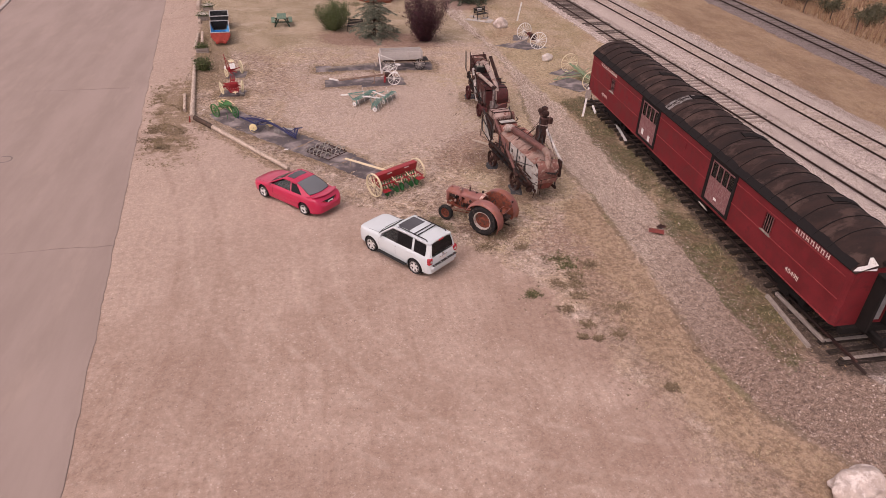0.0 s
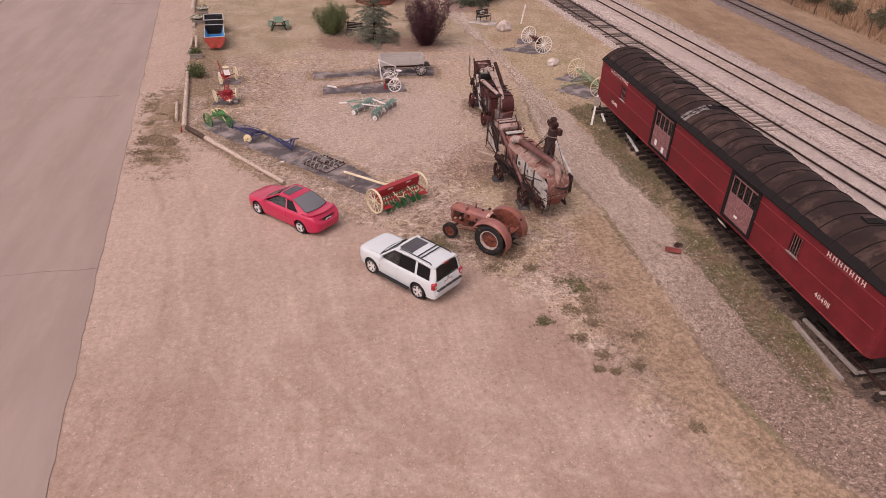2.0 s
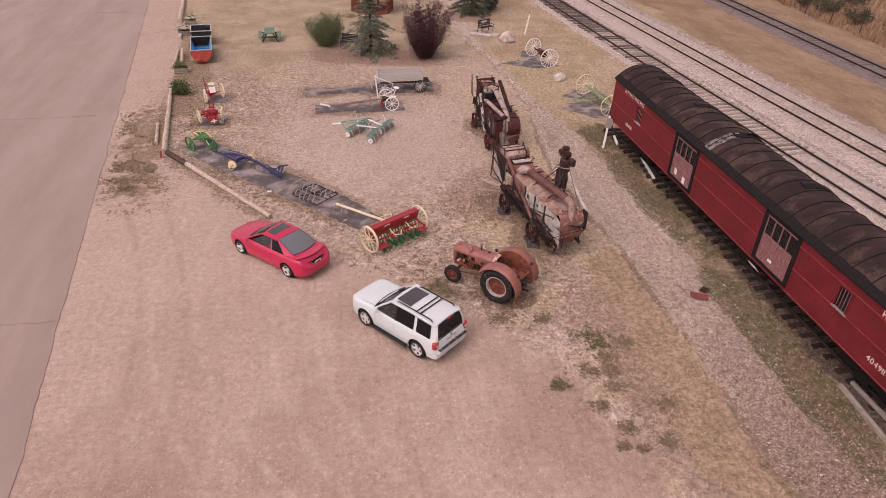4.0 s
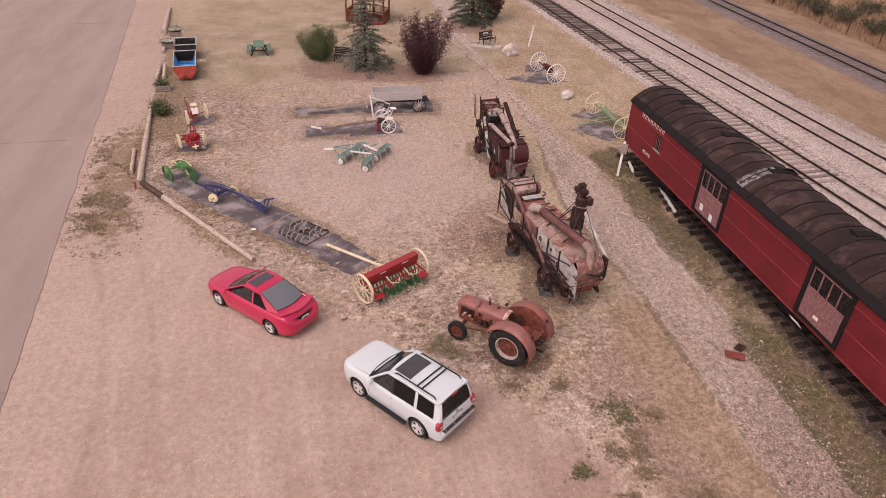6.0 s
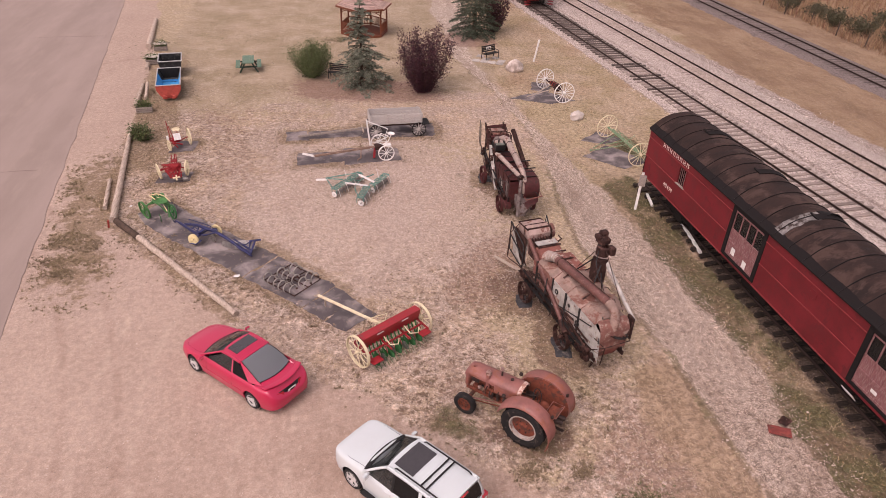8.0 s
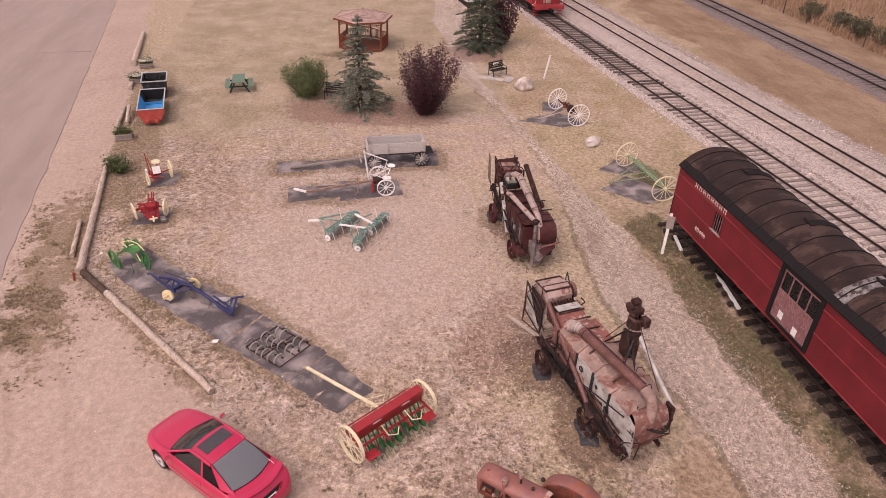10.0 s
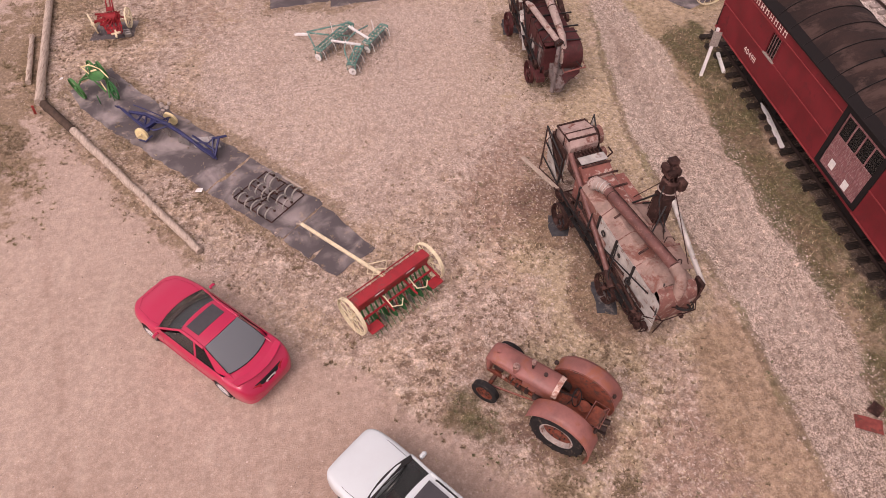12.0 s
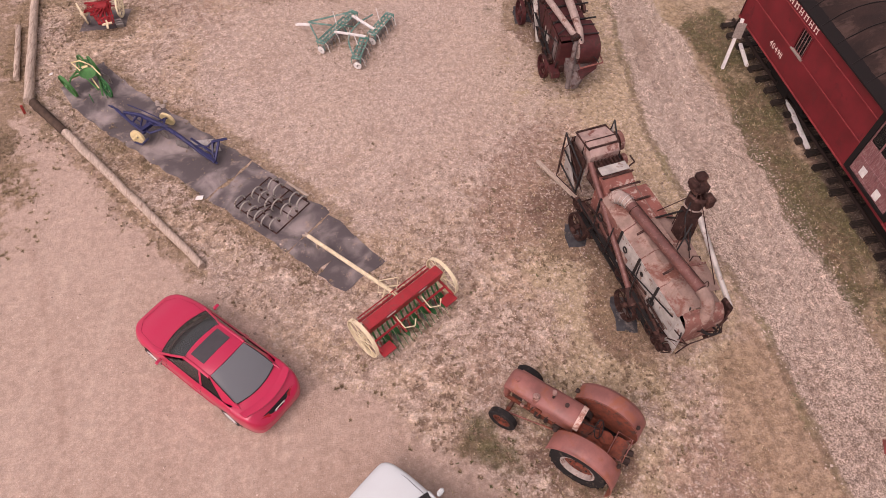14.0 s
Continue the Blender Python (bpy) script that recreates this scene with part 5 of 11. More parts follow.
secs = [(2.24, section(0.34, 0.30, 0.42, 0.50, top=0.53)), (2.19, section(0.52, 0.24, 0.42, 0.58, top=0.61)), (2.0, section(0.72, 0.20, 0.46, 0.64, top=0.67)), (1.7, section(0.815, 0.19, 0.5, 0.70, top=0.755)),
        (1.3, section(0.855, 0.19, 0.5, 0.77, top=0.82)), (1.0, section(0.855, 0.19, 0.52, 0.83, top=0.865)), (0.86, section(0.855, 0.19, 0.52, 0.85, top=0.885)),
        (0.78, section(0.855, 0.19, 0.52, 0.86, tub=0.55)), (0.5, section(0.855, 0.19, 0.52, 0.87, tub=0.45)), (-0.2, section(0.86, 0.19, 0.52, 0.875, tub=0.38)), (-0.95, section(0.855, 0.19, 0.54, 0.89, tub=0.42)),
        (-1.38, section(0.855, 0.19, 0.56, 0.92, tub=0.6)), (-1.46, section(0.855, 0.19, 0.56, 0.925, top=0.965)), (-1.7, section(0.845, 0.2, 0.56, 0.925, top=0.975)), (-1.95, section(0.80, 0.22, 0.55, 0.925, top=0.985)),
        (-2.12, section(0.73, 0.26, 0.52, 0.80, top=0.83)), (-2.23, section(0.60, 0.30, 0.5, 0.66, top=0.68)), (-2.27, section(0.42, 0.34, 0.48, 0.6, top=0.62))]
sh = Shell(secs)
wells = Geo()
for y in (FA, RA):
    for s in (-1, 1):
        wells.cyl((s * 0.60, y, 0.30), (s * 1.0, y, 0.30), 0.365, None, 36)
body = part("body", cut(sh.mesh("body"), wells), M_redpaint, rc, "glossy red body")
for y in (FA, RA):
    for s in (-1, 1):
        car_wheel(rc, (s * 0.745, y, 0.30), 0.30, 0.2, s, 3)
        part("wheel_well", Geo().lathe([(0.36, 0), (0.36, -0.2), (0.001, -0.2)], (s * 0.80, y, 0.30), (s, 0, 0), 30), M_trim, rc)
# cabin
XB, XT, ZT = 0.76, 0.555, 1.325
A0, A1, C1, C0 = 1.02, 0.13, -0.68, -1.64
rows = []
for v in np.linspace(0, 1, 9):
    y = A1 + (C1 - A1) * v
    rows.append([((XT + 0.045) * u, y + 0.05 * (1 - u * u) * (1 - 1.6 * v), ZT + 0.035 * math.sin(math.pi * v) + 0.035 * (1 - u * u) - 0.02 * abs(u) ** 4) for u in np.linspace(-1, 1, 13)])
roof = part("roof", Geo().surf(rows, 0.04), M_redpaint, rc, "", 50)
us = np.linspace(-1, 1, 17)
part("windscreen", Geo().surf([[(u * (XB - 0.02 + (XT - XB) * v), A0 - 0.14 + (A1 - A0 + 0.12) * v + (0.17 - 0.09 * v) * (1 - u * u), 0.885 + (ZT - 0.875) * v + 0.03 * math.sin(math.pi * v)) for u in us] for v in np.linspace(0, 1, 6)], 0.006), M_glass, rc, "sloping windscreen", 50)
part("rear_window", Geo().surf([[(u * (0.535 + 0.115 * v - 0.03 * v * v * abs(u) ** 3), C1 - 0.012 + (C0 + 0.16 - C1) * v - 0.13 * v * (1 - u * u) - 0.03 * (1 - v) * (1 - u * u), ZT - 0.004 + (1.002 - ZT) * v + 0.045 * math.sin(math.pi * v) + 0.03 * (1 - u * u) * (1 - v)) for u in us] for v in np.linspace(0, 1, 8)], 0.006), M_rearglass, rc, "large sloping rear window", 50)
for s in (-1, 1):
    part("rear_window_seal", Geo().tube([(s * (0.535 + 0.115 * v - 0.03 * v * v), C1 - 0.012 + (C0 + 0.16 - C1) * v, ZT + 0.002 + (1.002 - ZT) * v + 0.045 * math.sin(math.pi * v)) for v in np.linspace(0, 1, 9)], 0.011, 6), M_trim, rc)
part("rear_window_seal", Geo().tube([(u * 0.62, C0 + 0.145 - 0.135 * (1 - u * u), 0.992) for u in us], 0.012, 6), M_trim, rc)
for s in (-1, 1):
    P = lambda y, z: (s * (XB + (XT - XB) * (z - 0.87) / (ZT - 0.87)), y, z)
    part("door_window", Geo().sheet([P(0.74, 0.88), P(-0.42, 0.89), P(-0.34, 1.27), P(0.02, 1.28)], 0.008), M_glass, rc)
    part("quarter_window", Geo().sheet([P(-0.50, 0.89), P(-1.12, 0.93), P(-0.78, 1.22), P(-0.40, 1.26)], 0.008), M_privacy, rc)
    part("windscreen_pillar", Geo().tube([P(0.98, 0.86), P(0.52, 1.10), P(0.12, ZT - 0.005)], 0.032, 8), M_redpaint, rc, "", 50)
    part("roof_rail", Geo().tube([P(0.12, ZT - 0.005), P(-0.2, ZT + 0.012), P(-0.68, ZT - 0.005)], 0.035, 8), M_redpaint, rc, "", 50)
    part("rear_pillar", Geo().surf([[P(-0.66, ZT), P(-0.80, 1.2), P(-1.14, 0.93), P(-1.2, 0.90)], [(s * (XT - 0.0), C1 - 0.03, ZT + 0.01), (s * 0.575, -1.0, 1.21), (s * 0.61, -1.38, 1.06), (s * 0.64, -1.66, 0.965)]], 0.03), M_redpaint, rc, "", 60)
    part("door_pillar", Geo().beam(P(-0.46, 0.87), P(-0.37, 1.28), 0.05, 0.02), M_redpaint, rc)
    part("belt_trim", Geo().tube([P(0.72, 0.872), P(0, 0.882), P(-1.15, 0.915)], 0.014, 6), M_trim, rc)
    m_ = part("door_mirror", Geo().box((s * 0.93, 0.74, 0.94), (0.17, 0.10, 0.11), 0.03), M_redpaint, rc, "red door mirror")
    part("mirror_glass", Geo().box((s * 0.93, 0.686, 0.94), (0.13, 0.006, 0.08)), M_chrome, m_)
    part("door_handle", Geo().box((sh.at(-0.32, 4)[0] * s, -0.32, 0.74), (0.03, 0.16, 0.035), 0.008), M_redpaint, rc)
    for y in (0.66, -0.50):
        part("door_seam", Geo().tube([(s * (sh.at(y, i)[0] + 0.001), y, sh.at(y, i)[2]) for i in (2, 3, 4, 5)], 0.006, 5), M_trim, rc)
    part("side_moulding", Geo().tube([(s * (sh.at(y, 3)[0] + 0.002), y, 0.50) for y in (0.9, 0.4, -0.2, -0.9)], 0.014, 6), M_redpaint, rc)
    part("headlamp", Geo().surf([[(s * x, y, z) for x, y, z in ((0.26, 2.21, 0.59), (0.44, 2.15, 0.605), (0.60, 2.04, 0.635))], [(s * x, y, z) for x, y, z in ((0.26, 2.24, 0.53), (0.45, 2.19, 0.53), (0.63, 2.07, 0.545))]], 0.02), M_clear, rc)
    part("fog_lamp", Geo().cyl((s * 0.36, 2.18, 0.38), (s * 0.36, 2.24, 0.38), 0.05, None, 12), M_clear, rc)
    part("tail_lamp", Geo().surf([[(s * x, y, z) for x, y, z in ((0.30, -2.165, 0.80), (0.52, -2.13, 0.81), (0.72, -2.02, 0.83))], [(s * x, y, z) for x, y, z in ((0.30, -2.215, 0.70), (0.53, -2.18, 0.70), (0.74, -2.06, 0.71))]], 0.03), M_lamp, rc)
    part("wiper", Geo().tube([(s * 0.12, 0.98, 0.905), (s * 0.12 + 0.45, 0.88, 0.945)], 0.010, 5), M_trim, rc)
part("sunroof", Geo().surf([[(x, y, ZT + 0.045 + 0.03 * (1 - (x / 0.6) ** 2)) for x in np.linspace(-0.42, 0.42, 7)] for y in (0.04, -0.15, -0.38)], 0.012), M_sunroof, roof, "dark glass sunroof", 50)
part("windscreen_cowl", Geo().surf([[(u * 0.74, 1.06 - 0.16 * u * u, 0.892) for u in np.linspace(-1, 1, 9)], [(u * 0.72, 0.93 - 0.12 * u * u, 0.905) for u in np.linspace(-1, 1, 9)]], 0.01), M_trim, rc)
part("spoiler", Geo().surf([[(u * 0.74, -1.86 + 0.16 * u * u, 0.99) for u in np.linspace(-1, 1, 11)], [(u * 0.74, -2.02 + 0.18 * u * u, 1.035) for u in np.linspace(-1, 1, 11)], [(u * 0.735, -2.08 + 0.19 * u * u, 1.03) for u in np.linspace(-1, 1, 11)]], 0.035), M_redpaint, rc, "low rear spoiler lip", 60)
part("tail_panel", Geo().surf([[(0.72 * u, -2.155 + 0.15 * abs(u) ** 3, 0.825) for u in np.linspace(-1, 1, 13)], [(0.73 * u, -2.165 + 0.16 * abs(u) ** 3, 0.80) for u in np.linspace(-1, 1, 13)], [(0.73 * u, -2.215 + 0.17 * abs(u) ** 3, 0.70) for u in np.linspace(-1, 1, 13)]], 0.02), M_trim, rc, "dark full-width tail panel", 60)
part("plate", Geo().box((0, -2.212, 0.715), (0.31, 0.012, 0.13), 0.004), M_white, rc, "white plate with plain bars")
part("plate_bar", Geo().box((0, -2.220, 0.715), (0.2, 0.004, 0.05)), M_trim, rc)
part("bumper_gap", Geo().tube([(x, -2.20 + 0.25 * abs(x) ** 3, 0.62) for x in np.linspace(-0.72, 0.72, 9)], 0.009, 5), M_trim, rc)
part("bonnet_seam", Geo().tube([(-0.66, 0.95, 0.868), (-0.69, 1.3, 0.805), (-0.60, 1.86, 0.70), (-0.34, 2.08, 0.655), (0.34, 2.08, 0.655), (0.60, 1.86, 0.70), (0.69, 1.3, 0.805), (0.66, 0.95, 0.868)], 0.003, 5), M_redgap, rc)
part("dashboard", Geo().box((0, 0.62, 0.78), (1.3, 0.36, 0.16), 0.05), M_trim, rc, "", 40)
part("steering_wheel", Geo().ring((-0.36, 0.30, 0.84), (0, -1, 0.5), 0.18, 0.016, 24, 6), M_trim, rc)
part("parcel_shelf", Geo().box((0, -1.36, 0.85), (1.15, 0.36, 0.03)), M_trim, rc)
seats(rc, ((0.05, 2), (-0.60, 2)), 0.10, 0.6)

# white sport utility car
sv = thing("suv", "white sport utility car with roof rails and dark rear glass", "car", pose(2.90, 25.16, 0.0, 0, 0, 40.8))
sv.scale = (0.97, 0.965, 0.98)
FA, RA = 1.31, -1.31
secs = [(2.20, section(0.55, 0.36, 0.5, 0.82, top=0.86)), (2.15, section(0.72, 0.30, 0.52, 0.90, top=0.94)), (1.95, section(0.84, 0.27, 0.55, 0.97, top=1.02)), (1.5, section(0.895, 0.26, 0.58, 1.01, top=1.07)),
        (1.0, section(0.90, 0.26, 0.6, 1.04, top=1.11)), (0.86, section(0.90, 0.26, 0.6, 1.05, top=1.12)), (0.78, section(0.90, 0.26, 0.6, 1.05, tub=0.7)), (0.6, section(0.90, 0.26, 0.6, 1.05, tub=0.5)),
        (-0.4, section(0.905, 0.26, 0.6, 1.06, tub=0.48)), (-1.3, section(0.90, 0.26, 0.62, 1.08, tub=0.6)), (-1.95, section(0.88, 0.28, 0.62, 1.08, tub=0.75)), (-2.06, section(0.86, 0.29, 0.62, 1.07, tub=0.8)), (-2.12, section(0.84, 0.30, 0.62, 1.02, top=1.06)),
        (-2.18, section(0.80, 0.33, 0.60, 0.80, top=0.86)), (-2.20, section(0.70, 0.36, 0.56, 0.74, top=0.80))]
sh = Shell(secs)
wells = Geo()
for y in (FA, RA):
    for s in (-1, 1):
        wells.cyl((s * 0.62, y, 0.35), (s * 1.05, y, 0.35), 0.43, None, 36)
part("body", cut(sh.mesh("body"), wells), M_whitepaint, sv, "white painted body")
for y in (FA, RA):
    for s in (-1, 1):
        car_wheel(sv, (s * 0.775, y, 0.355), 0.355, 0.23, s, 5)
        part("wheel_well", Geo().lathe([(0.425, 0), (0.425, -0.22), (0.001, -0.22)], (s * 0.84, y, 0.35), (s, 0, 0), 30), M_trim, sv)
XB, XT, ZT = 0.845, 0.66, 1.66
A1, C1 = 0.10, -1.98
rows = []
for v in np.linspace(0, 1, 11):
    y = A1 + (C1 - A1) * v
    rows.append([((XT + 0.05) * u, y + 0.06 * (1 - u * u) * (1 - v), ZT + 0.03 * math.sin(math.pi * min(1, v * 1.2)) + 0.03 * (1 - u * u) - 0.02 * abs(u) ** 4) for u in np.linspace(-1, 1, 13)])
roof = part("roof", Geo().surf(rows, 0.05), M_whitepaint, sv, "", 50)
part("windscreen", pane([(-0.78, 0.83, 1.10), (0.78, 0.83, 1.10), (XT, A1, ZT), (-XT, A1, ZT)], 12, 4, 0.10), M_glass, sv, "", 50)
part("rear_window", pane([(0.72, -2.10, 1.10), (-0.72, -2.10, 1.10), (-0.60, C1 - 0.03, 1.60), (0.60, C1 - 0.03, 1.60)], 10, 3, 0.05), M_privacy, sv, "dark rear window", 50)
for s in (-1, 1):
    P = lambda y, z: (s * (XB + (XT - XB) * (z - 1.06) / (ZT - 1.06)), y, z)
    part("front_window", Geo().sheet([P(0.68, 1.07), P(-0.18, 1.07), P(-0.14, 1.58), P(0.06, 1.60)], 0.008), M_glass, sv)
    part("rear_door_window", Geo().sheet([P(-0.26, 1.07), P(-1.10, 1.09), P(-1.04, 1.57), P(-0.22, 1.58)], 0.008), M_privacy, sv)
    part("cargo_window", Geo().sheet([P(-1.22, 1.09), P(-1.86, 1.10), P(-1.80, 1.53), P(-1.16, 1.57)], 0.008), M_privacy, sv)
    for a, b, w in ((P(-0.22, 1.05), P(-0.18, 1.62), 0.07), (P(-1.16, 1.06), P(-1.10, 1.62), 0.10)):
        part("pillar", Geo().beam(a, b, w, 0.025, 0.004), M_whitepaint if w > 0.08 else M_trim, sv)
    part("windscreen_pillar", Geo().tube([P(0.84, 1.05), P(0.45, 1.38), P(0.08, ZT)], 0.042, 8), M_whitepaint, sv, "", 50)
    part("rear_pillar", Geo().surf([[P(-1.80, ZT - 0.02), P(-1.84, 1.4), P(-1.90, 1.06)], [P(-1.96, ZT - 0.03), (s * 0.72, -2.06, 1.4), (s * 0.80, -2.12, 1.06)], [(s * 0.60, C1 - 0.04, 1.63), (s * 0.66, -2.09, 1.4), (s * 0.70, -2.14, 1.06)]], 0.03), M_whitepaint, sv, "", 60)
    part("side_rail", Geo().tube([P(0.08, ZT - 0.01), P(-0.9, ZT + 0.0), P(-1.94, ZT - 0.02)], 0.045, 8), M_whitepaint, sv, "", 50)
    rr = part("roof_rail", Geo().tube([(s * 0.60, -0.12, ZT + 0.03), (s * 0.60, -0.18, ZT + 0.085), (s * 0.60, -1.70, ZT + 0.085), (s * 0.60, -1.78, ZT + 0.02)], 0.022, 8), M_trim, sv, "black roof rail", 50)
    part("running_board", Geo().box((s * 0.94, 0.0, 0.30), (0.17, 1.72, 0.06), 0.02), M_trim, sv, "black running board")
    m_ = part("door_mirror", Geo().box((s * 1.00, 0.62, 1.15), (0.2, 0.12, 0.16), 0.04), M_whitepaint, sv, "white door mirror")
    part("mirror_glass", Geo().box((s * 1.00, 0.555, 1.15), (0.15, 0.006, 0.12)), M_chrome, m_)
    for y in (-0.02, -0.98):
        part("door_handle", Geo().box((sh.at(y, 4)[0] * s, y, 0.93), (0.035, 0.18, 0.04), 0.01), M_whitepaint, sv)
    for y in (0.80, -0.20, -1.13):
        part("door_seam", Geo().tube([(s * (sh.at(y, i)[0] + 0.001), y, sh.at(y, i)[2]) for i in ((2, 3, 4, 5) if y > -1 else (4, 5))], 0.006, 5), M_trim, sv)
    part("headlamp", Geo().surf([[(s * x, y, z) for x, y, z in ((0.42, 2.12, 0.92), (0.62, 2.10, 0.93), (0.80, 1.95, 0.95))], [(s * x, y, z) for x, y, z in ((0.42, 2.17, 0.74), (0.62, 2.15, 0.74), (0.83, 1.99, 0.76))]], 0.03), M_clear, sv)
    part("tail_lamp", Geo().box((s * 0.79, -2.10, 0.92), (0.24, 0.17, 0.30), 0.04), M_lamp, sv, "red tail lamp")
    part("reversing_lamp", Geo().box((s * 0.78, -2.185, 0.92), (0.10, 0.02, 0.10), 0.008), M_clear, sv)
    part("wiper", Geo().tube([(s * 0.15, 0.84, 1.13), (s * 0.15 + 0.45, 0.76, 1.19)], 0.010, 5), M_trim, sv)
for y in (-1.02, -1.20):
    part("cross_bar", Geo().beam((-0.60, y, ZT + 0.085), (0.60, y, ZT + 0.085), 0.05, 0.022, 0.006), M_trim, roof, "grey roof cross bar")
part("sunroof", Geo().surf([[(x, y, ZT + 0.043 + 0.028 * (1 - (x / 0.7) ** 2)) for x in np.linspace(-0.50, 0.50, 7)] for y in (0.0, -0.33, -0.66)], 0.012), M_sunroof, roof, "dark glass sunroof", 50)
part("rear_bumper", Geo().box((0, -2.18, 0.60), (1.55, 0.20, 0.24), 0.06), M_whitepaint, sv, "", 40)
part("bumper_pad", Geo().box((0, -2.20, 0.735), (1.50, 0.22, 0.02), 0.006), surface("grey_step_pad", (0.07, 0.062, 0.06), 0.8, 0, 0.4, 25), sv, "grey bumper step pad")
for k in range(14):
    part("step_rib", Geo().box((-0.65 + k * 0.1, -2.21, 0.75), (0.03, 0.18, 0.015), 0.003), M_chrome if k % 4 == 0 else M_trim, sv)
part("brake_lamp", Geo().box((0, -2.02, 1.655), (0.28, 0.05, 0.04), 0.01), M_lamp, sv)
part("badge", Geo().cyl((0, -2.145, 1.02), (0, -2.165, 1.02), 0.05, None, 16), M_chrome, sv)
part("tailgate_handle", Geo().box((0, -2.17, 0.93), (0.5, 0.03, 0.05), 0.01), M_chrome, sv)
part("plate", Geo().box((0, -2.20, 0.86), (0.31, 0.012, 0.14), 0.004), M_white, sv, "white plate with plain bars")
part("rear_wiper", Geo().tube([(0.05, -2.13, 1.14), (0.35, -2.11, 1.2)], 0.01, 5), M_trim, sv)
part("windscreen_cowl", Geo().surf([[(u * 0.82, 1.00 - 0.14 * u * u, 1.118) for u in np.linspace(-1, 1, 9)], [(u * 0.80, 0.84 - 0.12 * u * u, 1.13) for u in np.linspace(-1, 1, 9)]], 0.01), M_trim, sv)
part("bonnet_seam", Geo().tube([(-0.74, 0.90, 1.095), (-0.76, 1.5, 1.035), (-0.66, 2.0, 0.975), (0.66, 2.0, 0.975), (0.76, 1.5, 1.035), (0.74, 0.90, 1.095)], 0.005, 5), M_trim, sv)
part("grille", Geo().box((0, 2.17, 0.80), (0.8, 0.04, 0.16), 0.02), M_chrome, sv)
part("dashboard", Geo().box((0, 0.55, 0.98), (1.4, 0.4, 0.2), 0.05), surface("grey_dashboard", (0.30, 0.29, 0.27), 0.8, 0, 0.15, 6), sv, "", 40)
part("steering_wheel", Geo().ring((-0.38, 0.28, 1.04), (0, -1, 0.6), 0.19, 0.018, 24, 6), M_trim, sv)
seats(sv, ((0.0, 2), (-0.95, 3)), 0.5, 0.5)

# ---- old tractor ----
M_tred = surface("faded_tractor_paint", (0.275, 0.105, 0.088), 0.50, 0, 0.28, 2.2, worn=(0.26, 0.085, 0.048), worn_amt=0.5, worn_scale=1.6, fine=40, bump=0.2)
M_tdark = surface("rusty_orange_castings", (0.215, 0.060, 0.036), 0.8, 0, 0.4, 6, worn=(0.085, 0.045, 0.035), worn_amt=0.5, worn_scale=4, bump=0.4)
M_grime = surface("oily_iron", (0.055, 0.035, 0.03), 0.7, 0.2, 0.4, 6)
tr = thing("tractor", "faded red-orange antique tractor with black rear tyres on grass", "tractor", pose(7.15, 26.97, 0.0, 0, 0, 47.4))
tr.scale = (1.02, 1.03, 1.03)


def big_tyre(parent, c, R, w, side, lugs, label, rimmat):
    prof = [(R * 0.60, -w * 0.36), (R * 0.72, -w / 2), (R * 0.9, -w / 2), (R * 0.97, -w * 0.38), (R * 0.975, w * 0.38), (R * 0.9, w / 2), (R * 0.72, w / 2), (R * 0.60, w * 0.36)]
    t = part("wheel", Geo().lathe(prof, c, (side, 0, 0), 44, True), M_rubber, parent, label, 45)
    ax, cc = Vector((side, 0, 0)), Vector(c)
    g = Geo()
    for k in range(lugs):
        for sg in (-1, 1):
            a = 2 * math.pi * (k + 0.25 * sg) / lugs
            b = a + 0.16
            p0 = cc + ax * (0.02 * sg) + Vector((0, math.cos(b), math.sin(b))) * R * 0.985
            p1 = cc + ax * (w * 0.46 * sg) + Vector((0, math.cos(a), math.sin(a))) * R * 0.955
            g.beam(p0, p1, 0.045, 0.04, 0, Vector((0, math.cos(a), math.sin(a))))
    if lugs:
        part("tread_lug", g, M_rubber, t, "")["kind"] = "stuff"
    part("rim", Geo().lathe([(R * 0.62, w * 0.38), (R * 0.56, w * 0.38), (R * 0.54, w * 0.12), (R * 0.54, -w * 0.3), (R * 0.62, -w * 0.36)], c, ax, 36), rimmat, t, "pale rim", 50)
    d = part("disc", Geo().lathe([(R * 0.54, w * 0.05), (R * 0.34, w * 0.16), (R * 0.2, w * 0.16), (R * 0.15, w * 0.30), (0.001, w * 0.30)], c, ax, 30), M_tdark, t, "rusty red wheel centre", 40)
    for k in range(6):
        a = 2 * math.pi * k / 6
        q = cc + Vector((0, math.cos(a), math.sin(a))) * R * 0.28
        part("bolt", Geo().cyl(q + ax * w * 0.14, q + ax * w * 0.24, 0.022, None, 6), M_grime, t)
    return t


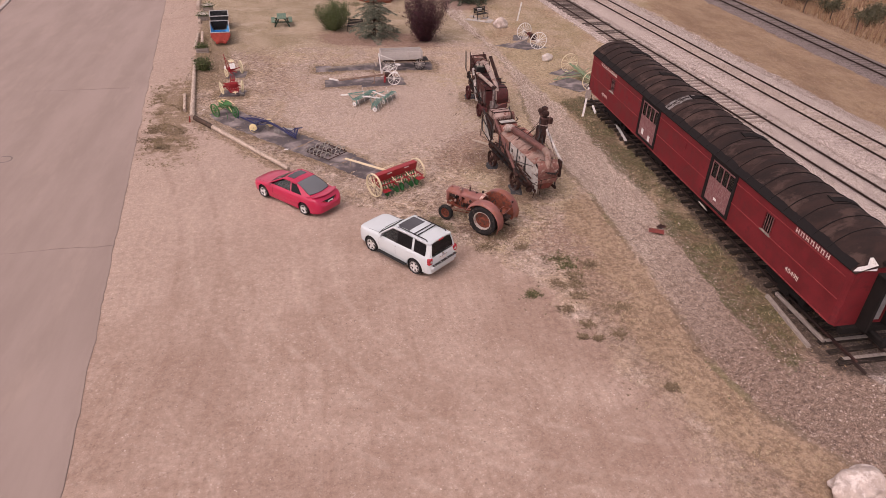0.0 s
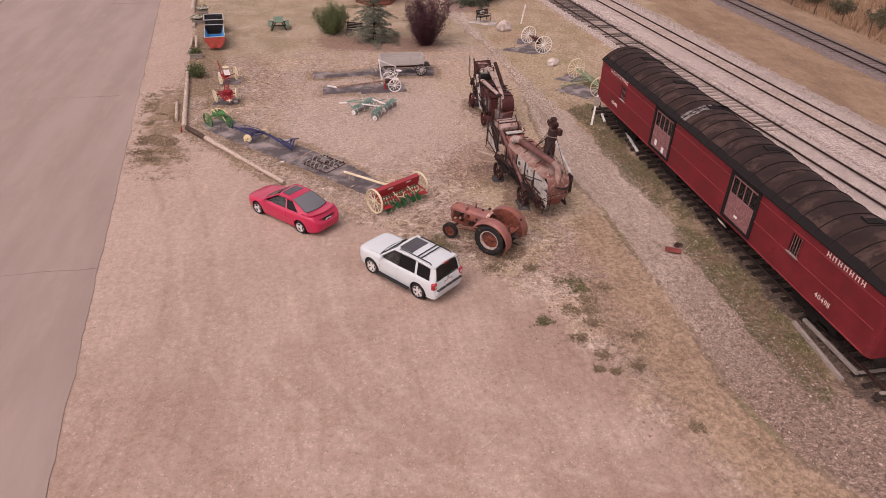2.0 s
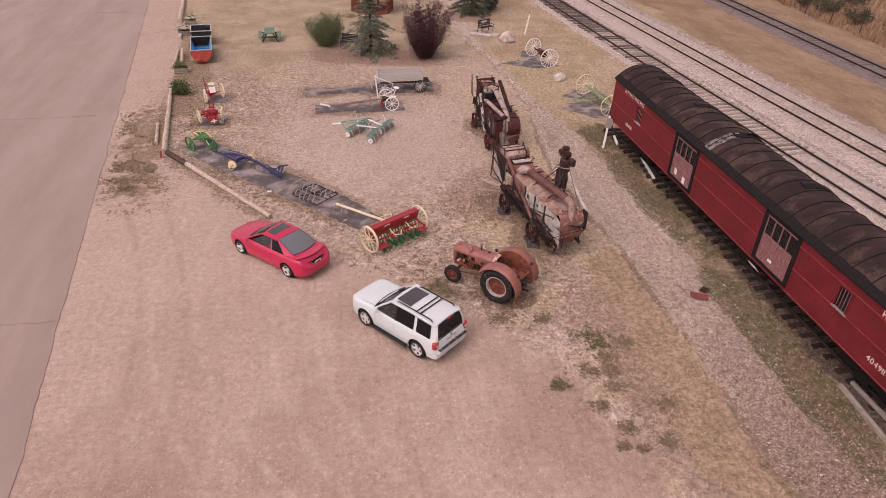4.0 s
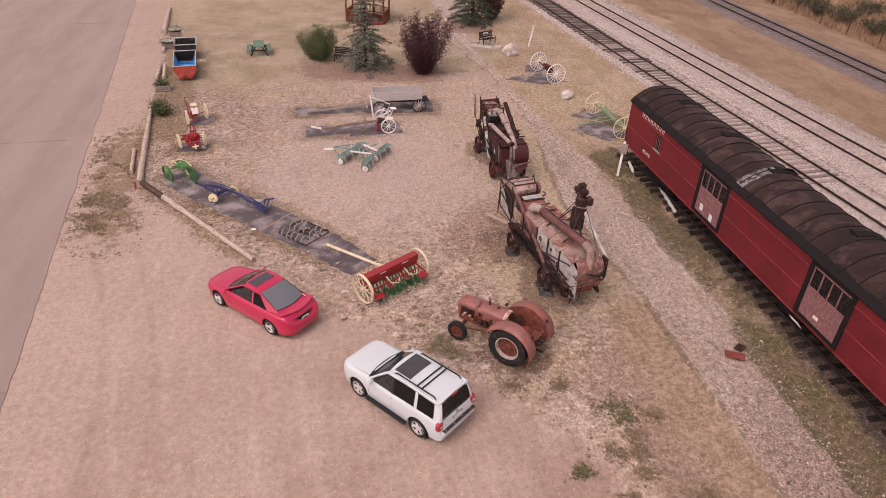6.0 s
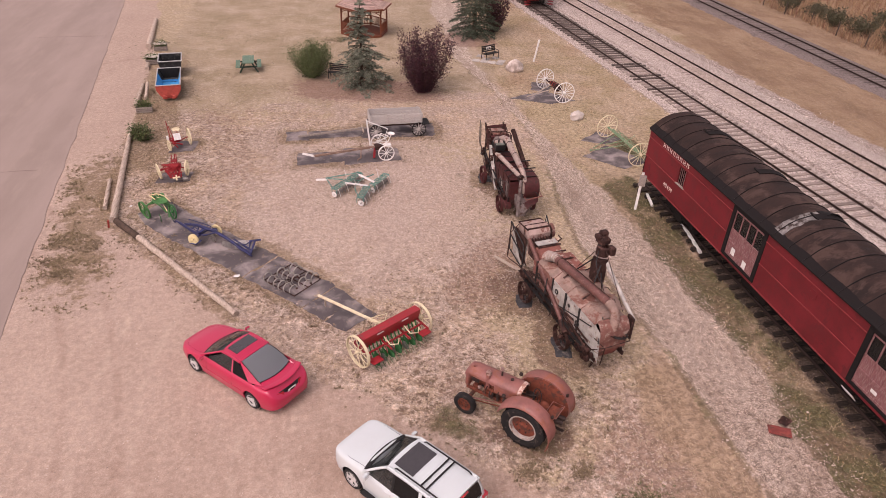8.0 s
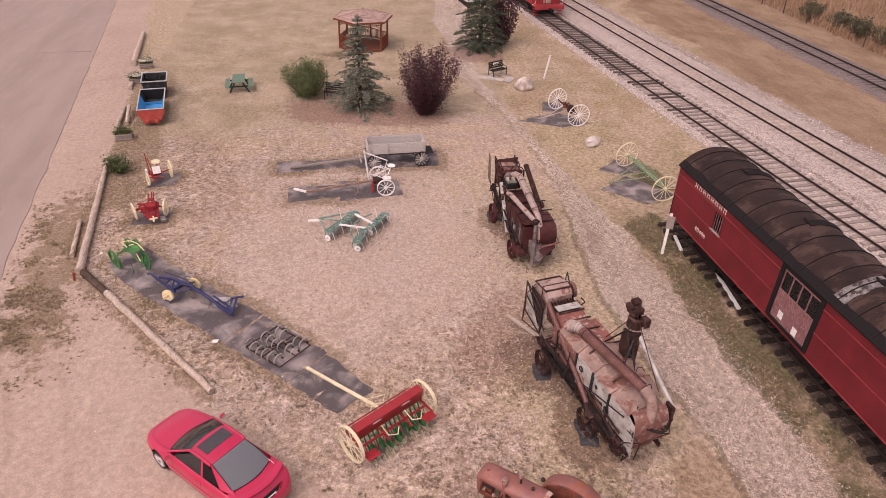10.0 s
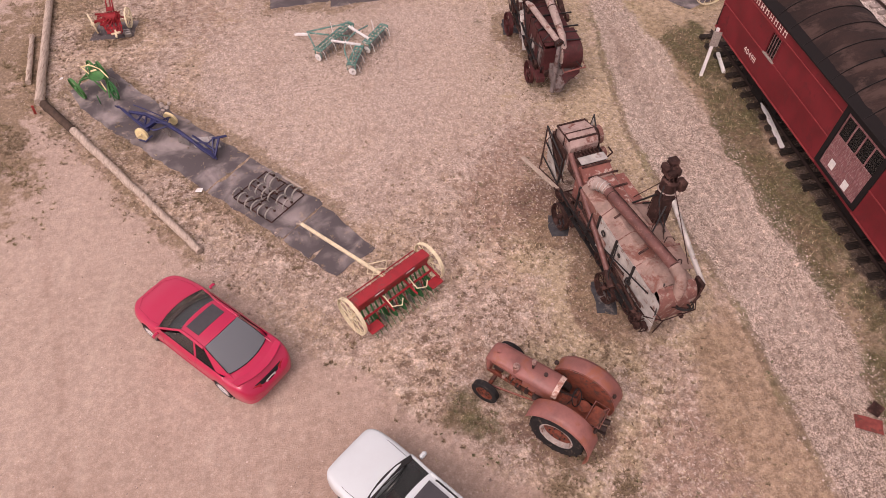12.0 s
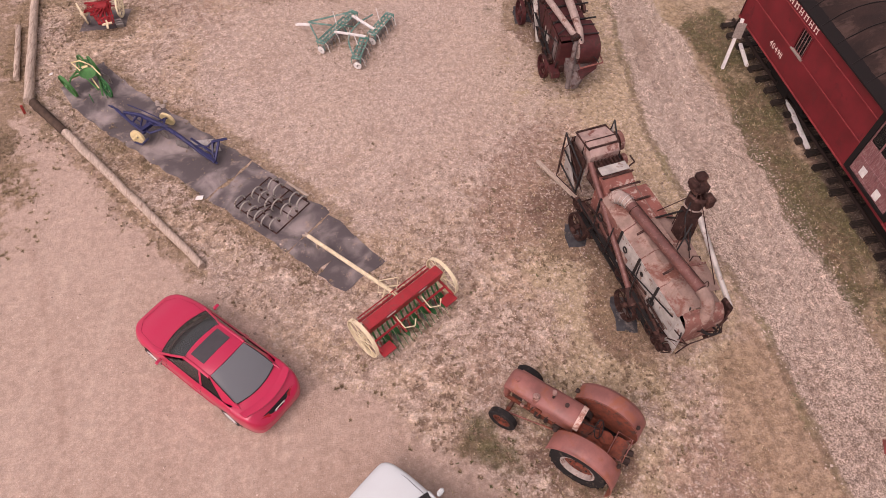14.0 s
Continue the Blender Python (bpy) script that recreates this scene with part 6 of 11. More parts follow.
for s in (-1, 1):
    big_tyre(tr, (s * 0.72, 0.10, 0.70), 0.70, 0.37, s, 18, "large black lugged rear tyre", surface("dull_pale_rim", (0.46, 0.40, 0.36), 0.8, 0, 0.3, 6, worn=(0.22, 0.12, 0.09), worn_amt=0.35, worn_scale=6))
    big_tyre(tr, (s * 0.66, 2.12, 0.37), 0.37, 0.18, s, 0, "small black ribbed front tyre", M_tdark)
    # full crown fender: top shell, inner panel
    arc = np.linspace(radians(-22), radians(158), 22)
    rows = []
    for a in arc:
        y, z = -math.cos(a) * 0.87 + 0.10, 0.74 + math.sin(a) * 0.84
        rows.append([(s * x, y * (1 if x < 0.95 else 0.99), z - dz) for x, dz in ((0.46, 0.03), (0.52, 0.0), (0.68, -0.012), (0.82, 0.0), (0.90, 0.035), (0.93, 0.10))])
    fd = part("fender", Geo().surf(rows, 0.012), M_tred, tr, "wide rounded faded red fender", 50)
    part("fender_rim", Geo().tube([(r[-1][0], r[-1][1], r[-1][2]) for r in rows], 0.018, 6), M_tred, fd, "", 50)
    part("tail_lamp", Geo().box((s * 0.52, -0.62, 1.30), (0.10, 0.08, 0.12), 0.03), M_grime, fd)
    poly = [(-math.cos(a) * 0.86 + 0.10, 0.74 + math.sin(a) * 0.83) for a in arc] + [(0.62, 0.55), (-0.35, 0.55)]
    g = Geo()
    g.prism(poly, 0.012, Matrix(((0, 0, s, s * 0.465), (1, 0, 0, 0), (0, 1, 0, 0), (0, 0, 0, 1))))
    part("inner_panel", g, M_tdark, fd, "rust-red inner fender panel")
    part("fender_lamp", Geo().lathe([(0.001, 0.05), (0.05, 0.045), (0.065, 0.0), (0.04, -0.05), (0.001, -0.06)], (s * 0.56, 0.92, 1.28), (0, 1, 0.1), 14), M_grime, tr, "small dull work lamp", 50)
    part("axle_housing", Geo().cyl((s * 0.18, 0.14, 0.67), (s * 0.56, 0.14, 0.67), 0.13, 0.10, 14), M_tdark, tr)
    part("platform", Geo().box((s * 0.36, 0.42, 0.62), (0.36, 0.62, 0.03), 0.008), M_tdark, tr)
M_palepaint = surface("chipped_pale_paint", (0.42, 0.27, 0.23), 0.7, 0.1, 0.3, 6, worn=(0.16, 0.07, 0.055), worn_amt=0.4, worn_scale=7)
# castings
part("transmission", Geo().box((0, 0.1, 0.74), (0.42, 0.9, 0.44), 0.05).box((0, 0.75, 0.78), (0.36, 0.6, 0.42), 0.05), M_tdark, tr, "", 40)
part("engine", Geo().box((0, 1.35, 0.80), (0.34, 0.86, 0.46), 0.04).box((-0.05, 1.35, 0.60), (0.3, 0.9, 0.2), 0.04), M_tdark, tr)
for k in range(4):
    part("spark_lead", Geo().tube([(-0.18, 1.05 + k * 0.18, 0.96), (-0.26, 1.08 + k * 0.17, 0.90), (-0.20, 1.2, 0.78)], 0.012, 5), M_grime, tr)
part("manifold", Geo().tube([(-0.22, 1.0, 0.92), (-0.25, 1.35, 0.95), (-0.22, 1.7, 0.92)], 0.05, 8), M_tdark, tr, "", 50)
part("carburettor", Geo().box((-0.28, 1.45, 0.80), (0.12, 0.16, 0.2), 0.03).cyl((-0.28, 1.22, 0.70), (-0.28, 1.22, 0.94), 0.05, None, 12), M_grime, tr)
# bonnet: rounded top sheet, radiator shell
rows = []
for y, w, zt in ((0.58, 0.31, 1.43), (0.70, 0.32, 1.45), (1.3, 0.31, 1.44), (1.9, 0.30, 1.42), (2.22, 0.295, 1.40), (2.36, 0.285, 1.36), (2.42, 0.27, 1.25)):
    rows.append([(w * math.sin(a) * (1.0 if abs(a) < 1.2 else 1.0), y, zt - 0.16 + 0.16 * math.cos(a) if abs(a) <= 1.571 else 0) for a in np.linspace(-1.571, 1.571, 15)])
hood = part("bonnet", Geo().surf(rows, 0.02), M_tred, tr, "long faded rounded bonnet", 60)
for s in (-1, 1):
    part("side_panel", Geo().box((s * 0.305, 0.98, 1.14), (0.02, 0.78, 0.32), 0.006), M_tred, hood)
    part("side_strip", Geo().box((s * 0.30, 1.75, 1.24), (0.02, 0.95, 0.09), 0.006), M_tred, hood)
part("fuel_cap", Geo().cyl((0.02, 0.95, 1.43), (0.02, 0.95, 1.485), 0.05, None, 14), M_grime, hood)
part("dash_cowl", Geo().surf([[(0.33 * math.sin(a), 0.62, 1.27 + 0.20 * math.cos(a)) for a in np.linspace(-1.571, 1.571, 13)], [(0.32 * math.sin(a), 0.50, 1.25 + 0.20 * math.cos(a)) for a in np.linspace(-1.571, 1.571, 13)]], 0.03), surface("flaking_pale_paint", (0.42, 0.2, 0.15), 0.8, 0, 0.3, 5, worn=(0.6, 0.45, 0.38), worn_amt=0.8, worn_scale=7), tr, "flaking pale cowl edge", 60)
part("radiator_shell", Geo().box((0, 2.33, 0.97), (0.52, 0.16, 0.60), 0.05), M_tred, tr, "", 40)
part("grille", Geo().box((0, 2.415, 0.92), (0.38, 0.02, 0.40), 0.01), M_grime, tr)
part("filler_cap", Geo().cyl((-0.05, 2.2, 1.38), (-0.05, 2.2, 1.45), 0.05, None, 14), M_tred, tr)
part("exhaust", Geo().cyl((0.02, 1.30, 1.38), (0.02, 1.30, 1.66), 0.03, None, 10), M_grime, tr, "short exhaust stack", 50)
part("exhaust_cap", Geo().cyl((0.02, 1.30, 1.64), (0.02, 1.32, 1.74), 0.055, 0.05, 12), M_palepaint, tr, "pale chipped exhaust cap", 50)
part("air_cleaner", Geo().cyl((-0.24, 1.62, 0.95), (-0.24, 1.62, 1.52), 0.065, None, 14), M_tred, tr, "upright air cleaner", 50)
part("cleaner_cap", Geo().lathe([(0.001, 0.13), (0.06, 0.12), (0.085, 0.06), (0.085, 0.0), (0.05, -0.02)], (-0.24, 1.62, 1.52), (0, 0, 1), 16), M_palepaint, tr, "pale air cleaner cap", 50)
for k in range(4):
    part("push_rod", Geo().tube([(-0.30, 1.0 + 0.2 * k, 1.08), (-0.34, 1.05 + 0.2 * k, 0.86), (-0.26, 1.05 + 0.2 * k, 0.70)], 0.018, 6), M_grime if k % 2 else M_tdark, tr)
part("fuel_bowl", Geo().lathe([(0.001, 0.0), (0.045, 0.01), (0.05, 0.08), (0.03, 0.12)], (-0.32, 1.85, 0.86), (0, 0, 1), 12), M_palepaint, tr)
part("magneto", Geo().box((-0.30, 0.95, 0.86), (0.14, 0.2, 0.16), 0.03), M_grime, tr)
part("shroud_gap", Geo().box((-0.302, 2.02, 1.12), (0.02, 0.26, 0.16), 0.006), M_grime, tr)
# front axle and frame
part("front_axle", Geo().beam((-0.60, 2.12, 0.45), (0.60, 2.12, 0.45), 0.10, 0.12, 0.02).box((0, 2.12, 0.56), (0.2, 0.2, 0.2), 0.03), M_tdark, tr)
for s in (-1, 1):
    part("frame_rail", Geo().beam((s * 0.2, 0.6, 0.62), (s * 0.2, 2.35, 0.62), 0.06, 0.12, 0.01), M_tdark, tr)
    part("radius_rod", Geo().tube([(s * 0.5, 2.1, 0.45), (s * 0.25, 0.9, 0.52)], 0.02, 6), M_tdark, tr)
    part("steering_rod", Geo().tube([(s * 0.34, 0.55, 0.86), (s * 0.52, 2.18, 0.52)], 0.018, 6), M_tred, tr)
part("steering_column", Geo().tube([(0, 0.58, 1.12), (0, 0.12, 1.28)], 0.022, 8), M_grime, tr)
sw = part("steering_wheel", Geo().ring((0, 0.10, 1.29), (0, -0.9, 0.5), 0.21, 0.014, 28, 6), M_black, tr, "thin black steering wheel", 50)
for k in range(3):
    a = 2 * math.pi * k / 3
    part("spoke", Geo().cyl((0, 0.10, 1.29), (0.2 * math.cos(a), 0.10 + 0.2 * math.sin(a) * 0.485, 1.29 + 0.2 * math.sin(a) * 0.874), 0.008, None, 5), M_black, sw)
seat = part("seat", Geo().lathe([(0.001, 0.0), (0.10, 0.01), (0.155, 0.04), (0.17, 0.07)], (0, -0.12, 1.00), (0, 0, 1), 20), M_tdark, tr, "dark pan seat", 60)
part("seat_spring", Geo().beam((0, -0.12, 0.99), (0, 0.05, 0.9), 0.06, 0.02), M_grime, tr)
for x in (-0.10, 0.12, 0.2):
    part("lever", Geo().tube([(x, 0.25, 0.9), (x + 0.02, 0.18, 1.2)], 0.012, 6).cyl((x + 0.02, 0.18, 1.19), (x + 0.02, 0.18, 1.24), 0.022, None, 8), M_grime, tr)
# rear rack, hydraulics and drawbar
g = Geo()
g.tube([(-0.30, -0.30, 1.06), (0.30, -0.30, 1.06), (0.30, -0.66, 1.06), (-0.30, -0.66, 1.06)], 0.014, 6, closed=True)
part("rack_frame", g, M_tred, tr, "open pipe rack")
part("rack_plate", Geo().box((-0.02, -0.48, 1.0), (0.5, 0.30, 0.012)), M_tdark, tr)
for x in (-0.26, 0.26):
    part("rack_post", Geo().tube([(x, -0.62, 1.05), (x, -0.40, 0.62)], 0.018, 6), M_tred, tr)
for x in (-0.12, 0.08):
    part("cylinder", Geo().cyl((x - 0.06, -0.48, 0.84), (x + 0.05, -0.80, 0.78), 0.07, None, 12), M_grime, tr, "greasy hydraulic cylinder", 50)
part("drawbar", Geo().beam((0, -0.2, 0.42), (0, -0.85, 0.42), 0.09, 0.04, 0.01).beam((-0.38, -0.5, 0.42), (0.38, -0.5, 0.42), 0.08, 0.04, 0.01), M_grime, tr)
part("pulley", Geo().cyl((0.3, 0.5, 0.74), (0.52, 0.5, 0.74), 0.16, None, 20), M_grime, tr, "", 40)

# ---- threshing machines ----
M_galv = surface("galvanised_sheet", (0.46, 0.43, 0.395), 0.6, 0.1, 0.3, 3, worn=(0.20, 0.115, 0.09), worn_amt=0.35, worn_scale=3.5, bump=0.2)
M_topsheet = surface("rusty_grey_sheet", (0.345, 0.235, 0.195), 0.7, 0.1, 0.35, 2.2, worn=(0.185, 0.080, 0.060), worn_amt=0.45, worn_scale=1.8, bump=0.25)
M_reddeck = surface("flaking_red_deck", (0.255, 0.098, 0.078), 0.7, 0.05, 0.3, 3, worn=(0.44, 0.34, 0.29), worn_amt=0.35, worn_scale=5, bump=0.25)
M_thred = surface("worn_maroon_sheet", (0.23, 0.105, 0.085), 0.75, 0.1, 0.3, 5, worn=(0.33, 0.24, 0.20), worn_amt=0.4, worn_scale=6, bump=0.25)
M_maroon = surface("dark_maroon_sheet", (0.092, 0.026, 0.026), 0.65, 0.1, 0.4, 3, worn=(0.055, 0.025, 0.022), worn_amt=0.5, worn_scale=3, bump=0.25)
M_rust = surface("brown_rust", (0.050, 0.024, 0.020), 0.8, 0.15, 0.45, 5, worn=(0.10, 0.05, 0.04), worn_amt=0.5, worn_scale=4, bump=0.4)
M_pipe = surface("rusty_pipe_paint", (0.150, 0.062, 0.052), 0.5, 0.2, 0.3, 3, worn=(0.20, 0.10, 0.082), worn_amt=0.35, worn_scale=9, bump=0.2)
M_palepipe = surface("faded_pink_pipe", (0.42, 0.325, 0.285), 0.7, 0.1, 0.3, 4, worn=(0.19, 0.10, 0.08), worn_amt=0.4, worn_scale=4, bump=0.2)
M_hood = surface("faded_pink_sheet", (0.40, 0.285, 0.25), 0.7, 0.1, 0.3, 3, worn=(0.19, 0.080, 0.062), worn_amt=0.45, worn_scale=2.6, bump=0.2)
M_dullgalv = surface("dull_grey_sheet", (0.19, 0.155, 0.145), 0.7, 0.15, 0.35, 4, worn=(0.09, 0.05, 0.042), worn_amt=0.5, worn_scale=5)


def iron_wheel(parent, c, R, w, spokes=10, mat=None):
    return spoked_wheel("wheel", parent, c, (1, 0, 0), R, spokes, mat or M_rust, mat or M_rust, 0.025, w, 0.09, 0.018, w + 0.06, 32, "rusty iron wheel", w * 0.25)


def pulley(parent, c, R, w, mat=None):
    p = part("pulley", Geo().lathe([(R * 0.86, -w / 2), (R, -w / 2), (R * 1.01, 0), (R, w / 2), (R * 0.86, w / 2)], c, (1, 0, 0), 26, True), mat or M_rust, parent, "", 40)
    for k in range(4):
        a = math.pi * k / 4
        d = Vector((0, math.cos(a), math.sin(a))) * R * 0.9
        part("spoke", Geo().beam(Vector(c) - d, Vector(c) + d, 0.03, 0.02), mat or M_rust, p)
    return p


def rods(parent, name, lines, r, mat, label=""):
    for pts in lines:
        part(name, Geo().tube(pts, r, 6), mat, parent, label, 50)


# near machine: galvanised body, long red pipe, tall elevator
th = thing("threshing_machine", "rusty galvanised threshing machine with long pipe and tall grain elevator", "threshing machine", pose(9.66, 31.92, 0.0, 0, 0, 11.5), group="threshing machines")
BX = 0.62
for i, (y0, y1) in enumerate(((-2.62, -1.72), (-1.72, -0.80), (-0.80, 0.12), (0.12, 1.30))):
    for s in (-1, 1):
        a = BX - (0.06 if i == 0 else 0)
        part("side_sheet", Geo().sheet([(s * a, y0 + 0.01, 1.02), (s * BX, y1 - 0.01, 1.02), (s * BX, y1 - 0.01, 2.02), (s * a, y0 + 0.01, 2.02)], 0.02), M_galv if i < 3 else M_thred, th)
        part("side_rib", Geo().box((s * (BX + 0.02), y1, 1.52), (0.05, 0.07, 1.06)), M_black, th)
    zt = (2.20, 2.24, 2.28, 2.28)[i]
    for s in (-1, 1):
        part("top_sheet", Geo().sheet([(s * BX, y0 + 0.01, 2.03), (s * BX, y1 - 0.01, 2.03), (s * 0.30, y1 - 0.01, zt), (s * 0.30, y0 + 0.01, zt)], 0.018), M_topsheet, th, "rusty grey sloping top sheet")
    part("deck_sheet", Geo().box((0, (y0 + y1) / 2, zt), (0.62, y1 - y0 - 0.02, 0.02)), M_reddeck if i == 3 else M_topsheet, th)
    part("deck_lip", Geo().box((0, y1 - 0.03, zt + 0.02), (0.62, 0.05, 0.03), 0.01), M_topsheet, th)
    part("top_batten", Geo().tube([(-BX, y1, 2.05), (-0.3, y1, zt + 0.02), (0.3, y1, zt + 0.02), (BX, y1, 2.05)], 0.014, 5), M_thred, th)
part("belly", Geo().box((0, -0.6, 0.86), (1.1, 3.8, 0.32), 0.04), M_rust, th)
part("access_hole", Geo().lathe([(0.001, 0.012), (0.07, 0.012), (0.07, 0)], (-BX - 0.01, -1.05, 1.7), (-1, 0, 0), 14), M_black, th)
# rounded tail hood and fan chute
rows = []
for a in np.linspace(0, 1.7, 8):
    rows.append([(x, -2.62 - 0.36 * math.sin(a), 1.62 + 0.56 * math.cos(a)) for x in np.linspace(-0.56, 0.56, 5)])
part("tail_hood", Geo().surf(rows, 0.02), M_thred, th, "rounded dull red tail hood", 50)
part("tail_plate", Geo().sheet([(-0.56, -2.90, 1.35), (0.56, -2.90, 1.35), (0.3, -2.72, 0.7), (-0.3, -2.72, 0.7)], 0.02), surface("bright_red_patch", (0.22, 0.07, 0.055), 0.8, 0, 0.4, 5, worn=(0.10, 0.05, 0.04), worn_amt=0.6), th, "brighter red tail plate")
part("tail_chute", Geo().sheet([(-0.62, -2.6, 1.0), (-0.62, -2.6, 0.55), (-0.5, -2.95, 0.6), (-0.5, -2.95, 1.0)], 0.02), M_galv, th)
part("end_baffle", Geo().box((0.72, -2.72, 1.72), (0.10, 0.34, 0.86), 0.02), M_rust, th, "dark upright end plate")
part("tail_side", Geo().sheet([(-0.57, -2.62, 1.02), (-0.57, -2.62, 2.0), (-0.54, -2.92, 1.85), (-0.50, -2.94, 1.05)], 0.02), M_galv, th, "pale tail side sheet")
part("tail_side", Geo().sheet([(0.57, -2.62, 1.02), (0.57, -2.62, 2.0), (0.54, -2.92, 1.85), (0.50, -2.94, 1.05)], 0.02), M_thred, th, "dull red tail side sheet")
part("tail_end", Geo().sheet([(-0.5, -2.92, 1.1), (0.5, -2.92, 1.1), (0.54, -2.93, 1.7), (-0.54, -2.93, 1.7)], 0.02), M_thred, th, "dull red tail end sheet")
# wheels and axles
for y in (-1.2, 1.65):
    part("axle", Geo().beam((-0.86, y, 0.5), (0.86, y, 0.5), 0.09, 0.10, 0.01), M_rust, th)
    for s in (-1, 1):
        iron_wheel(th, (s * 0.84, y, 0.47 if y < 0 else 0.44), 0.47 if y < 0 else 0.44, 0.16, 10)
for s in (-1, 1):
    part("frame_rail", Geo().beam((s * 0.55, -2.9, 0.72), (s * 0.55, 2.3, 0.72), 0.08, 0.14, 0.01), M_rust, th)
    part("leg", Geo().beam((s * 0.55, 1.65, 0.5), (s * 0.5, 1.65, 1.0), 0.08, 0.08), M_rust, th)
# feeder head at the front
part("head_box", Geo().skin([[(x * 0.48, y, z) for x, z in ((-1, 1.05), (1, 1.05), (1, zz), (-1, zz))] for y, zz in ((1.32, 2.1), (1.75, 2.3), (1.85, 2.28))]), M_reddeck, th, "red front deck")
part("flap", Geo().box((0.02, 1.96, 2.37), (0.86, 0.30, 0.03), 0.005), M_galv, th, "pale hinged flap")
part("band_cutter_box", Geo().box((0, 2.15, 1.95), (0.9, 0.55, 0.62), 0.02), M_rust, th, "dark band cutter housing")
for k in range(7):
    part("cutter_knife", Geo().box((-0.36 + k * 0.12, 2.24, 2.30), (0.02, 0.30, 0.12)), M_rust, th)
g = Geo().skin([[(x * 0.46, y, z) for x, z in ((-1, z0), (1, z0), (1, z1), (-1, z1))] for y, z0, z1 in ((2.45, 1.75, 2.46), (2.6, 1.75, 2.62), (2.85, 1.8, 2.68), (3.35, 1.75, 2.55))])
part("feeder_hood", g, M_hood, th, "faded pinkish feeder hood with worn edges", 40)
part("hood_band", Geo().tube([(-0.47, 2.86, 1.85), (-0.47, 2.86, 2.69), (0.47, 2.86, 2.69), (0.47, 2.86, 1.85)], 0.02, 5), M_rust, th)
for s in (-1, 1):
    part("feeder_side", Geo().sheet([(s * 0.50, 2.5, 1.0), (s * 0.52, 3.5, 1.4), (s * 0.52, 3.5, 2.3), (s * 0.50, 2.5, 1.9)], 0.02), M_galv, th)
    part("feeder_wing", Geo().sheet([(s * 0.75, 3.35, 2.55), (s * 0.62, 2.6, 1.1), (s * 0.60, 3.3, 1.1)], 0.02), M_galv, th, "pale folded feeder wing")
part("carrier", Geo().box((0, 3.55, 1.6), (0.8, 0.10, 1.1), 0.01), M_rust, th, "folded feed carrier")
for k in range(6):
    part("carrier_slat", Geo().box((0, 3.62, 1.15 + k * 0.18), (0.8, 0.03, 0.05)), M_oldwood, th)
rods(th, "brace", [[(-0.78, 3.38, 2.58), (-0.98, 3.1, 1.2), (-0.7, 2.3, 1.1)], [(-0.78, 3.38, 2.58), (-0.55, 2.3, 1.2)], [(-0.95, 3.1, 2.3), (-0.95, 3.1, 1.3)], [(-0.95, 3.1, 2.3), (-0.5, 3.3, 2.5)]], 0.018, M_rust)
pulley(th, (0.56, 2.95, 2.2), 0.34, 0.1)
pulley(th, (0.58, 2.3, 1.85), 0.14, 0.12)
for y, z, R in ((2.05, 1.05, 0.17), (1.85, 1.08, 0.14), (-0.55, 1.0, 0.2), (-2.2, 0.82, 0.17), (-2.45, 0.88, 0.15), (-2.6, 1.0, 0.12)):
    pulley(th, (-BX - 0.16, y, z), R, 0.13)
    part("shaft", Geo().cyl((-BX - 0.24, y, z), (0.3, y, z), 0.025, None, 8), M_rust, th)
# long blower pipe on the roof with elbow, hood at the far end
pp = part("blower_pipe", Geo().cyl((-0.28, 0.55, 2.52), (-0.02, -2.35, 2.62), 0.155, 0.15, 20), M_pipe, th, "long rust-red blower pipe", 40)
part("pipe_band", Geo().ring((-0.265, 0.38, 2.525), (0.09, -1, 0.03), 0.155, 0.014, 24, 5), M_rust, pp)
part("pipe_seam", Geo().tube([(-0.20, 0.5, 2.68), (0.03, -2.3, 2.78)], 0.016, 5), M_rust, pp)
part("elbow", Geo().tube([(-0.02, -2.35, 2.62), (0.0, -2.58, 2.58), (0.01, -2.74, 2.42), (0.01, -2.80, 2.15), (0.01, -2.80, 1.8)], [0.155, 0.16, 0.16, 0.15, 0.15], 20), M_topsheet, th, "pale worn pipe elbow", 50)
part("pipe_mouth", Geo().tube([(-0.28, 0.55, 2.52), (-0.33, 0.78, 2.54), (-0.42, 1.0, 2.46), (-0.50, 1.08, 2.32)], [0.15, 0.17, 0.19, 0.16], 16), M_palepipe, th, "pale ribbed hood of the pipe", 50)
for k in range(4):
    part("mouth_rib", Geo().ring((-0.30 - 0.035 * k, 0.64 + 0.1 * k, 2.535 - 0.01 * k * k), (-0.35, 1, -0.1 * k), 0.175, 0.012, 18, 4), M_galv, th)
for y in (-0.2, -1.5):
    part("pipe_cradle", Geo().beam((-0.45, y, 2.26), (-0.20, y, 2.42), 0.06, 0.02), M_rust, th)
    part("pipe_cradle", Geo().beam((0.15, y, 2.26), (-0.02, y, 2.42), 0.06, 0.02), M_rust, th)
# slanting auger tube along one side
part("auger_tube", Geo().cyl((-0.50, 2.35, 2.36), (-0.82, -1.15, 1.0), 0.085, None, 14), M_pipe, th, "slanting auger tube", 40)
part("auger_foot", Geo().cyl((-0.80, -1.0, 1.05), (-0.86, -1.45, 0.84), 0.12, None, 14), M_rust, th, "", 40)
part("side_trough", Geo().beam((-0.72, 1.9, 1.2), (-0.76, -1.7, 0.98), 0.12, 0.14, 0.02), M_rust, th)
part("belt_guard", Geo().beam((-0.72, -0.7, 1.35), (-0.74, -2.45, 1.05), 0.03, 0.10), M_rust, th)
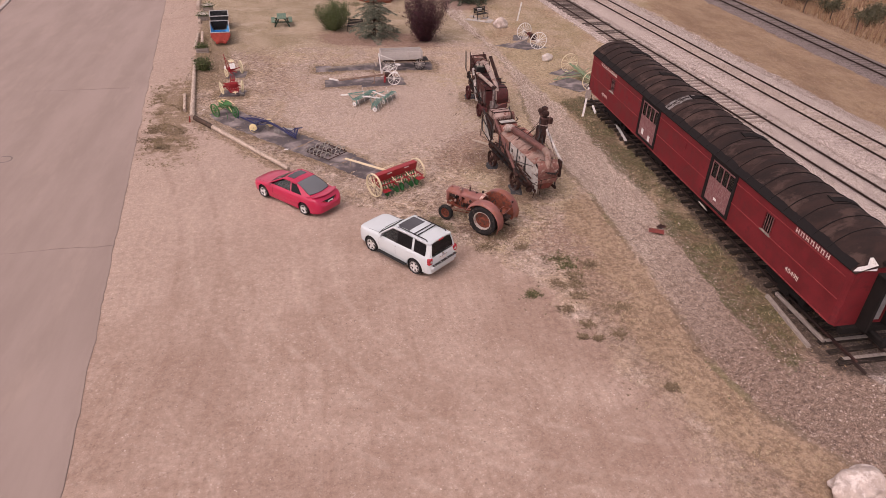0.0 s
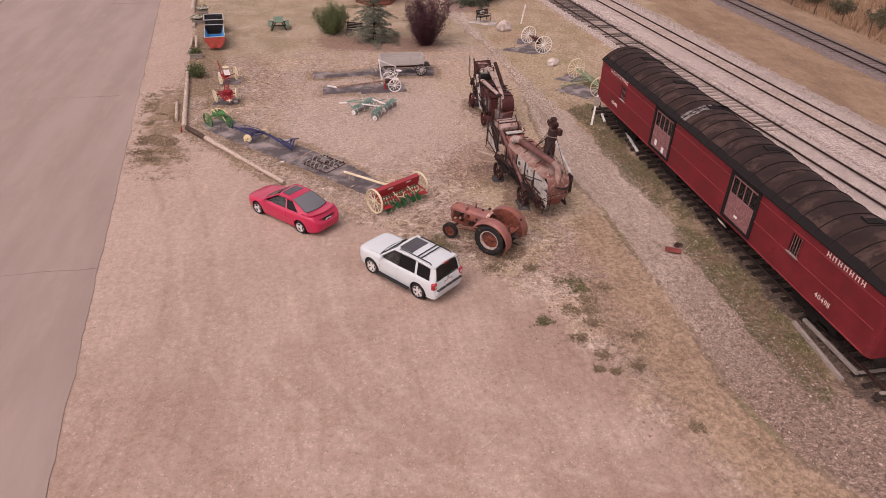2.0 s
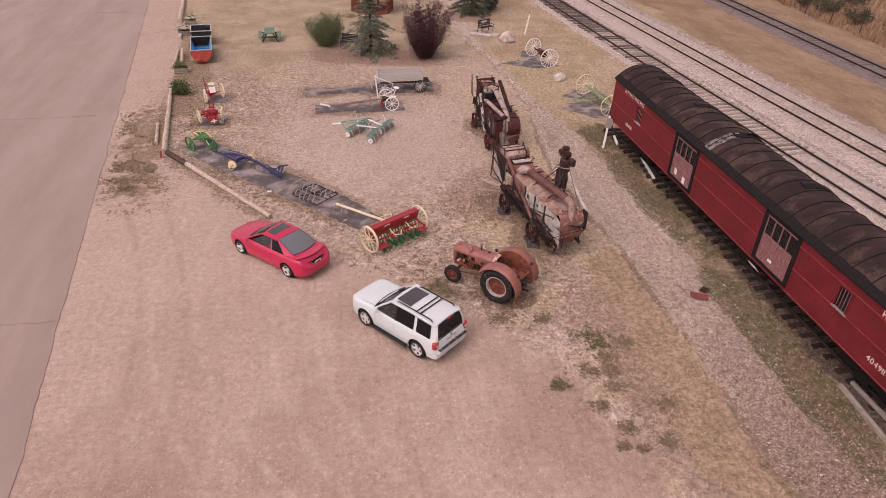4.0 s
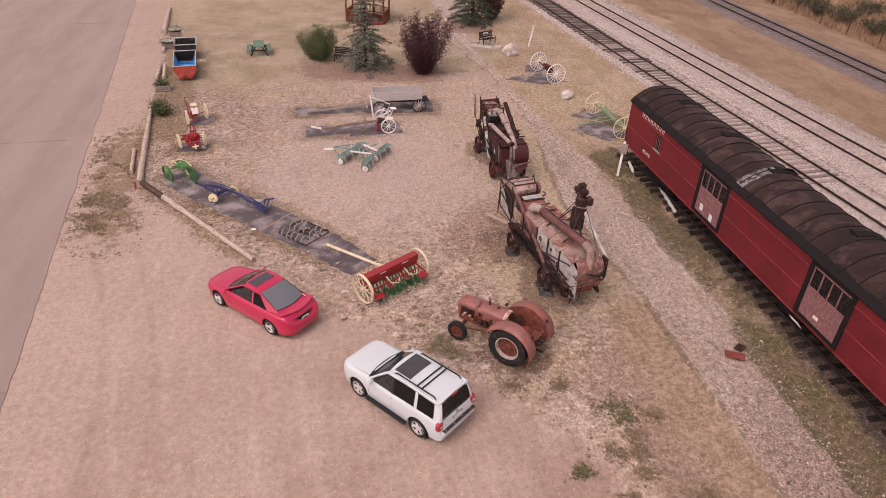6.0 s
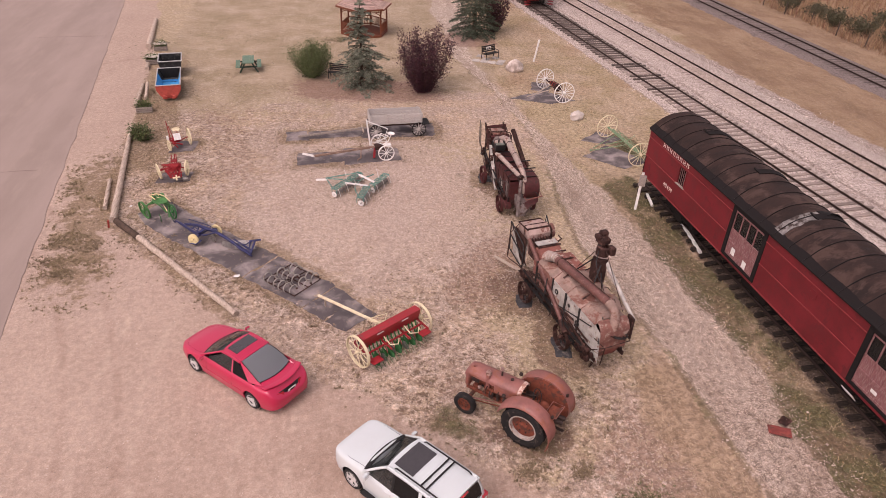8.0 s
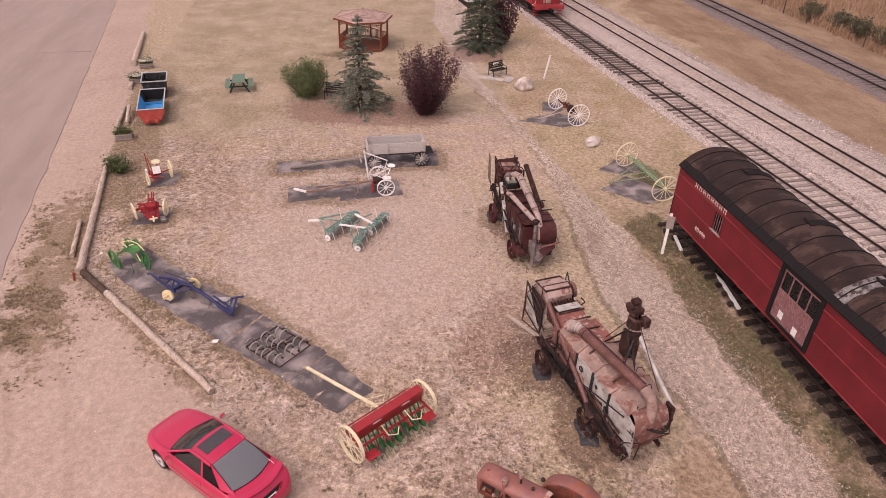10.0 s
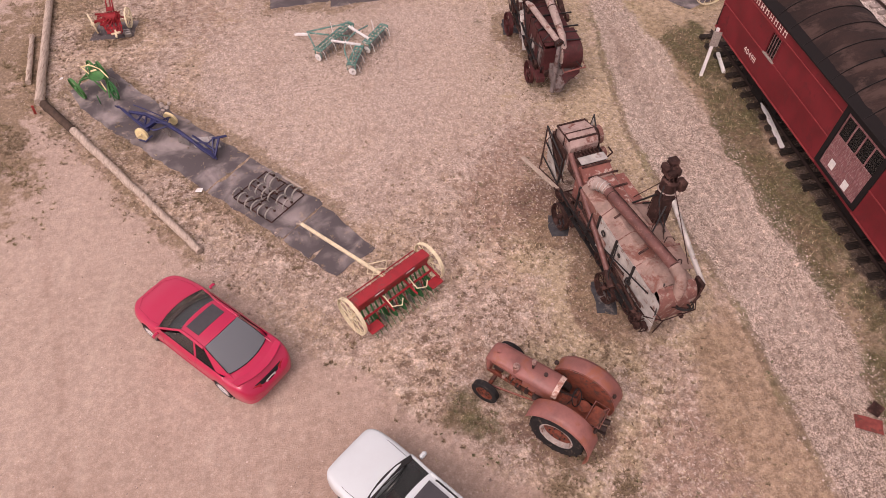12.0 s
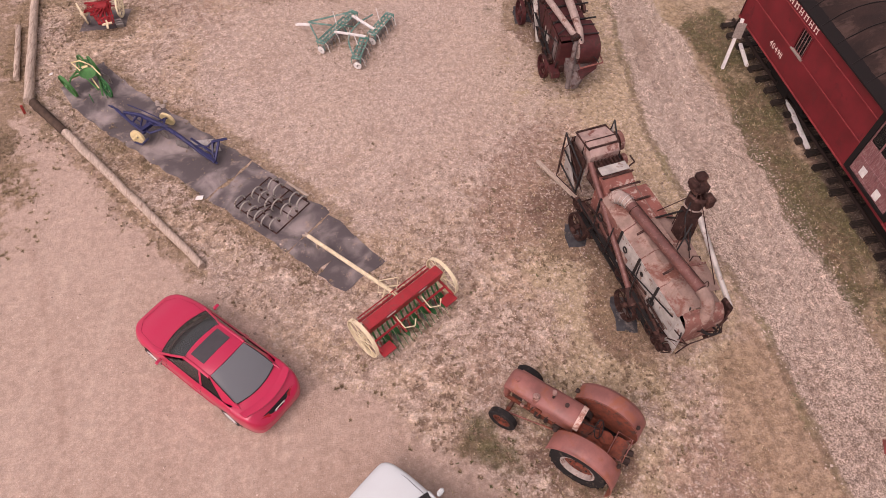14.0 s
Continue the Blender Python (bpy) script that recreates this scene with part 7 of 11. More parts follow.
# tall elevator with weigher head and pale spout
ev = part("elevator", Geo().skin([[(cx + x * 0.19, cy + y * 0.2, z) for x, y in ((-1, -1), (1, -1), (1, 1), (-1, 1))] for cx, cy, z in ((0.66, -0.55, 1.0), (0.72, -0.52, 2.3), (0.86, -0.36, 2.95))]), M_rust, th, "dark leaning grain elevator")
part("weigher_hopper", Geo().lathe([(0.08, -0.05), (0.2, 0.0), (0.24, 0.15), (0.25, 0.40), (0.2, 0.46), (0.18, 0.30), (0.001, 0.28)], (0.95, -0.26, 2.9), (0.14, 0.08, 1), 18), M_rust, ev, "rusty weigher hopper", 40)
part("hopper_band", Geo().ring((0.955, -0.255, 2.98), (0.14, 0.08, 1), 0.245, 0.02, 20, 4), M_palepipe, ev)
part("weigher_head", Geo().box((1.04, -0.08, 3.50), (0.44, 0.40, 0.26), 0.06).box((1.12, 0.06, 3.70), (0.30, 0.26, 0.18), 0.05).box((0.86, -0.02, 3.62), (0.18, 0.3, 0.2), 0.04), M_rust, ev)
for k in range(5):
    a = 2 * math.pi * k / 5
    part("head_rod", Geo().tube([(1.0 + 0.2 * math.cos(a), -0.2 + 0.2 * math.sin(a), 3.35), (1.06 + 0.12 * math.cos(a), -0.05 + 0.12 * math.sin(a), 3.78)], 0.014, 5), M_rust, ev)
part("spout_flap", Geo().box((1.24, -0.38, 3.2), (0.22, 0.30, 0.32), 0.03), M_rust, ev)
rods(th, "guy_rod", [[(0.98, -0.2, 3.4), (0.3, -0.9, 2.28)], [(0.98, -0.2, 3.4), (0.45, 0.3, 2.28)], [(0.98, -0.2, 3.5), (0.7, -2.3, 2.0)], [(0.62, -0.2, 2.25), (0.62, -0.2, 2.85), (0.85, -0.5, 2.85)], [(0.45, -1.3, 2.26), (0.7, -0.6, 2.7)]], 0.014, M_rust)
part("spout", Geo().tube([(1.02, -0.42, 2.92), (1.03, -0.62, 2.76), (0.90, -1.9, 2.28), (0.82, -2.75, 1.98)], [0.07, 0.075, 0.07, 0.07], 10), M_galv, th, "pale grey grain spout", 50)
# control wheel, hooks, tail ironwork
part("hand_wheel", Geo().ring((0.22, -2.25, 2.5), (0.3, -1, 0.4), 0.12, 0.012, 20, 5), M_rust, th)
part("hook", Geo().tube([(0.45, -1.35, 2.2), (0.47, -1.35, 2.42), (0.58, -1.42, 2.46), (0.64, -1.5, 2.36)], 0.014, 6), M_rust, th)
rods(th, "tail_iron", [[(-0.6, -2.7, 1.55), (-0.45, -3.12, 1.4), (0.5, -3.15, 1.5), (0.75, -2.75, 1.7)], [(-0.6, -2.65, 1.0), (-0.42, -3.12, 1.4)], [(0.6, -2.7, 1.0), (0.5, -3.15, 1.5)],
                       [(-0.42, -3.12, 1.4), (-0.35, -2.95, 0.5)], [(0.72, -2.9, 2.1), (0.3, -3.1, 1.5)], [(-0.2, -3.0, 1.75), (0.3, -3.1, 1.6), (0.7, -2.95, 1.8)], [(-0.62, -2.95, 0.75), (-0.55, -2.7, 0.25)], [(-0.5, -2.75, 0.75), (-0.55, -2.7, 0.25)]], 0.018, M_rust)
part("belt_coil", Geo().ring((0.15, -3.0, 1.62), (0.2, 0.4, 1), 0.2, 0.03, 20, 5).ring((0.2, -3.0, 1.68), (0.1, 0.3, 1), 0.23, 0.025, 20, 5), M_black, th, "coil of black belt")
part("draw_pole", Geo().beam((-0.80, 4.5, 0.30), (-0.66, 2.3, 0.92), 0.12, 0.08, 0.01), M_palewood, th, "grey timber draw pole")
part("draw_iron", Geo().tube([(-0.78, 2.4, 0.95), (-0.70, 1.2, 1.05), (-0.66, 0.2, 1.15)], 0.03, 6), M_rust, th)

# flank ironwork: struts, bearings, belts, levers and chains on both sides
for s in (-1, 1):
    for k in range(12):
        y = -2.7 + k * 0.42
        part("strut", Geo().beam((s * (BX + 0.02), y, 0.66), (s * (BX + 0.05), y + (0.22 if k % 3 == 0 else 0.0), 1.06 + 0.1 * (k % 2)), 0.05, 0.03), M_black, th)
        if k % 2:
            part("bearing", Geo().box((s * (BX + 0.08), y + 0.1, 0.86 + 0.07 * (k % 3)), (0.12, 0.14, 0.10), 0.02).cyl((s * (BX + 0.02), y + 0.1, 0.92), (s * (BX + 0.22), y + 0.1, 0.92), 0.03, None, 8), M_rust, th)
    part("skirt_board", Geo().beam((s * (BX + 0.01), -2.6, 0.98), (s * (BX + 0.01), 1.9, 1.04), 0.05, 0.09, 0.01), M_rust, th)
    part("shaker_arm", Geo().beam((s * (BX + 0.12), 0.9, 0.78), (s * (BX + 0.14), -1.9, 0.90), 0.04, 0.07), M_rust, th)
for (ya, za), (yb, zb), r in (((2.05, 1.05), (-0.55, 1.0), 0.17), ((-0.55, 1.0), (-2.2, 0.82), 0.16), ((1.85, 1.08), (-2.45, 0.88), 0.12)):
    for e in (-1, 1):
        part("drive_belt", Geo().beam((-BX - 0.17, ya, za + e * r), (-BX - 0.17, yb, zb + e * r), 0.09, 0.012), M_black, th, "worn flat drive belt")
rods(th, "side_rod", [[(-BX - 0.04, -2.5, 1.9), (-BX - 0.05, 0.1, 1.12)], [(-BX - 0.05, -0.9, 2.0), (-BX - 0.30, -1.2, 1.2), (-BX - 0.25, -1.4, 0.7)], [(-BX - 0.1, 0.4, 1.9), (-BX - 0.3, 0.2, 1.0)], [(-BX - 0.06, 1.3, 2.0), (-BX - 0.2, 1.0, 0.7)], [(-0.3, -2.55, 2.25), (-0.6, -2.95, 1.5)], [(0.3, -2.5, 2.3), (0.62, -2.95, 1.55)]], 0.02, M_black)
part("hatch", Geo().box((-BX - 0.025, -0.28, 1.30), (0.02, 0.34, 0.36), 0.006), M_topsheet, th, "small rusty side hatch")
part("hatch", Geo().box((-BX - 0.025, -1.26, 1.25), (0.02, 0.5, 0.26), 0.006), M_topsheet, th, "small rusty side hatch")
part("grease_pot", Geo().cyl((-BX - 0.1, -0.2, 1.06), (-BX - 0.1, -0.2, 1.22), 0.06, None, 12), M_galv, th)
for k, (y, z) in enumerate(((-2.85, 0.95), (-2.7, 0.72), (-2.45, 0.62), (-1.75, 0.68), (0.55, 0.80), (1.1, 0.72))):
    pulley(th, (-BX - 0.10 - 0.05 * (k % 2), y, z), 0.10 + 0.02 * (k % 3), 0.10)
# dark open sides of the feeder head, its levers and the stepped deck
for s in (-1, 1):
    rods(th, "cheek_frame", [[(s * 0.64, 2.45, 1.0), (s * 0.72, 3.45, 1.35), (s * 0.78, 3.4, 2.62), (s * 0.62, 2.5, 2.0), (s * 0.64, 2.45, 1.0)], [(s * 0.63, 2.47, 1.5), (s * 0.76, 3.42, 2.05)]], 0.028, M_black)
    part("cheek_sheet", Geo().sheet([(s * 0.55, 2.5, 1.1), (s * 0.60, 3.3, 1.5), (s * 0.62, 3.3, 2.45), (s * 0.55, 2.5, 2.3)], 0.02), M_rust, th, "dark rusted feeder cheek")
    part("hood_edge", Geo().beam((s * 0.47, 2.58, 2.63), (s * 0.47, 3.36, 2.57), 0.04, 0.04), M_rust, th)
part("hood_ridge", Geo().beam((-0.47, 2.62, 2.65), (0.47, 2.62, 2.65), 0.05, 0.04), M_rust, th)
part("hood_front_edge", Geo().beam((-0.48, 3.37, 2.56), (0.48, 3.37, 2.56), 0.05, 0.05), M_rust, th)
part("cutter_gap", Geo().box((0, 2.28, 2.20), (0.86, 0.34, 0.04)), M_black, th)
for y, z in ((1.34, 2.30), (0.80, 2.31), (1.75, 2.33)):
    part("deck_batten", Geo().box((0.05, y, z), (0.96, 0.06, 0.05), 0.01), M_rust, th)
part("deck_side", Geo().box((0.52, 0.72, 2.22), (0.36, 1.1, 0.03), 0.005), M_reddeck, th, "red deck extension")
part("crank_post", Geo().tube([(0.42, 1.9, 2.3), (0.66, 1.95, 2.42), (0.66, 2.2, 2.42)], 0.025, 6), M_rust, th)
for i, (y0, y1) in enumerate(((-2.3, -1.5), (-1.5, -0.72), (-0.72, 0.1))):
    part("wide_deck_sheet", Geo().sheet([(0.28, y0 + 0.01, 2.22), (0.28, y1 - 0.01, 2.25), (0.86, y1 - 0.01, 2.12), (0.80, y0 + 0.01, 2.08)], 0.02), M_topsheet, th, "beige rusty deck sheet")
    part("deck_lip", Geo().beam((0.28, y1, 2.27), (0.86, y1, 2.14), 0.05, 0.035), M_thred, th)
for k in range(16):
    y = -2.55 + k * 0.30
    part("link", Geo().beam((-BX - 0.06 - 0.05 * (k % 3), y, 0.62 + 0.05 * (k % 4)), (-BX - 0.10, y + 0.24 * (1 if k % 2 else -1), 1.16 + 0.10 * (k % 3)), 0.035, 0.03), M_black if k % 2 else M_rust, th)
for y0, y1, z0, z1 in ((-2.5, -1.6, 1.24, 1.30), (-1.5, -0.3, 1.42, 1.18), (-0.2, 0.9, 1.20, 1.46), (0.4, 1.8, 1.62, 1.30)):
    part("guard_strip", Geo().beam((-BX - 0.05, y0, z0), (-BX - 0.05, y1, z1), 0.03, 0.08, 0.006), M_rust, th)
for y, z, r in ((-1.75, 1.45, 0.10), (0.35, 1.35, 0.13), (1.05, 1.55, 0.11), (-0.25, 1.75, 0.08)):
    part("gear", Geo().ring((-BX - 0.07, y, z), (1, 0, 0), r, 0.022, 18, 5), M_black, th)
for c, R in (((0.80, 3.03, 2.15), 0.29), ((0.78, 2.55, 1.85), 0.17)):
    part("feeder_pulley", Geo().lathe([(0.001, -0.03), (R * 0.5, -0.05), (R * 0.9, -0.06), (R, -0.07), (R, 0.07), (R * 0.9, 0.06), (R * 0.5, 0.05), (0.001, 0.04)], c, (1, 0, 0), 26), M_thred, th, "dull pinkish feeder pulley", 40)
part("feeder_shaft", Geo().cyl((0.4, 3.03, 2.15), (0.92, 3.03, 2.15), 0.03, None, 8), M_rust, th)
# legs carrying the elevator
for (a, b, c_), (d_, e, f) in (((0.62, -0.75, 2.95), (0.28, -0.98, 2.27)), ((0.62, -0.30, 2.95), (0.26, 0.12, 2.27)), ((0.70, -0.75, 2.6), (0.62, -1.1, 2.06)), ((0.7, -0.3, 2.6), (0.62, 0.2, 2.06))):
    part("elevator_leg", Geo().beam((a, b, c_), (d_, e, f), 0.04, 0.04), M_black, th)
part("chain_loop", Geo().tube([(0.9, -0.15, 3.5), (0.62, -0.45, 2.9), (0.55, -0.8, 2.5), (0.6, -1.1, 2.3)], 0.022, 5), M_black, th, "hanging drive chain")

# far machine: maroon, with a bent pale pipe
tf = thing("threshing_machine", "dark maroon threshing machine with pale bent pipe", "threshing machine", pose(9.95, 41.75, 0.0, 0, 0, 2.5), group="threshing machines")
for s in (-1, 1):
    part("side_sheet", Geo().sheet([(s * 0.58, -1.9, 0.75), (s * 0.58, 1.6, 0.95), (s * 0.58, 1.6, 2.0), (s * 0.58, -1.9, 1.85)], 0.02), M_maroon, tf)
    for k in range(5):
        part("side_rib", Geo().box((s * 0.60, -1.7 + k * 0.8, 1.4), (0.04, 0.04, 1.0)), M_rust, tf)
    part("frame_rail", Geo().beam((s * 0.5, -2.0, 0.66), (s * 0.5, 2.6, 0.66), 0.08, 0.14, 0.01), M_rust, tf)
part("top_deck", Geo().box((0, -0.4, 1.95), (1.16, 3.0, 0.03)), M_maroon, tf)
for k in range(4):
    part("top_batten", Geo().box((0, -1.7 + k * 0.8, 1.98), (1.2, 0.04, 0.03)), M_rust, tf)
part("belly", Geo().box((0, -0.2, 0.8), (1.0, 3.6, 0.3), 0.04), M_rust, tf)
# rounded tail drum
rows = [[(x, -1.9 - 0.42 * math.sin(a), 1.5 + 0.5 * math.cos(a)) for x in np.linspace(0.0, 0.72, 5)] for a in np.linspace(-0.3, 2.4, 10)]
part("tail_drum", Geo().surf(rows, 0.02), M_maroon, tf, "rounded maroon tail drum", 50)
part("tail_chute", Geo().skin([[(x * w + 0.18 - 0.35 * (-1.9 - y) , y, z + zz) for x, zz in ((-1, 0), (1, 0), (1, hgt), (-1, hgt))] for y, z, w, hgt in ((-1.9, 0.75, 0.52, 0.55), (-2.25, 0.60, 0.34, 0.34), (-2.6, 0.42, 0.10, 0.18))]), M_dullgalv, tf, "pale galvanised tail chute", 40)
part("tail_end", Geo().sheet([(-0.58, -1.93, 0.8), (0.05, -1.95, 0.8), (0.05, -1.95, 1.9), (-0.58, -1.93, 1.86)], 0.02), M_maroon, tf, "maroon tail end sheet")
part("tail_bar", Geo().tube([(0.05, -2.1, 1.25), (0.08, -2.42, 1.15), (0.82, -2.46, 1.32), (0.84, -2.0, 1.35)], 0.03, 6), M_reddeck, tf)
for y, R in ((-1.28, 0.42), (1.75, 0.46)):
    part("axle", Geo().beam((-0.8, y, R), (0.8, y, R), 0.09, 0.10), M_rust, tf)
    for s in (-1, 1):
        iron_wheel(tf, (s * 0.80, y, R), R, 0.15, 10, M_maroon)
part("foot_box", Geo().box((-0.66, -1.95, 0.72), (0.3, 0.5, 0.22), 0.02), M_maroon, tf, "maroon step box")
# front feeder
part("feeder_box", Geo().box((0, 2.35, 2.0), (0.95, 0.9, 0.9), 0.03), M_maroon, tf, "dark front feeder housing")
part("feeder_top", Geo().box((0, 2.3, 2.5), (0.7, 0.5, 0.10), 0.02), M_thred, tf)
part("front_board", Geo().sheet([(-0.5, 2.85, 2.1), (0.55, 2.85, 2.1), (0.62, 3.05, 2.62), (-0.45, 3.05, 2.55)], 0.03), M_maroon, tf, "raised front board")
part("front_wing", Geo().sheet([(-0.82, 2.95, 2.95), (-0.86, 2.55, 2.85), (-0.86, 2.4, 1.75), (-0.82, 2.85, 1.8)], 0.04), surface("weathered_board", (0.20, 0.165, 0.13), 0.9, 0, 0.35, 5, worn=(0.09, 0.045, 0.035), worn_amt=0.6, worn_scale=4), tf, "grey weathered side board")
part("dust_hood", Geo().lathe([(0.001, 0.30), (0.14, 0.28), (0.19, 0.17), (0.20, 0.0)], (-0.28, 1.55, 2.30), (0, -0.3, 1), 18), M_dullgalv, tf, "dull metal dust hood", 50)
part("hood_base", Geo().box((-0.22, 1.45, 2.18), (0.60, 0.55, 0.35), 0.03), M_black, tf)
for k in range(5):
    a = 2 * math.pi * k / 5
    part("gear_iron", Geo().ring((0.25 + 0.2 * math.cos(a), 2.0 + 0.2 * math.sin(a), 2.5), (math.cos(a), 1, 0.3), 0.11, 0.02, 16, 4), M_rust, tf)
# pale pipe: from the front down the roof, then bent back over the side
part("blower_pipe", Geo().tube([(-0.20, 1.62, 2.40), (-0.02, 1.36, 2.60), (0.07, 1.05, 2.64), (-0.02, -1.45, 2.40)], [0.12, 0.14, 0.15, 0.13], 18), M_palepipe, tf, "pale faded pipe", 50)
part("lower_pipe", Geo().tube([(-0.62, 0.45, 2.20), (-0.56, 0.18, 2.24), (-0.16, -1.90, 2.12), (-0.12, -2.02, 2.08)], [0.07, 0.11, 0.10, 0.11], 16), M_palepipe, tf, "second pale pipe", 50)
part("pipe_cap", Geo().lathe([(0.001, 0.05), (0.15, 0.04), (0.17, -0.04), (0.12, -0.2)], (-0.12, -2.0, 2.06), (0.15, -1, -0.1), 16), M_rust, tf, "rusty pipe collar", 40)
for k in range(8):
    a = 2 * math.pi * k / 8
    part("collar_bolt", Geo().cyl((-0.12 + 0.15 * math.cos(a), -2.03, 2.06 + 0.15 * math.sin(a)), (-0.12 + 0.15 * math.cos(a), -2.10, 2.05 + 0.15 * math.sin(a)), 0.022, None, 6), M_black, tf)
part("down_pipe", Geo().tube([(-0.02, -1.45, 2.38), (0.02, -1.78, 2.25), (0.05, -2.0, 1.95), (0.08, -2.1, 1.35)], 0.12, 14), M_palepipe, tf, "", 50)
part("side_pipe", Geo().tube([(-0.14, -2.05, 2.0), (-0.20, -2.26, 1.2), (-0.26, -2.45, 0.35)], [0.075, 0.085, 0.09], 10), M_dullgalv, tf, "", 50)
part("elevator_leg", Geo().beam((-0.66, 1.35, 2.25), (-0.70, -0.2, 0.6), 0.14, 0.10, 0.01), M_galv, tf)
part("ladder_chute", Geo().beam((0.55, 1.75, 2.85), (0.80, 0.2, 1.65), 0.2, 0.12, 0.01), M_rust, tf, "dark slanting elevator box")
for z, y in ((1.6, 2.2), (1.35, 1.4), (1.1, -0.4), (0.95, -1.5), (1.75, 0.9)):
    pulley(tf, (-0.72, y, z), 0.16, 0.11, M_rust)
    part("shaft", Geo().cyl((-0.8, y, z), (0.2, y, z), 0.02, None, 6), M_rust, tf)
for k in range(3):
    part("white_tally_bar", Geo().box((-0.60, -0.9 + 0.24 * k, 1.25), (0.02, 0.05, 0.4)), M_oldwood, tf)
rods(tf, "brace", [[(-0.6, 2.5, 2.9), (-0.75, 1.6, 1.0)], [(-0.78, 2.7, 1.8), (-0.7, 2.1, 0.9)], [(0.8, -0.5, 1.95), (0.2, -0.5, 1.98)]], 0.02, M_rust)
# far machine: flank and roof clutter
for s in (-1, 1):
    for k in range(10):
        y = -1.85 + k * 0.46
        part("strut", Geo().beam((s * 0.61, y, 0.62), (s * 0.62, y + 0.12 * (k % 3 - 1), 1.1 + 0.3 * (k % 2)), 0.05, 0.03), M_black, tf)
    part("shaker_arm", Geo().beam((s * 0.70, 1.5, 0.85), (s * 0.70, -1.6, 0.78), 0.04, 0.08), M_rust, tf)
for (ya, za), (yb, zb), r in (((2.2, 1.6), (1.4, 1.35), 0.15), ((1.4, 1.35), (-1.5, 0.95), 0.15)):
    for e in (-1, 1):
        part("drive_belt", Geo().beam((-0.73, ya, za + e * r), (-0.73, yb, zb + e * r), 0.08, 0.012), M_black, tf, "worn flat drive belt")
for k, (y, z) in enumerate(((1.9, 1.2), (0.5, 1.1), (0.1, 0.85), (-0.9, 0.8), (2.6, 1.3))):
    pulley(tf, (-0.68 - 0.04 * (k % 2), y, z), 0.11 + 0.025 * (k % 3), 0.1)
part("feeder_lid", Geo().box((-0.12, 2.35, 2.60), (0.70, 0.52, 0.03), 0.006), M_topsheet, tf, "worn pinkish feeder lid")
for y in (2.12, 2.62):
    part("lid_batten", Geo().box((-0.12, y, 2.63), (0.78, 0.05, 0.04), 0.008), M_rust, tf)
for x in (-0.45, 0.4):
    part("lid_gear", Geo().ring((x, 2.3, 2.55), (1, 0, 0), 0.16, 0.03, 18, 5), M_rust, tf)
    part("front_post", Geo().beam((x, 2.85, 2.0), (x * 1.1, 3.02, 2.75), 0.06, 0.05), M_rust, tf)
M_greenlid = surface("grey_green_lid", (0.17, 0.18, 0.15), 0.7, 0.2, 0.3, 8, worn=(0.08, 0.06, 0.05), worn_amt=0.4, worn_scale=9)
part("valve_box", Geo().box((-0.35, 0.85, 2.36), (0.46, 0.34, 0.30), 0.03), M_black, tf, "black box below the dust hood")
part("valve_lid", Geo().box((-0.35, 0.83, 2.53), (0.42, 0.26, 0.03), 0.008), M_greenlid, tf)
for x in (-0.14, 0.12):
    part("small_cap", Geo().lathe([(0.001, 0.14), (0.07, 0.12), (0.08, 0)], (x - 0.3, 1.25, 2.40), (0, -0.4, 1), 12), M_palepipe, tf, "pale metal cap", 50)
    part("cap_elbow", Geo().tube([(x - 0.3, 1.2, 2.42), (x - 0.32, 1.0, 2.62), (x - 0.34, 0.9, 2.50)], 0.05, 8), M_palepipe, tf, "", 50)
part("pipe_band", Geo().ring((0.05, 0.6, 2.60), (0.03, -1, -0.09), 0.155, 0.016, 20, 5).ring((0.0, -0.45, 2.49), (0.08, -1, -0.14), 0.15, 0.016, 20, 5), M_rust, tf)
for y in (-0.2, -1.0):
    part("deck_bar", Geo().beam((-0.6, y, 2.0), (0.9, y, 2.06), 0.04, 0.04), M_black, tf)
part("side_sheet_patch", Geo().sheet([(-0.605, -1.75, 0.95), (-0.605, -1.35, 0.97), (-0.605, -1.35, 1.75), (-0.605, -1.75, 1.72)], 0.01), M_dullgalv, tf, "pale dented metal patch")
part("side_sheet_patch", Geo().sheet([(-0.605, -0.85, 0.95), (-0.605, -0.62, 0.97), (-0.605, -0.62, 1.35), (-0.605, -0.85, 1.3)], 0.01), M_galv, tf, "pale dented metal patch")
part("drum_deck", Geo().sheet([(0.10, -1.05, 2.02), (0.72, -1.05, 2.0), (0.74, -1.80, 2.0), (0.12, -1.85, 2.02)], 0.02), M_maroon, tf, "maroon sheet over the drum")
for y in (-1.3, -1.78):
    part("drum_strap", Geo().beam((0.1, y, 2.04), (0.76, y, 2.02), 0.05, 0.02), M_black, tf)
part("end_flap", Geo().sheet([(0.05, -2.3, 0.95), (0.72, -2.2, 1.25), (0.7, -2.35, 1.0), (0.15, -2.5, 0.7)], 0.02), M_maroon, tf, "maroon folded end flap")
rods(tf, "side_rod", [[(-0.64, -1.8, 1.8), (-0.66, 0.2, 1.0)], [(-0.66, 0.6, 1.95), (-0.72, -0.6, 0.8)], [(-0.6, 1.6, 2.0), (-0.8, 2.6, 1.2)], [(0.3, -2.2, 1.7), (0.7, -2.42, 1.3)]], 0.02, M_black)
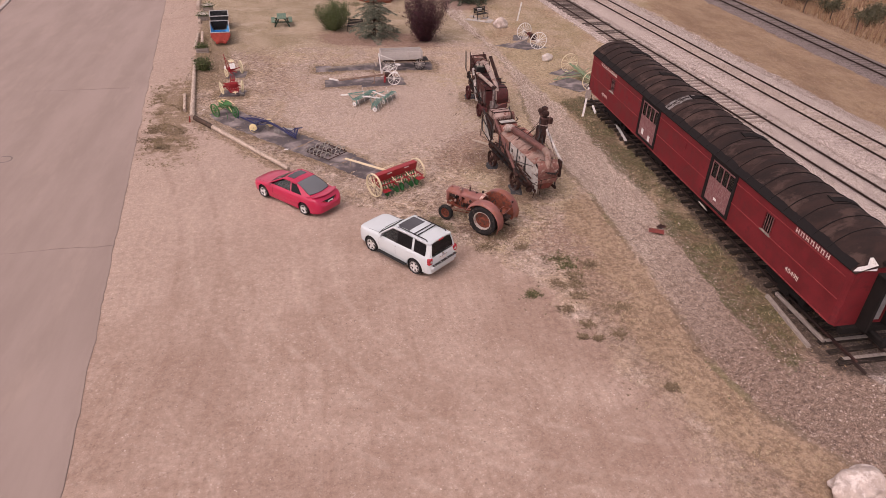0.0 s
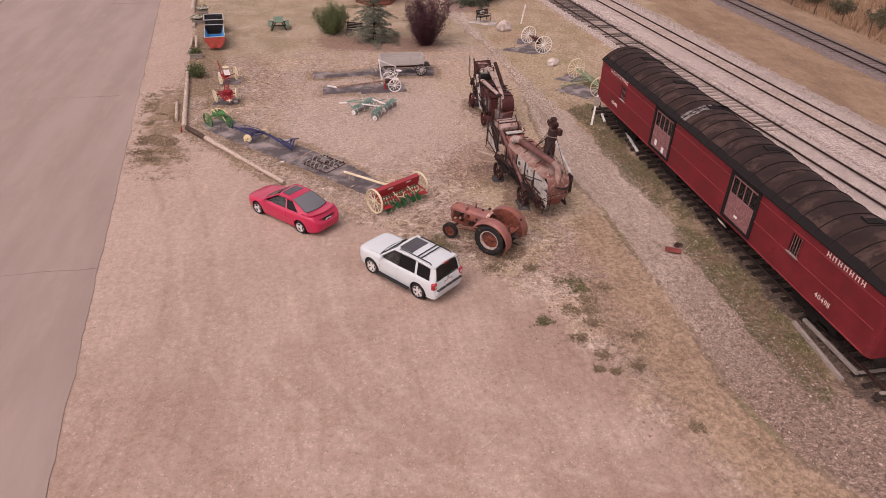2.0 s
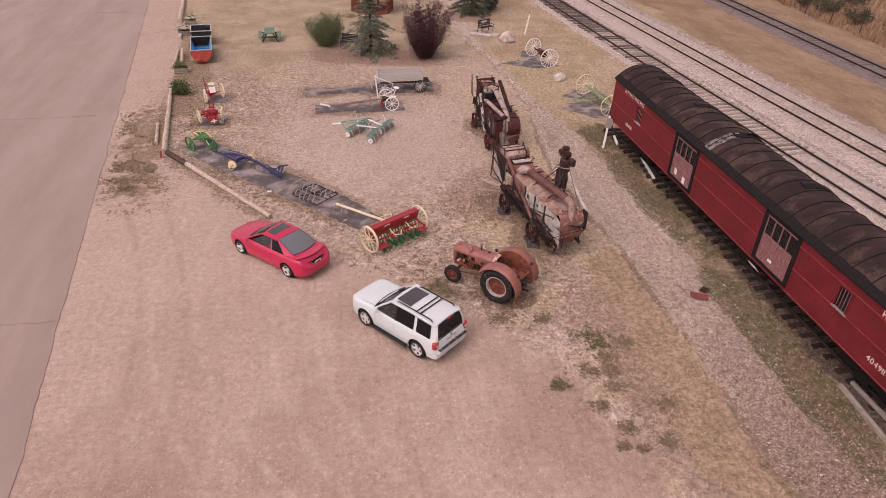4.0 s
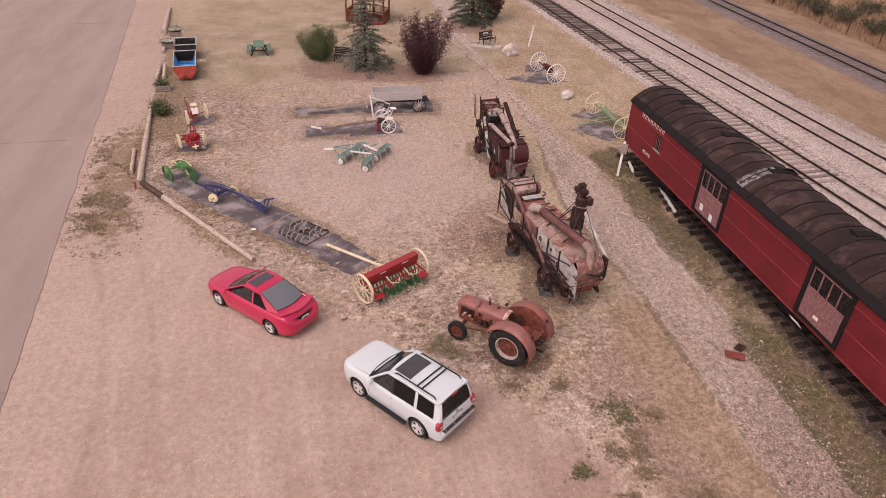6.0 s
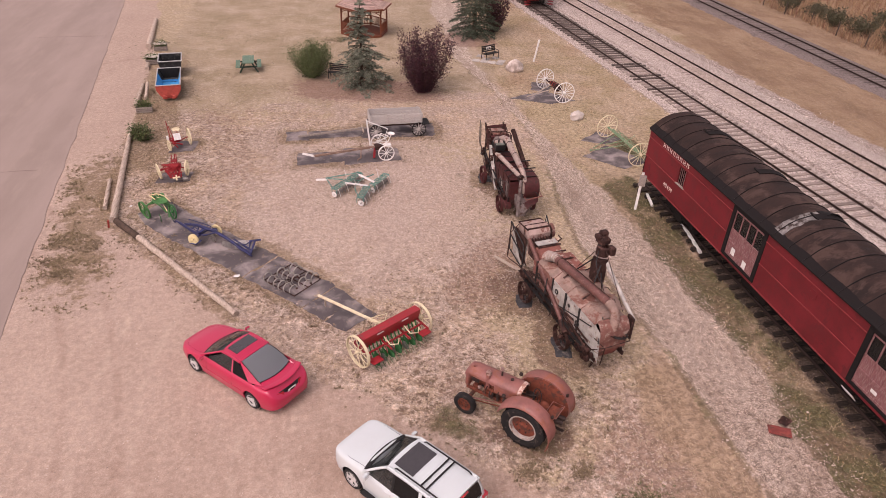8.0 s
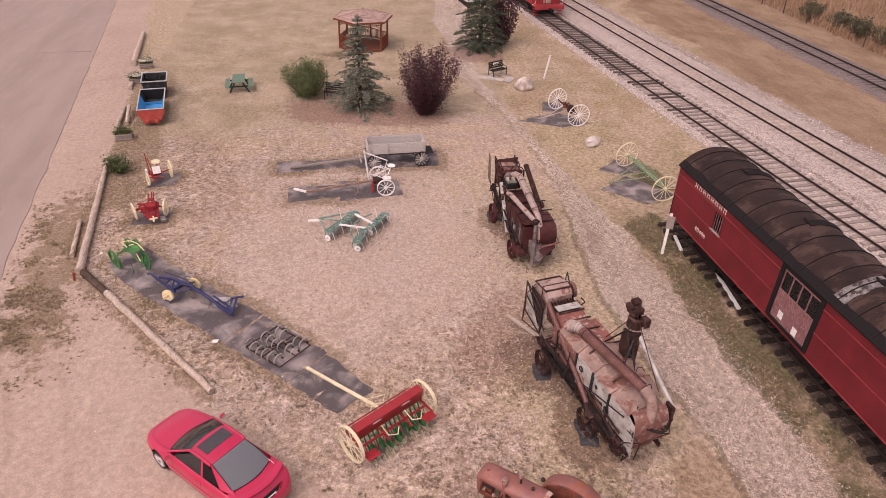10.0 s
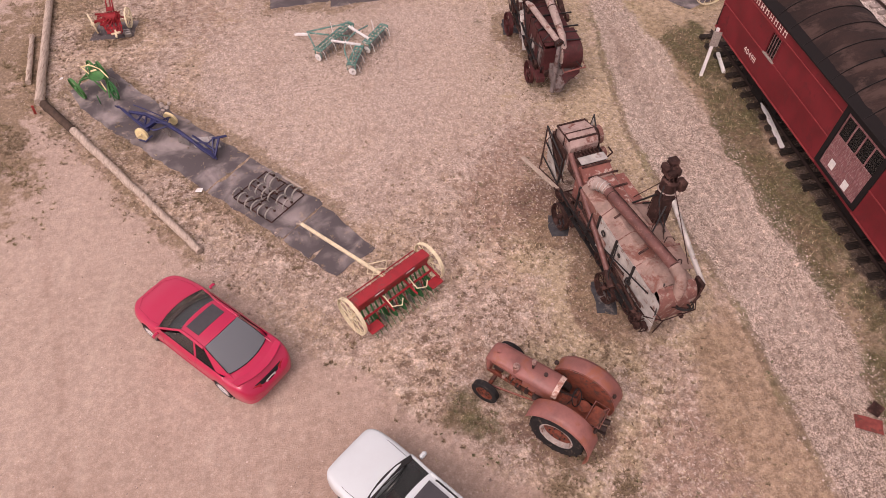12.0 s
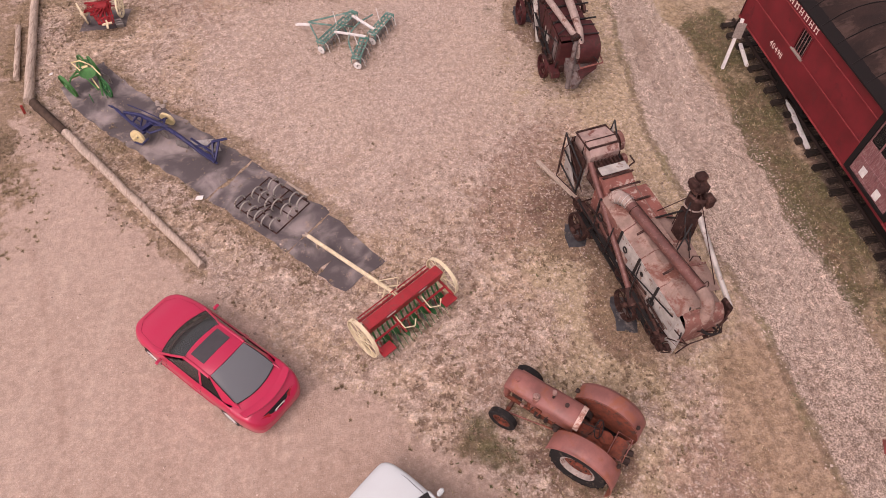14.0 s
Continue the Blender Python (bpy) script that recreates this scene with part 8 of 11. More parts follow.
# more ironwork on the far machine's roof and front
for k in range(7):
    y = -1.6 + k * 0.55
    part("roof_rod", Geo().tube([(-0.62, y, 1.98), (-0.3, y + 0.1, 2.16), (0.1 + 0.08 * (k % 3), y + 0.25, 2.10)], 0.02, 5), M_black, tf)
for x, y, z, r in ((-0.62, 0.3, 2.0, 0.16), (-0.62, 1.0, 2.05, 0.2), (0.7, 0.9, 2.2, 0.18), (0.72, -0.3, 1.9, 0.15), (-0.66, 1.6, 2.2, 0.14)):
    pulley(tf, (x, y, z), r, 0.09, M_rust)
part("front_drum", Geo().cyl((-0.4, 2.62, 2.35), (0.42, 2.62, 2.35), 0.14, None, 16), M_rust, tf, "rusty feeder drum", 40)
for k in range(6):
    part("drum_tooth", Geo().beam((-0.35 + 0.14 * k, 2.62, 2.35), (-0.35 + 0.14 * k, 2.72, 2.58), 0.03, 0.03), M_rust, tf)
for s in (-1, 1):
    part("front_frame", Geo().beam((s * 0.52, 1.75, 0.6), (s * 0.55, 1.9, 2.5), 0.07, 0.06), M_rust, tf)
    part("front_frame", Geo().beam((s * 0.52, 2.7, 1.0), (s * 0.5, 2.75, 2.45), 0.06, 0.05), M_rust, tf)
part("grain_spout", Geo().beam((-0.62, 1.75, 2.30), (-0.72, 0.35, 0.75), 0.07, 0.07, 0.01), M_dullgalv, tf, "dull slanting grain spout")
part("spout_box", Geo().box((-0.66, 1.72, 2.32), (0.2, 0.24, 0.26), 0.02), M_rust, tf)

# ---- farm implements ----
def mat_cloth():
    m, nd, ln, bs = nodes_of("dusty_black_landscape_cloth")
    co = nd.new("ShaderNodeNewGeometry").outputs["Position"]
    a = grain(nd, ln, co, 1.1, 4, 0.5, 0.42, 0.72, None, 0.5)
    b = grain(nd, ln, co, 70, 2, 0.5)
    c = mix(nd, ln, a, (0.088, 0.071, 0.073), (0.36, 0.30, 0.285))
    c = mix(nd, ln, calc(nd, ln, "MULTIPLY", b, 0.3), c, (0.03, 0.025, 0.025))
    e = grain(nd, ln, co, 2.2, 8, 0.75, 0.56, 0.68)
    c = mix(nd, ln, calc(nd, ln, "MULTIPLY", e, 0.75), c, (0.33, 0.245, 0.19))
    ln.new(c, bs.inputs["Base Color"])
    bs.inputs["Roughness"].default_value = 0.7
    bumped(nd, ln, bs, a, 0.3, 0.03)
    return m


M_cloth = mat_cloth()


M_mat = surface("damp_black_mat", (0.055, 0.054, 0.058), 0.85, 0, 0.4, 4, worn=(0.13, 0.11, 0.10), worn_amt=0.4, worn_scale=3)


def ground_cloth(corners, seed, mat, label):
    """A sheet of cloth pegged to the soil, ragged at its rim and softly rumpled."""
    a, b, c, d = [Vector((*p, 0)) for p in corners]
    nu = max(6, int((b - a).length / 0.22))
    nv = max(6, int((d - a).length / 0.22))
    rows = []
    for j in range(nv + 1):
        v = j / nv
        row = []
        for i in range(nu + 1):
            u = i / nu
            p = a.lerp(b, u).lerp(d.lerp(c, u), v)
            rag = 0.12 if i in (0, nu) or j in (0, nv) else 0.0
            p += Vector((noise.noise((p.x * 2.3, p.y * 2.3, seed)), noise.noise((p.x * 2.3, p.y * 2.3, seed + 9)), 0)) * rag
            edge = 0.006 if rag else 0.022
            p.z = edge + 0.014 * abs(noise.noise((p.x * 1.3, p.y * 1.3, seed + 4)))
            row.append(p)
        rows.append(row)
    return solo("ground_cloth", Geo().surf(rows), mat, label, "ground cloth", group="ground cloths", smooth=60)


for i, c in enumerate(CLOTHS):
    if i < len(CLOTHS) - 3:
        ground_cloth(c, i * 3.1, M_cloth, "dusty black landscape cloth pegged on the ground")
    else:
        ground_cloth(c, i * 3.1, M_mat, "small damp black mat under an iron wheel")

M_dred = surface("drill_red_paint", (0.34, 0.016, 0.022), 0.5, 0, 0.18, 4, worn=(0.24, 0.03, 0.03), worn_amt=0.3, worn_scale=3, coat=0.2)
M_dgreen = surface("green_paint", (0.035, 0.16, 0.055), 0.6, 0, 0.25, 6)
M_jgreen = surface("bright_green_paint", (0.05, 0.20, 0.05), 0.55, 0, 0.25, 6, worn=(0.05, 0.12, 0.04), worn_amt=0.3, worn_scale=5)
M_teal = surface("faded_teal_paint", (0.065, 0.20, 0.16), 0.7, 0, 0.25, 6, worn=(0.28, 0.36, 0.29), worn_amt=0.4, worn_scale=8)
M_blue = surface("navy_blue_paint", (0.014, 0.017, 0.085), 0.5, 0, 0.3, 6)
M_yellow = surface("pale_yellow_paint", (0.74, 0.61, 0.34), 0.6, 0, 0.18, 6)
M_steel = surface("dull_steel", (0.30, 0.28, 0.265), 0.5, 0.6, 0.3, 6, worn=(0.14, 0.09, 0.07), worn_amt=0.3, worn_scale=6)
M_bred = surface("brick_red_paint", (0.29, 0.02, 0.024), 0.6, 0, 0.25, 6)

# seed drill
sd = thing("seed_drill", "red seed drill with cream spoked wheels and green discs", "seed drill", pose(3.07, 31.32, 0, 0, 0, 34.2))
for s in (-1, 1):
    spoked_wheel("wheel", sd, (s * 1.41, 0.0, 0.60), (1, 0, 0), 0.60, 14, M_cream, M_cream, 0.03, 0.10, 0.075, 0.015, 0.2, 44, "cream spoked wheel", 0.05)
hop = part("hopper", Geo().skin([[(x, y, z) for y, z in ((-0.07, 0.70), (0.07, 0.70), (0.145, 1.05), (0.145, 1.10), (-0.145, 1.10), (-0.145, 1.05))] for x in (-1.26, 1.26)]), M_dred, sd, "long red grain hopper")
part("hopper_lid", Geo().box((0, 0.0, 1.115), (2.56, 0.315, 0.03), 0.008), M_dred, hop, "flat red lid")
for x in (-0.55, 0.55):
    part("script_bar", Geo().box((x, -0.152, 1.04), (0.30, 0.012, 0.045), 0.003), M_white, hop, "white maker's mark as a bar")
part("axle", Geo().cyl((-1.5, 0, 0.60), (1.5, 0, 0.60), 0.03, None, 10), M_dred, sd)
part("frame_front", Geo().beam((-1.28, 0.42, 0.66), (1.28, 0.42, 0.66), 0.05, 0.05), M_dred, sd)
part("frame_rear", Geo().beam((-1.28, -0.28, 0.58), (1.28, -0.28, 0.58), 0.05, 0.05), M_dred, sd)
part("rail_top", Geo().tube([(-1.2, 0.46, 0.80), (1.2, 0.46, 0.80)], 0.02, 6), M_dred, sd)
for k in range(13):
    x = -1.2 + k * 0.2
    part("feed_cup", Geo().box((x, 0.20, 0.74), (0.09, 0.10, 0.12), 0.02), M_dgreen if k % 2 else M_black, sd)
    part("front_stay", Geo().tube([(x, 0.44, 0.80), (x + 0.05, 0.16, 0.70)], 0.011, 5), M_dred, sd)
for x in (-1.26, -0.42, 0.42, 1.26):
    part("cross_bar", Geo().beam((x, 0.45, 0.64), (x, -0.6, 0.52), 0.05, 0.05), M_dred, sd)
for k in range(15):
    x = -1.12 + k * 0.16
    part("seed_tube", Geo().tube([(x, 0.0, 0.70), (x, -0.08, 0.5), (x + 0.01, -0.22 - 0.1 * (k % 2), 0.22)], 0.026, 6), M_dgreen, sd, "", 50)
    part("disc", Geo().lathe([(0.001, 0.012), (0.17, 0.0), (0.001, -0.012)], (x + 0.01, -0.26 - 0.16 * (k % 2), 0.17), (1, 0.12, 0), 16), M_dgreen if k % 3 else M_steel, sd, "", 50)
    part("pressure_rod", Geo().tube([(x, -0.28, 0.58), (x, -0.42 - 0.12 * (k % 2), 0.30)], 0.012, 5), M_dgreen if k % 2 else M_dred, sd)
    part("chain", Geo().tube([(x, -0.45, 0.28), (x, -0.72, 0.04)], 0.01, 4), M_dgreen, sd)
for s in (-1, 1):
    part("foot_board", Geo().box((s * 1.10, -0.58, 0.42), (0.42, 0.30, 0.03), 0.006), M_dred, sd, "red foot board")
    part("lever", Geo().tube([(s * 0.45, -0.2, 0.85), (s * 0.45, -0.55, 0.72), (s * 0.45 + 0.24, -0.68, 0.70), (s * 0.45 + 0.34, -0.60, 0.86)], 0.02, 6), M_cream, sd, "cream bent lever", 50)
part("pole", Geo().beam((0.05, 0.3, 0.72), (-0.42, 3.75, 0.36), 0.10, 0.10, 0.02), M_cream, sd, "long cream draw pole")
part("pole_tip", Geo().beam((-0.41, 3.7, 0.36), (-0.50, 3.9, 0.30), 0.05, 0.05).beam((-0.41, 3.7, 0.36), (-0.38, 3.92, 0.30), 0.04, 0.04), M_palewood, sd)
part("pole_stand", Geo().beam((-0.36, 3.4, 0.36), (-0.36, 3.4, 0.0), 0.05, 0.05), M_palewood, sd)
for s in (-1, 1):
    part("pole_brace", Geo().tube([(0.0, 0.75, 0.70), (s * 0.42, 0.44, 0.70)], 0.02, 6), M_cream, sd)
    part("tongue_rod", Geo().tube([(-0.02, 1.0, 0.72), (s * 0.36, 0.62, 0.95), (s * 0.1, 0.4, 0.9)], 0.014, 6), M_cream, sd)

# spring-tooth harrow
M_tooth = surface("weathered_grey_spring", (0.40, 0.375, 0.335), 0.6, 0.2, 0.3, 6, worn=(0.16, 0.11, 0.085), worn_amt=0.3, worn_scale=6)
sh_ = thing("spring_tooth_harrow", "dark iron spring-tooth harrow with curved grey teeth", "harrow", pose(-0.4, 35.65, 0.03, 0, 0, -45))
W2, L2 = 0.84, 0.72
rods(sh_, "frame_bar", [[(-W2, -L2, 0.12), (W2, -L2, 0.12)], [(-W2, 0, 0.14), (W2, 0, 0.14)], [(-W2, L2, 0.12), (W2, L2, 0.12)], [(-W2, -L2, 0.10), (-W2, L2, 0.10)], [(W2, -L2, 0.10), (W2, L2, 0.10)], [(0, -L2, 0.12), (0.05, L2, 0.16)], [(-0.4, -L2, 0.16), (0.3, 0.5, 0.18)]], 0.022, M_rust)
for x, y in ((-0.81, -0.6), (-0.53, -0.65), (-0.22, -0.65), (0.04, -0.64), (0.31, -0.62), (0.59, -0.57), (-0.66, -0.04), (-0.37, -0.05), (-0.08, -0.07), (0.15, -0.02), (0.48, 0.02), (0.77, 0.01), (-0.5, 0.5), (-0.22, 0.44), (0.39, 0.49), (0.67, 0.52)):
    pts = [(x + 0.02 * j / 10, y + 0.05 + 0.21 * math.cos(a), 0.20 + 0.19 * math.sin(a)) for j, a in enumerate(np.linspace(-0.4, 3.9, 13))]
    part("spring_tooth", Geo().tube(pts, [0.024] * 10 + [0.020, 0.016, 0.012], 6), M_tooth, sh_, "", 60)
    part("tooth_clamp", Geo().box((x, y + 0.24, 0.14), (0.08, 0.07, 0.08), 0.015), M_rust, sh_)
part("depth_lever", Geo().tube([(0.1, -0.2, 0.15), (0.25, -0.5, 0.5)], 0.015, 6), M_rust, sh_)
solo("board", Geo().box((0, 0, 0.03), (0.08, 0.9, 0.05), 0.01), M_palewood, "short grey board lying beside the harrow", "board", pose(0.36, 36.24, 0.02, 0, 0, 45))

# blue sulky plough
pl = thing("plough", "navy blue riding plough with pale yellow wheels", "plough", pose(-4.1, 39.2, 0.03, 0, 0, 46))
part("hitch", Geo().tube([(-0.19, 1.80, 0.36), (-0.2, 1.7, 0.44), (-0.22, 1.43, 0.46)], 0.035, 6).ring((-0.19, 1.84, 0.34), (1, 0, 0.4), 0.06, 0.018, 14, 5), M_blue, pl, "", 50)
part("long_beam", Geo().tube([(-0.22, 1.43, 0.46), (-0.37, 0.42, 0.5), (-0.41, -0.16, 0.5)], 0.055, 8), M_blue, pl, "", 50)
part("main_beam", Geo().tube([(-0.18, 1.09, 0.5), (0.01, 0.47, 0.57), (0.11, -0.46, 0.57), (0.14, -1.18, 0.5), (0.15, -1.65, 0.4), (0.14, -2.02, 0.27), (0.22, -2.59, 0.1)], [0.055, 0.07, 0.075, 0.065, 0.06, 0.05, 0.035], 8), M_blue, pl, "", 50)
part("lift_rod", Geo().tube([(0.07, 1.15, 0.6), (0.15, 0.61, 0.62), (0.23, 0.0, 0.62), (0.3, -0.3, 0.5)], 0.02, 6), M_blue, pl, "", 50)
rods(pl, "frame_bar", [[(-0.37, 0.42, 0.5), (-0.31, -0.3, 0.5), (0.1, -0.57, 0.55)], [(-0.07, 0.58, 0.52), (-0.38, 0.49, 0.5)], [(0.02, 0.16, 0.55), (-0.38, -0.12, 0.5)], [(-0.2, 1.05, 0.48), (-0.3, 0.9, 0.48)], [(0.0, 0.4, 0.55), (-0.36, 0.1, 0.5)], [(0.11, -0.46, 0.55), (0.45, -0.1, 0.42)]], 0.036, M_blue)
part("crank_axle", Geo().tube([(0.62, -0.02, 0.25), (0.45, -0.1, 0.42), (0.05, -0.06, 0.48), (-0.36, -0.02, 0.42), (-0.58, 0.12, 0.25)], 0.032, 8), M_blue, pl, "", 50)
part("scraper", Geo().tube([(-0.71, 0.13, 0.14), (-0.64, -0.12, 0.14), (-0.41, -0.25, 0.32)], 0.035, 6), M_blue, pl, "", 50)
for s, y, R in ((-1, 0.12, 0.25), (1, -0.02, 0.26)):
    w = part("wheel", Geo().lathe([(R, -0.04), (R, 0.04), (R - 0.05, 0.045), (0.07, 0.02), (0.001, 0.02), (0.001, -0.02), (0.07, -0.02), (R - 0.05, -0.045)], (s * 0.56, y, R), (1, 0.25, 0.12 * s), 30, True), M_yellow, pl, "pale yellow plough wheel", 40)
    part("hub", Geo().cyl((s * 0.46, y, R), (s * 0.72, y + 0.03, R), 0.05, 0.04, 12), M_yellow, w)
    for k in range(6):
        a = math.pi * k / 3
        part("spoke", Geo().box((s * 0.60, y + 0.16 * math.cos(a), R + 0.16 * math.sin(a)), (0.03, 0.05, 0.05), 0.01), M_yellow, w)
rods(pl, "lever", [[(-0.2, 0.25, 0.55), (-0.26, 0.62, 0.78)], [(-0.3, 0.0, 0.55), (-0.42, 0.35, 0.7)]], 0.016, M_blue)
# share, mouldboards and landside of bare steel
rows = [[(0.16 + 0.58 * u - 0.06 * v, -1.44 - 0.58 * u - 0.30 * v, 0.44 - 0.02 * u - 0.30 * v * (0.8 + 0.2 * u)) for v in np.linspace(0, 1, 6)] for u in np.linspace(0, 1, 8)]
part("mouldboard", Geo().surf(rows, 0.015), M_steel, pl, "curved bare steel mouldboard", 60)
rows = [[(0.0 + 0.12 * u + 0.04 * v, -1.0 - 0.4 * u, 0.10 + 0.24 * v) for v in np.linspace(0, 1, 5)] for u in np.linspace(0, 1, 6)]
part("front_mouldboard", Geo().surf(rows, 0.015), M_steel, pl, "smaller curved steel mouldboard", 60)
rods(pl, "share_frame", [[(0.72, -2.06, 0.42), (0.40, -2.25, 0.28), (0.26, -2.45, 0.12)], [(0.16, -1.7, 0.4), (0.42, -2.05, 0.36), (0.72, -2.06, 0.42)], [(0.15, -1.85, 0.32), (0.3, -2.3, 0.2)]], 0.028, M_blue)
part("tail_bar", Geo().beam((0.58, -2.08, 0.46), (0.97, -2.38, 0.46), 0.09, 0.05, 0.012), M_blue, pl)
part("tail_beam", Geo().beam((0.12, -0.9, 0.56), (0.20, -2.55, 0.16), 0.12, 0.09, 0.012), M_blue, pl, "broad straight rear beam")
part("tail_beam", Geo().beam((0.30, -1.45, 0.46), (0.40, -2.45, 0.20), 0.07, 0.06, 0.01), M_blue, pl)
part("tail_strut", Geo().beam((0.78, -2.22, 0.46), (0.24, -2.52, 0.20), 0.07, 0.06, 0.01), M_blue, pl)
part("tail_strut", Geo().beam((0.62, -2.08, 0.46), (0.36, -2.30, 0.26), 0.05, 0.05), M_blue, pl)
part("tool_plate", Geo().box((-0.2, -0.05, 0.58), (0.5, 0.14, 0.05), 0.01), M_blue, pl)
part("depth_lever", Geo().tube([(-0.05, 0.0, 0.58), (-0.12, -0.35, 0.72), (0.1, -0.75, 0.74)], 0.022, 6), M_blue, pl, "", 50)
part("coulter", Geo().lathe([(0.001, 0.01), (0.2, 0.0), (0.001, -0.01)], (0.05, -0.4, 0.22), (1, 0, 0), 20), M_steel, pl)
for k, (x, y, r) in enumerate(((-4.15, 40.6, 0.09), (-3.98, 40.5, 0.10), (-3.92, 40.72, 0.08), (-4.1, 40.38, 0.07), (-4.2, 40.75, 0.07))):
    solo("stone", Geo().stone((0, 0, 0.03), (r, r * 0.8, r * 0.7), k + 3, 0.4, 2), surface("pale_pebble", (0.42, 0.35, 0.31), 0.9), "small pale fieldstone on the cloth edge", "stone", pose(x, y, 0), group="small stones", smooth=50)

# green two-row cultivator
gc = thing("cultivator", "bright green walking cultivator with pan seat and spoked wheels", "cultivator", pose(-6.3, 41.5, 0.02, 0, 0, 18))
spoked_wheel("wheel", gc, (-0.69, 0.13, 0.42), (1, 0.42, 0.12), 0.42, 10, M_jgreen, M_jgreen, 0.035, 0.08, 0.07, 0.016, 0.18, 36, "green spoked wheel", 0.02)
spoked_wheel("wheel", gc, (0.42, -0.38, 0.34), (1, 0.35, -0.1), 0.34, 9, M_dgreen, M_dgreen, 0.03, 0.06, 0.05, 0.014, 0.14, 34, "green spoked wheel", 0.02)
spoked_wheel("wheel", gc, (0.26, 1.0, 0.33), (1, 0.3, 0.1), 0.33, 9, M_jgreen, M_dgreen, 0.035, 0.07, 0.05, 0.014, 0.14, 34, "green spoked wheel", 0.02)
spoked_wheel("wheel", gc, (-0.06, 1.42, 0.26), (1, 0.5, 0), 0.26, 8, M_jgreen, M_jgreen, 0.035, 0.06, 0.05, 0.014, 0.12, 28, "small green spoked wheel", 0.02)
part("axle", Geo().tube([(-0.69, 0.13, 0.42), (-0.5, 0.4, 0.52), (0.0, 0.42, 0.55), (0.35, 0.05, 0.52), (0.42, -0.38, 0.36)], 0.032, 8), M_jgreen, gc, "", 50)
part("seat", Geo().lathe([(0.001, 0.0), (0.16, 0.01), (0.23, 0.03), (0.26, 0.07), (0.27, 0.06)], (0.06, 0.02, 0.74), (0.1, -0.1, 1), 22), M_jgreen, gc, "green pan seat", 60)
part("seat_post", Geo().tube([(0.06, 0.02, 0.74), (0.03, 0.35, 0.52)], 0.025, 6), M_jgreen, gc)
rods(gc, "frame_rod", [[(-0.2, 1.3, 0.42), (-0.25, 0.6, 0.55), (-0.05, 0.1, 0.55), (0.18, -0.4, 0.36)], [(0.22, 1.05, 0.45), (0.3, 0.4, 0.6), (0.45, -0.3, 0.42)], [(-0.2, 1.25, 0.42), (0.24, 1.0, 0.45)], [(-0.55, 0.35, 0.52), (-0.2, 0.75, 0.5), (0.25, 0.85, 0.48)], [(0.3, 0.3, 0.55), (0.3, -0.2, 0.45), (0.22, -0.55, 0.2)]], 0.03, M_jgreen)
rods(gc, "lever", [[(-0.1, 0.80, 0.80), (0.08, 0.52, 0.86), (0.26, 0.25, 0.86), (0.43, -0.24, 0.78)], [(-0.34, 0.88, 0.72), (-0.22, 0.55, 0.74), (-0.12, 0.29, 0.70)], [(-0.34, 0.88, 0.72), (-0.08, 0.78, 0.78)], [(0.12, -0.05, 0.6), (0.2, -0.35, 0.4)]], 0.022, M_yellow, "pale yellow lever")
part("gang_beam", Geo().beam((-0.3, 0.62, 0.5), (0.36, 0.5, 0.5), 0.07, 0.06, 0.01), M_dgreen, gc)
part("share", Geo().surf([[(0.42 + 0.2 * u, 0.35 - 0.3 * u + 0.1 * v, 0.08 + 0.28 * v) for v in np.linspace(0, 1, 4)] for u in np.linspace(0, 1, 5)], 0.012), M_steel, gc, "curved steel share", 50)
for x in (-0.15, 0.32):
    part("tine", Geo().tube([(x, -0.5, 0.4), (x + 0.02, -0.62, 0.2), (x, -0.5, 0.02)], 0.018, 6), M_dgreen, gc)
part("yellow_casting", Geo().box((0.02, 0.45, 0.66), (0.2, 0.26, 0.10), 0.02), M_yellow, gc)
part("gear_cluster", Geo().ring((-0.1, 0.75, 0.55), (1, 0.2, 0), 0.14, 0.03, 16, 4).ring((0.15, 0.8, 0.6), (0.8, 0.5, 0), 0.12, 0.025, 16, 4), M_dgreen, gc)

# red two-wheeled lister with cream wheels
rl = thing("potato_digger", "red cluttered horse-drawn digger with cream wheels on cloth", "digger", pose(-6.42, 45.45, 0.02, 0, 0, 8))
spoked_wheel("wheel", rl, (-0.66, 0.0, 0.40), (1, 0.3, 0.1), 0.40, 12, M_cream, M_cream, 0.035, 0.06, 0.06, 0.015, 0.16, 36, "cream spoked wheel", 0.02)
spoked_wheel("wheel", rl, (0.66, 0.1, 0.40), (1, -0.2, 0), 0.40, 12, M_cream, M_cream, 0.035, 0.06, 0.06, 0.015, 0.16, 36, "cream spoked wheel", 0.02)
part("axle", Geo().tube([(-0.66, 0, 0.4), (0, 0.05, 0.62), (0.66, 0.1, 0.4)], 0.03, 8), M_bred, rl)
lines = []
for k in range(9):
    u = k / 8
    lines.append([(-0.4 + 0.7 * u, 0.35 - 0.1 * (k % 3), 0.5 + 0.1 * (k % 2)), (-0.3 + 0.7 * u, -0.1, 0.62 + 0.08 * (k % 3)), (-0.05 + 0.45 * u, -0.65 - 0.1 * (k % 2), 0.28)])
rods(rl, "frame_rod", lines, 0.022, M_bred)
rods(rl, "cross_rod", [[(-0.45, 0.2, 0.55), (0.42, 0.25, 0.6)], [(-0.4, -0.2, 0.58), (0.45, -0.15, 0.66)], [(-0.2, -0.5, 0.4), (0.45, -0.45, 0.45)]], 0.028, M_bred)
part("drum", Geo().lathe([(0.14, -0.25), (0.2, -0.2), (0.2, 0.2), (0.14, 0.25)], (0.1, -0.1, 0.6), (1, 0, 0), 18), M_bred, rl, "", 40)
